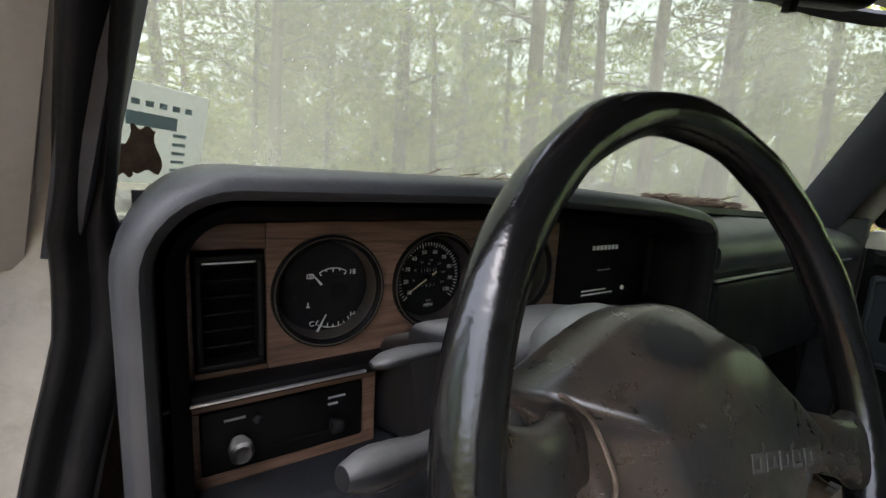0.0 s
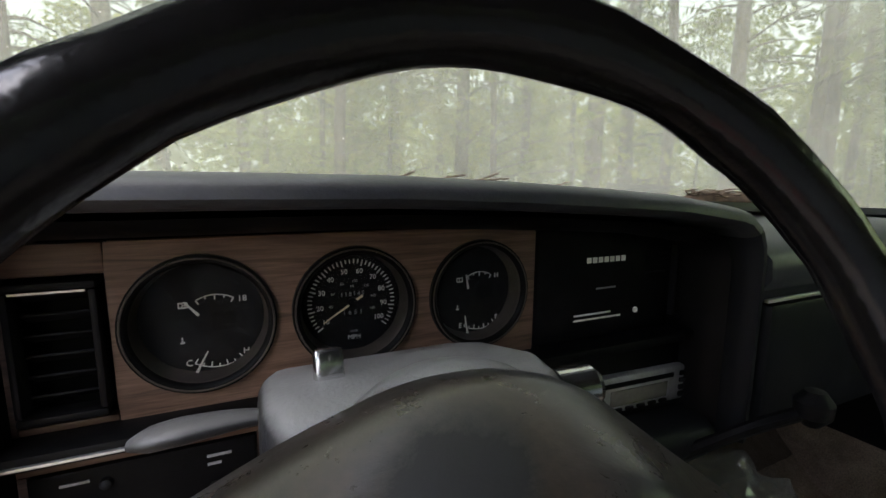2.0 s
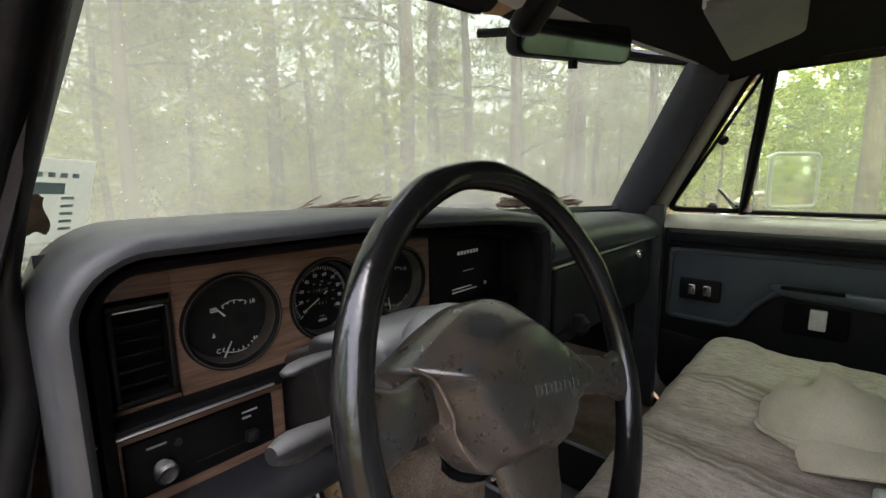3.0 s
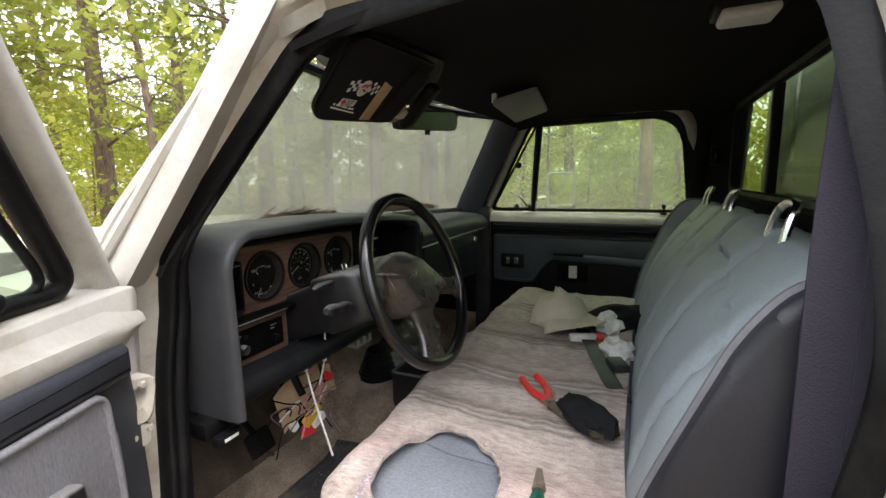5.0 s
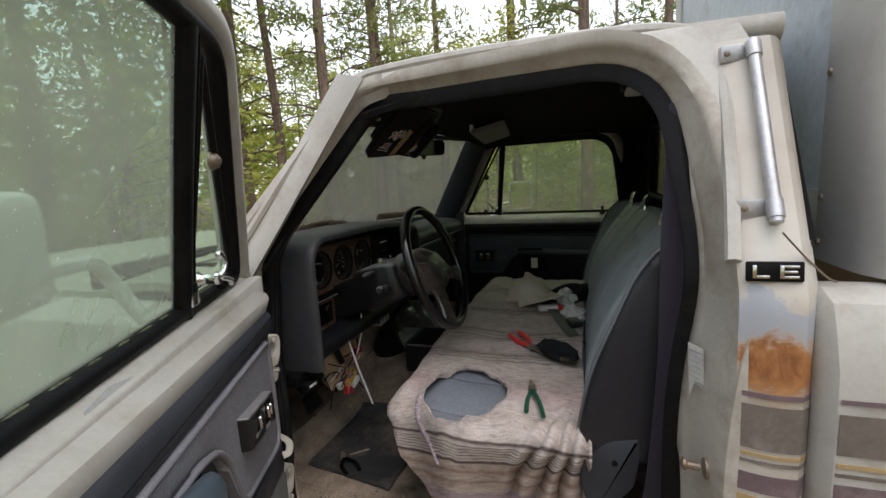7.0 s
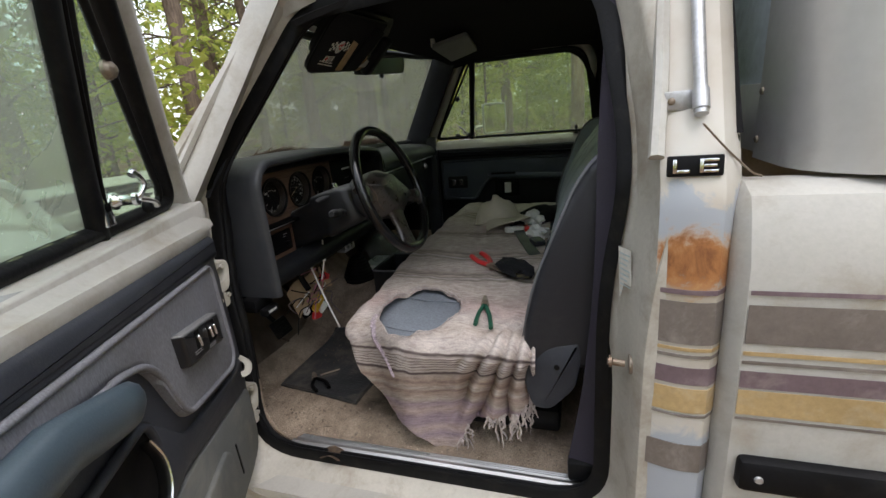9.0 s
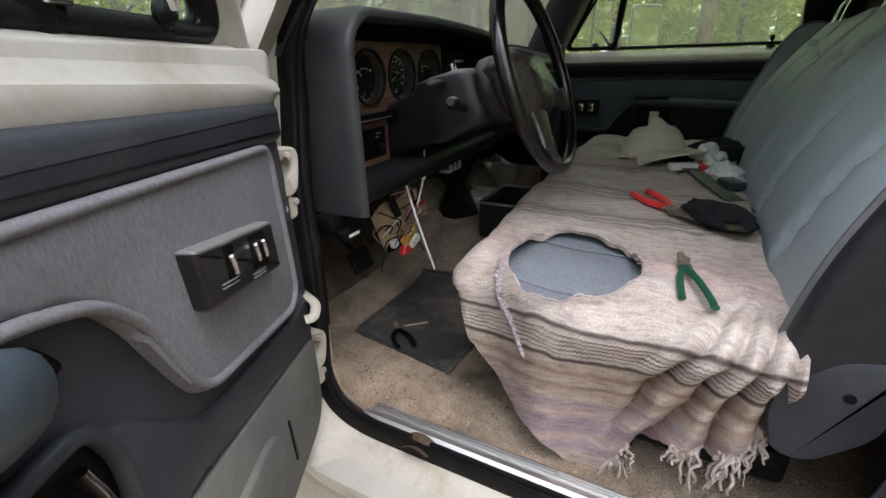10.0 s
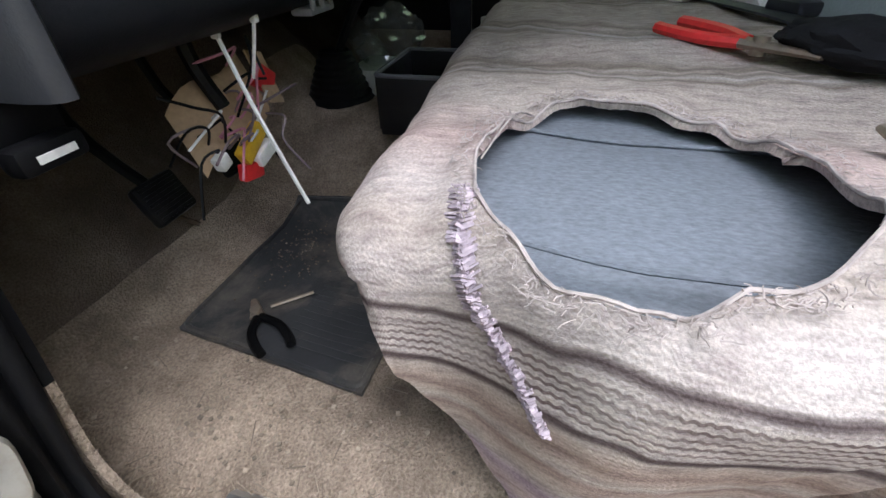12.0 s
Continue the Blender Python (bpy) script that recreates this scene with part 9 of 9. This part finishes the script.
def trunk_mesh(h, r, seed, lean, limbs, start, reach, droop):
    """Tapered trunk with limbs; returns the mesh and the limb points."""
    rnd = random.Random(seed)
    path = [Vector((lean * (k / 10) ** 2 * h * 0.1 + 0.03 * h * 0.1 * math.sin(k * 1.3 + seed), 0.05 * math.sin(k * 0.9 + seed), h * k / 10)) for k in range(11)]
    bms = [tube(path, r, 9, taper=0.22)]
    tips = []
    for i in range(limbs):
        k = start + (1 - start) * (i + rnd.random()) / limbs
        f = k * 10
        a = path[int(min(9, f))].lerp(path[int(min(9, f)) + 1], f - int(min(9, f)))
        az = rnd.uniform(0, 6.283)
        ln = reach * (1.15 - 0.75 * (k - start) / (1 - start)) * rnd.uniform(0.6, 1.2)
        d = Vector((math.cos(az), math.sin(az), rnd.uniform(0.1, 0.5)))
        q = [a, a + d * ln * 0.4, a + d * ln * 0.75 + Vector((0, 0, -droop * ln * 0.2)), a + d * ln + Vector((0, 0, -droop * ln * 0.5))]
        bms.append(tube(q, max(0.008, r * 0.22 * (1.1 - k)), 4, taper=0.3))
        tips += [q[1].lerp(q[2], t) for t in (0.3, 0.8)] + [q[3], q[2].lerp(q[3], 0.5)]
        for _ in range(2):
            e = q[2] + Vector((rnd.gauss(0, 0.3), rnd.gauss(0, 0.3), rnd.gauss(0.05, 0.15))) * ln * 0.7
            bms.append(tube([q[1].lerp(q[2], 0.5), e], max(0.005, r * 0.08), 3, taper=0.4))
            tips.append(e)
    bm = joined(*bms)
    me = bpy.data.meshes.new("trunk")
    bm.to_mesh(me)
    bm.free()
    me.materials.append(M_BARK)
    for p in me.polygons:
        p.use_smooth = True
    return me, [tuple(t) for t in tips]


def tree_model(kind, seed):
    if kind == "pine":
        me, tips = trunk_mesh(16, 0.16, seed, 0.3, 46, 0.22, 1.9, 0.3)
        crown = leaf_cloud("crown", tips, 3400, (0.26, 0.26, 0.16), 0.055, seed, M_NEEDLE, 2.2)
    elif kind == "bare_pine":
        me, tips = trunk_mesh(18, 0.20, seed, 0.5, 40, 0.12, 1.7, 0.5)
        crown = leaf_cloud("crown", [t for t in tips if t[2] > 6] + tips[:8], 2000, (0.3, 0.3, 0.2), 0.06, seed, M_NEEDLE, 2.2)
    elif kind == "maple":
        me, tips = trunk_mesh(8, 0.07, seed, 0.8, 40, 0.12, 2.0, 0.1)
        crown = leaf_cloud("crown", tips, 3600, (0.32, 0.32, 0.15), 0.075, seed, M_LEAF, 1.1, 0.4)
    else:
        me, tips = trunk_mesh(5.5, 0.045, seed, 1.0, 34, 0.06, 1.6, 0.1)
        crown = leaf_cloud("crown", tips, 3300, (0.28, 0.28, 0.16), 0.070, seed, M_LEAF2, 1.1, 0.4)
    return me, crown


MODELS = {k: [tree_model(k, s) for s in seeds] for k, seeds in (("pine", (1, 2, 3)), ("bare_pine", (5, 6)), ("maple", (11, 12, 13)), ("sapling", (21, 22, 23)))}
WORDS = {"pine": "tall pine with rough bark and sparse needles", "bare_pine": "tall pine with dead lower limbs and thin crown", "maple": "young broadleaf tree in fresh green leaf", "sapling": "slender sapling with yellow-green spring leaves"}


def plant(kind, n, x, y, turn, size):
    trunk, crown = MODELS[kind][n % len(MODELS[kind])]
    t = thing("pine_tree" if "pine" in kind else "broadleaf_tree", (x, y, -0.05), WORDS[kind], "tree", "woods round the truck")
    t.rotation_euler, t.scale = (0, 0, turn), (size,) * 3
    for nm, me in (("trunk", trunk), ("crown", crown)):
        ob = new(nm, me)
        ob.parent = t


rnd = random.Random(77)
# the trunks that stand out ahead of the truck
for az, dist, kind, size in ((42, 9.5, "pine", 1.15), (46, 13, "bare_pine", 1.0), (50, 12, "pine", 0.9), (56, 11, "bare_pine", 0.85), (63, 12.5, "pine", 0.9), (11, 9.0, "pine", 0.8), (26, 12, "bare_pine", 1.0), (34, 15, "pine", 1.0), (91, 12, "pine", 1.2), (82, 15, "bare_pine", 1.0), (72, 16, "pine", 1.0), (100, 13, "pine", 1.0), (0, 14, "pine", 1.1), (-12, 11, "bare_pine", 1.0), (18, 17, "pine", 1.1), (-20, 9.5, "bare_pine", 0.9), (-28, 13, "bare_pine", 1.1), (-8, 15, "bare_pine", 1.0), (-36, 11, "pine", 0.9)):
    a = radians(az)
    plant(kind, rnd.randrange(9), -0.4 + dist * math.sin(a), -0.5 + dist * math.cos(a), rnd.uniform(0, 6.28), size)
count = 0
while count < 100:
    a, d = radians(rnd.uniform(-50, 135)) if rnd.random() < 0.82 else radians(rnd.uniform(135, 310)), rnd.uniform(7.0, 30) ** 1.0
    x, y = d * math.sin(a), d * math.cos(a)
    kind = rnd.choice(("maple", "maple", "maple", "sapling", "sapling", "sapling", "pine"))
    if d < 8.5 and "pine" in kind:
        continue
    side = math.degrees(a)
    if (58 < side < 130 and d < 12) or (side < 4 and d < 15 and "pine" not in kind) or (30 < side < 58 and d < 18 and "pine" not in kind):
        count += 0.4
        continue
    plant(kind, rnd.randrange(9), x, y, rnd.uniform(0, 6.28), rnd.uniform(0.75, 1.25))
    count += 1
# thicker woods far behind
rng = np.random.default_rng(5)
ang, dst = rng.uniform(0, 2 * math.pi, 900), rng.uniform(28, 62, 900)
cen = np.stack([dst * np.sin(ang), dst * np.cos(ang), rng.uniform(0.3, 7.5, 900)], 1)
far = new("far_foliage", leaf_cloud("far_foliage", cen, 30000, (1.6, 1.6, 1.2), 0.42, 8, M_LEAF, 1.2, 0.3))
tagged(far, "hazy mass of far spring foliage", "far woods", kind="stuff")
cen = np.stack([dst * np.sin(ang + 1), dst * np.cos(ang + 1), rng.uniform(6, 15, 900)], 1)
far2 = new("far_needles", leaf_cloud("far_needles", cen, 9000, (1.2, 1.2, 1.0), 0.20, 9, M_NEEDLE, 1.6, 0.3))
tagged(far2, "far pine crowns against the sky", "far woods", kind="stuff")
poles = []
for i in range(55):
    a, d = rnd.uniform(0, 6.28), rnd.uniform(26, 60)
    x, y, h = d * math.sin(a), d * math.cos(a), rnd.uniform(9, 17)
    poles.append(tube([(x, y, -0.3), (x + rnd.gauss(0, 0.2), y, h * 0.5), (x + rnd.gauss(0, 0.4), y, h)], rnd.uniform(0.10, 0.22), 6, taper=0.3))
solo("far_trunks", joined(*poles), M_BARK, "far pine trunks standing in rows", "far woods", kind="stuff")
# low brush
bc = [(d * math.sin(a), d * math.cos(a), rnd.uniform(0.1, 0.9)) for a, d in ((radians(rnd.uniform(-50, 140)), rnd.uniform(7, 24)) for _ in range(260))]
br = new("brush", leaf_cloud("brush", bc, 26000, (0.45, 0.45, 0.28), 0.04, 31, M_LEAF2, 1.2, 0.3))
tagged(br, "low green undergrowth between the trunks", "undergrowth", kind="stuff")
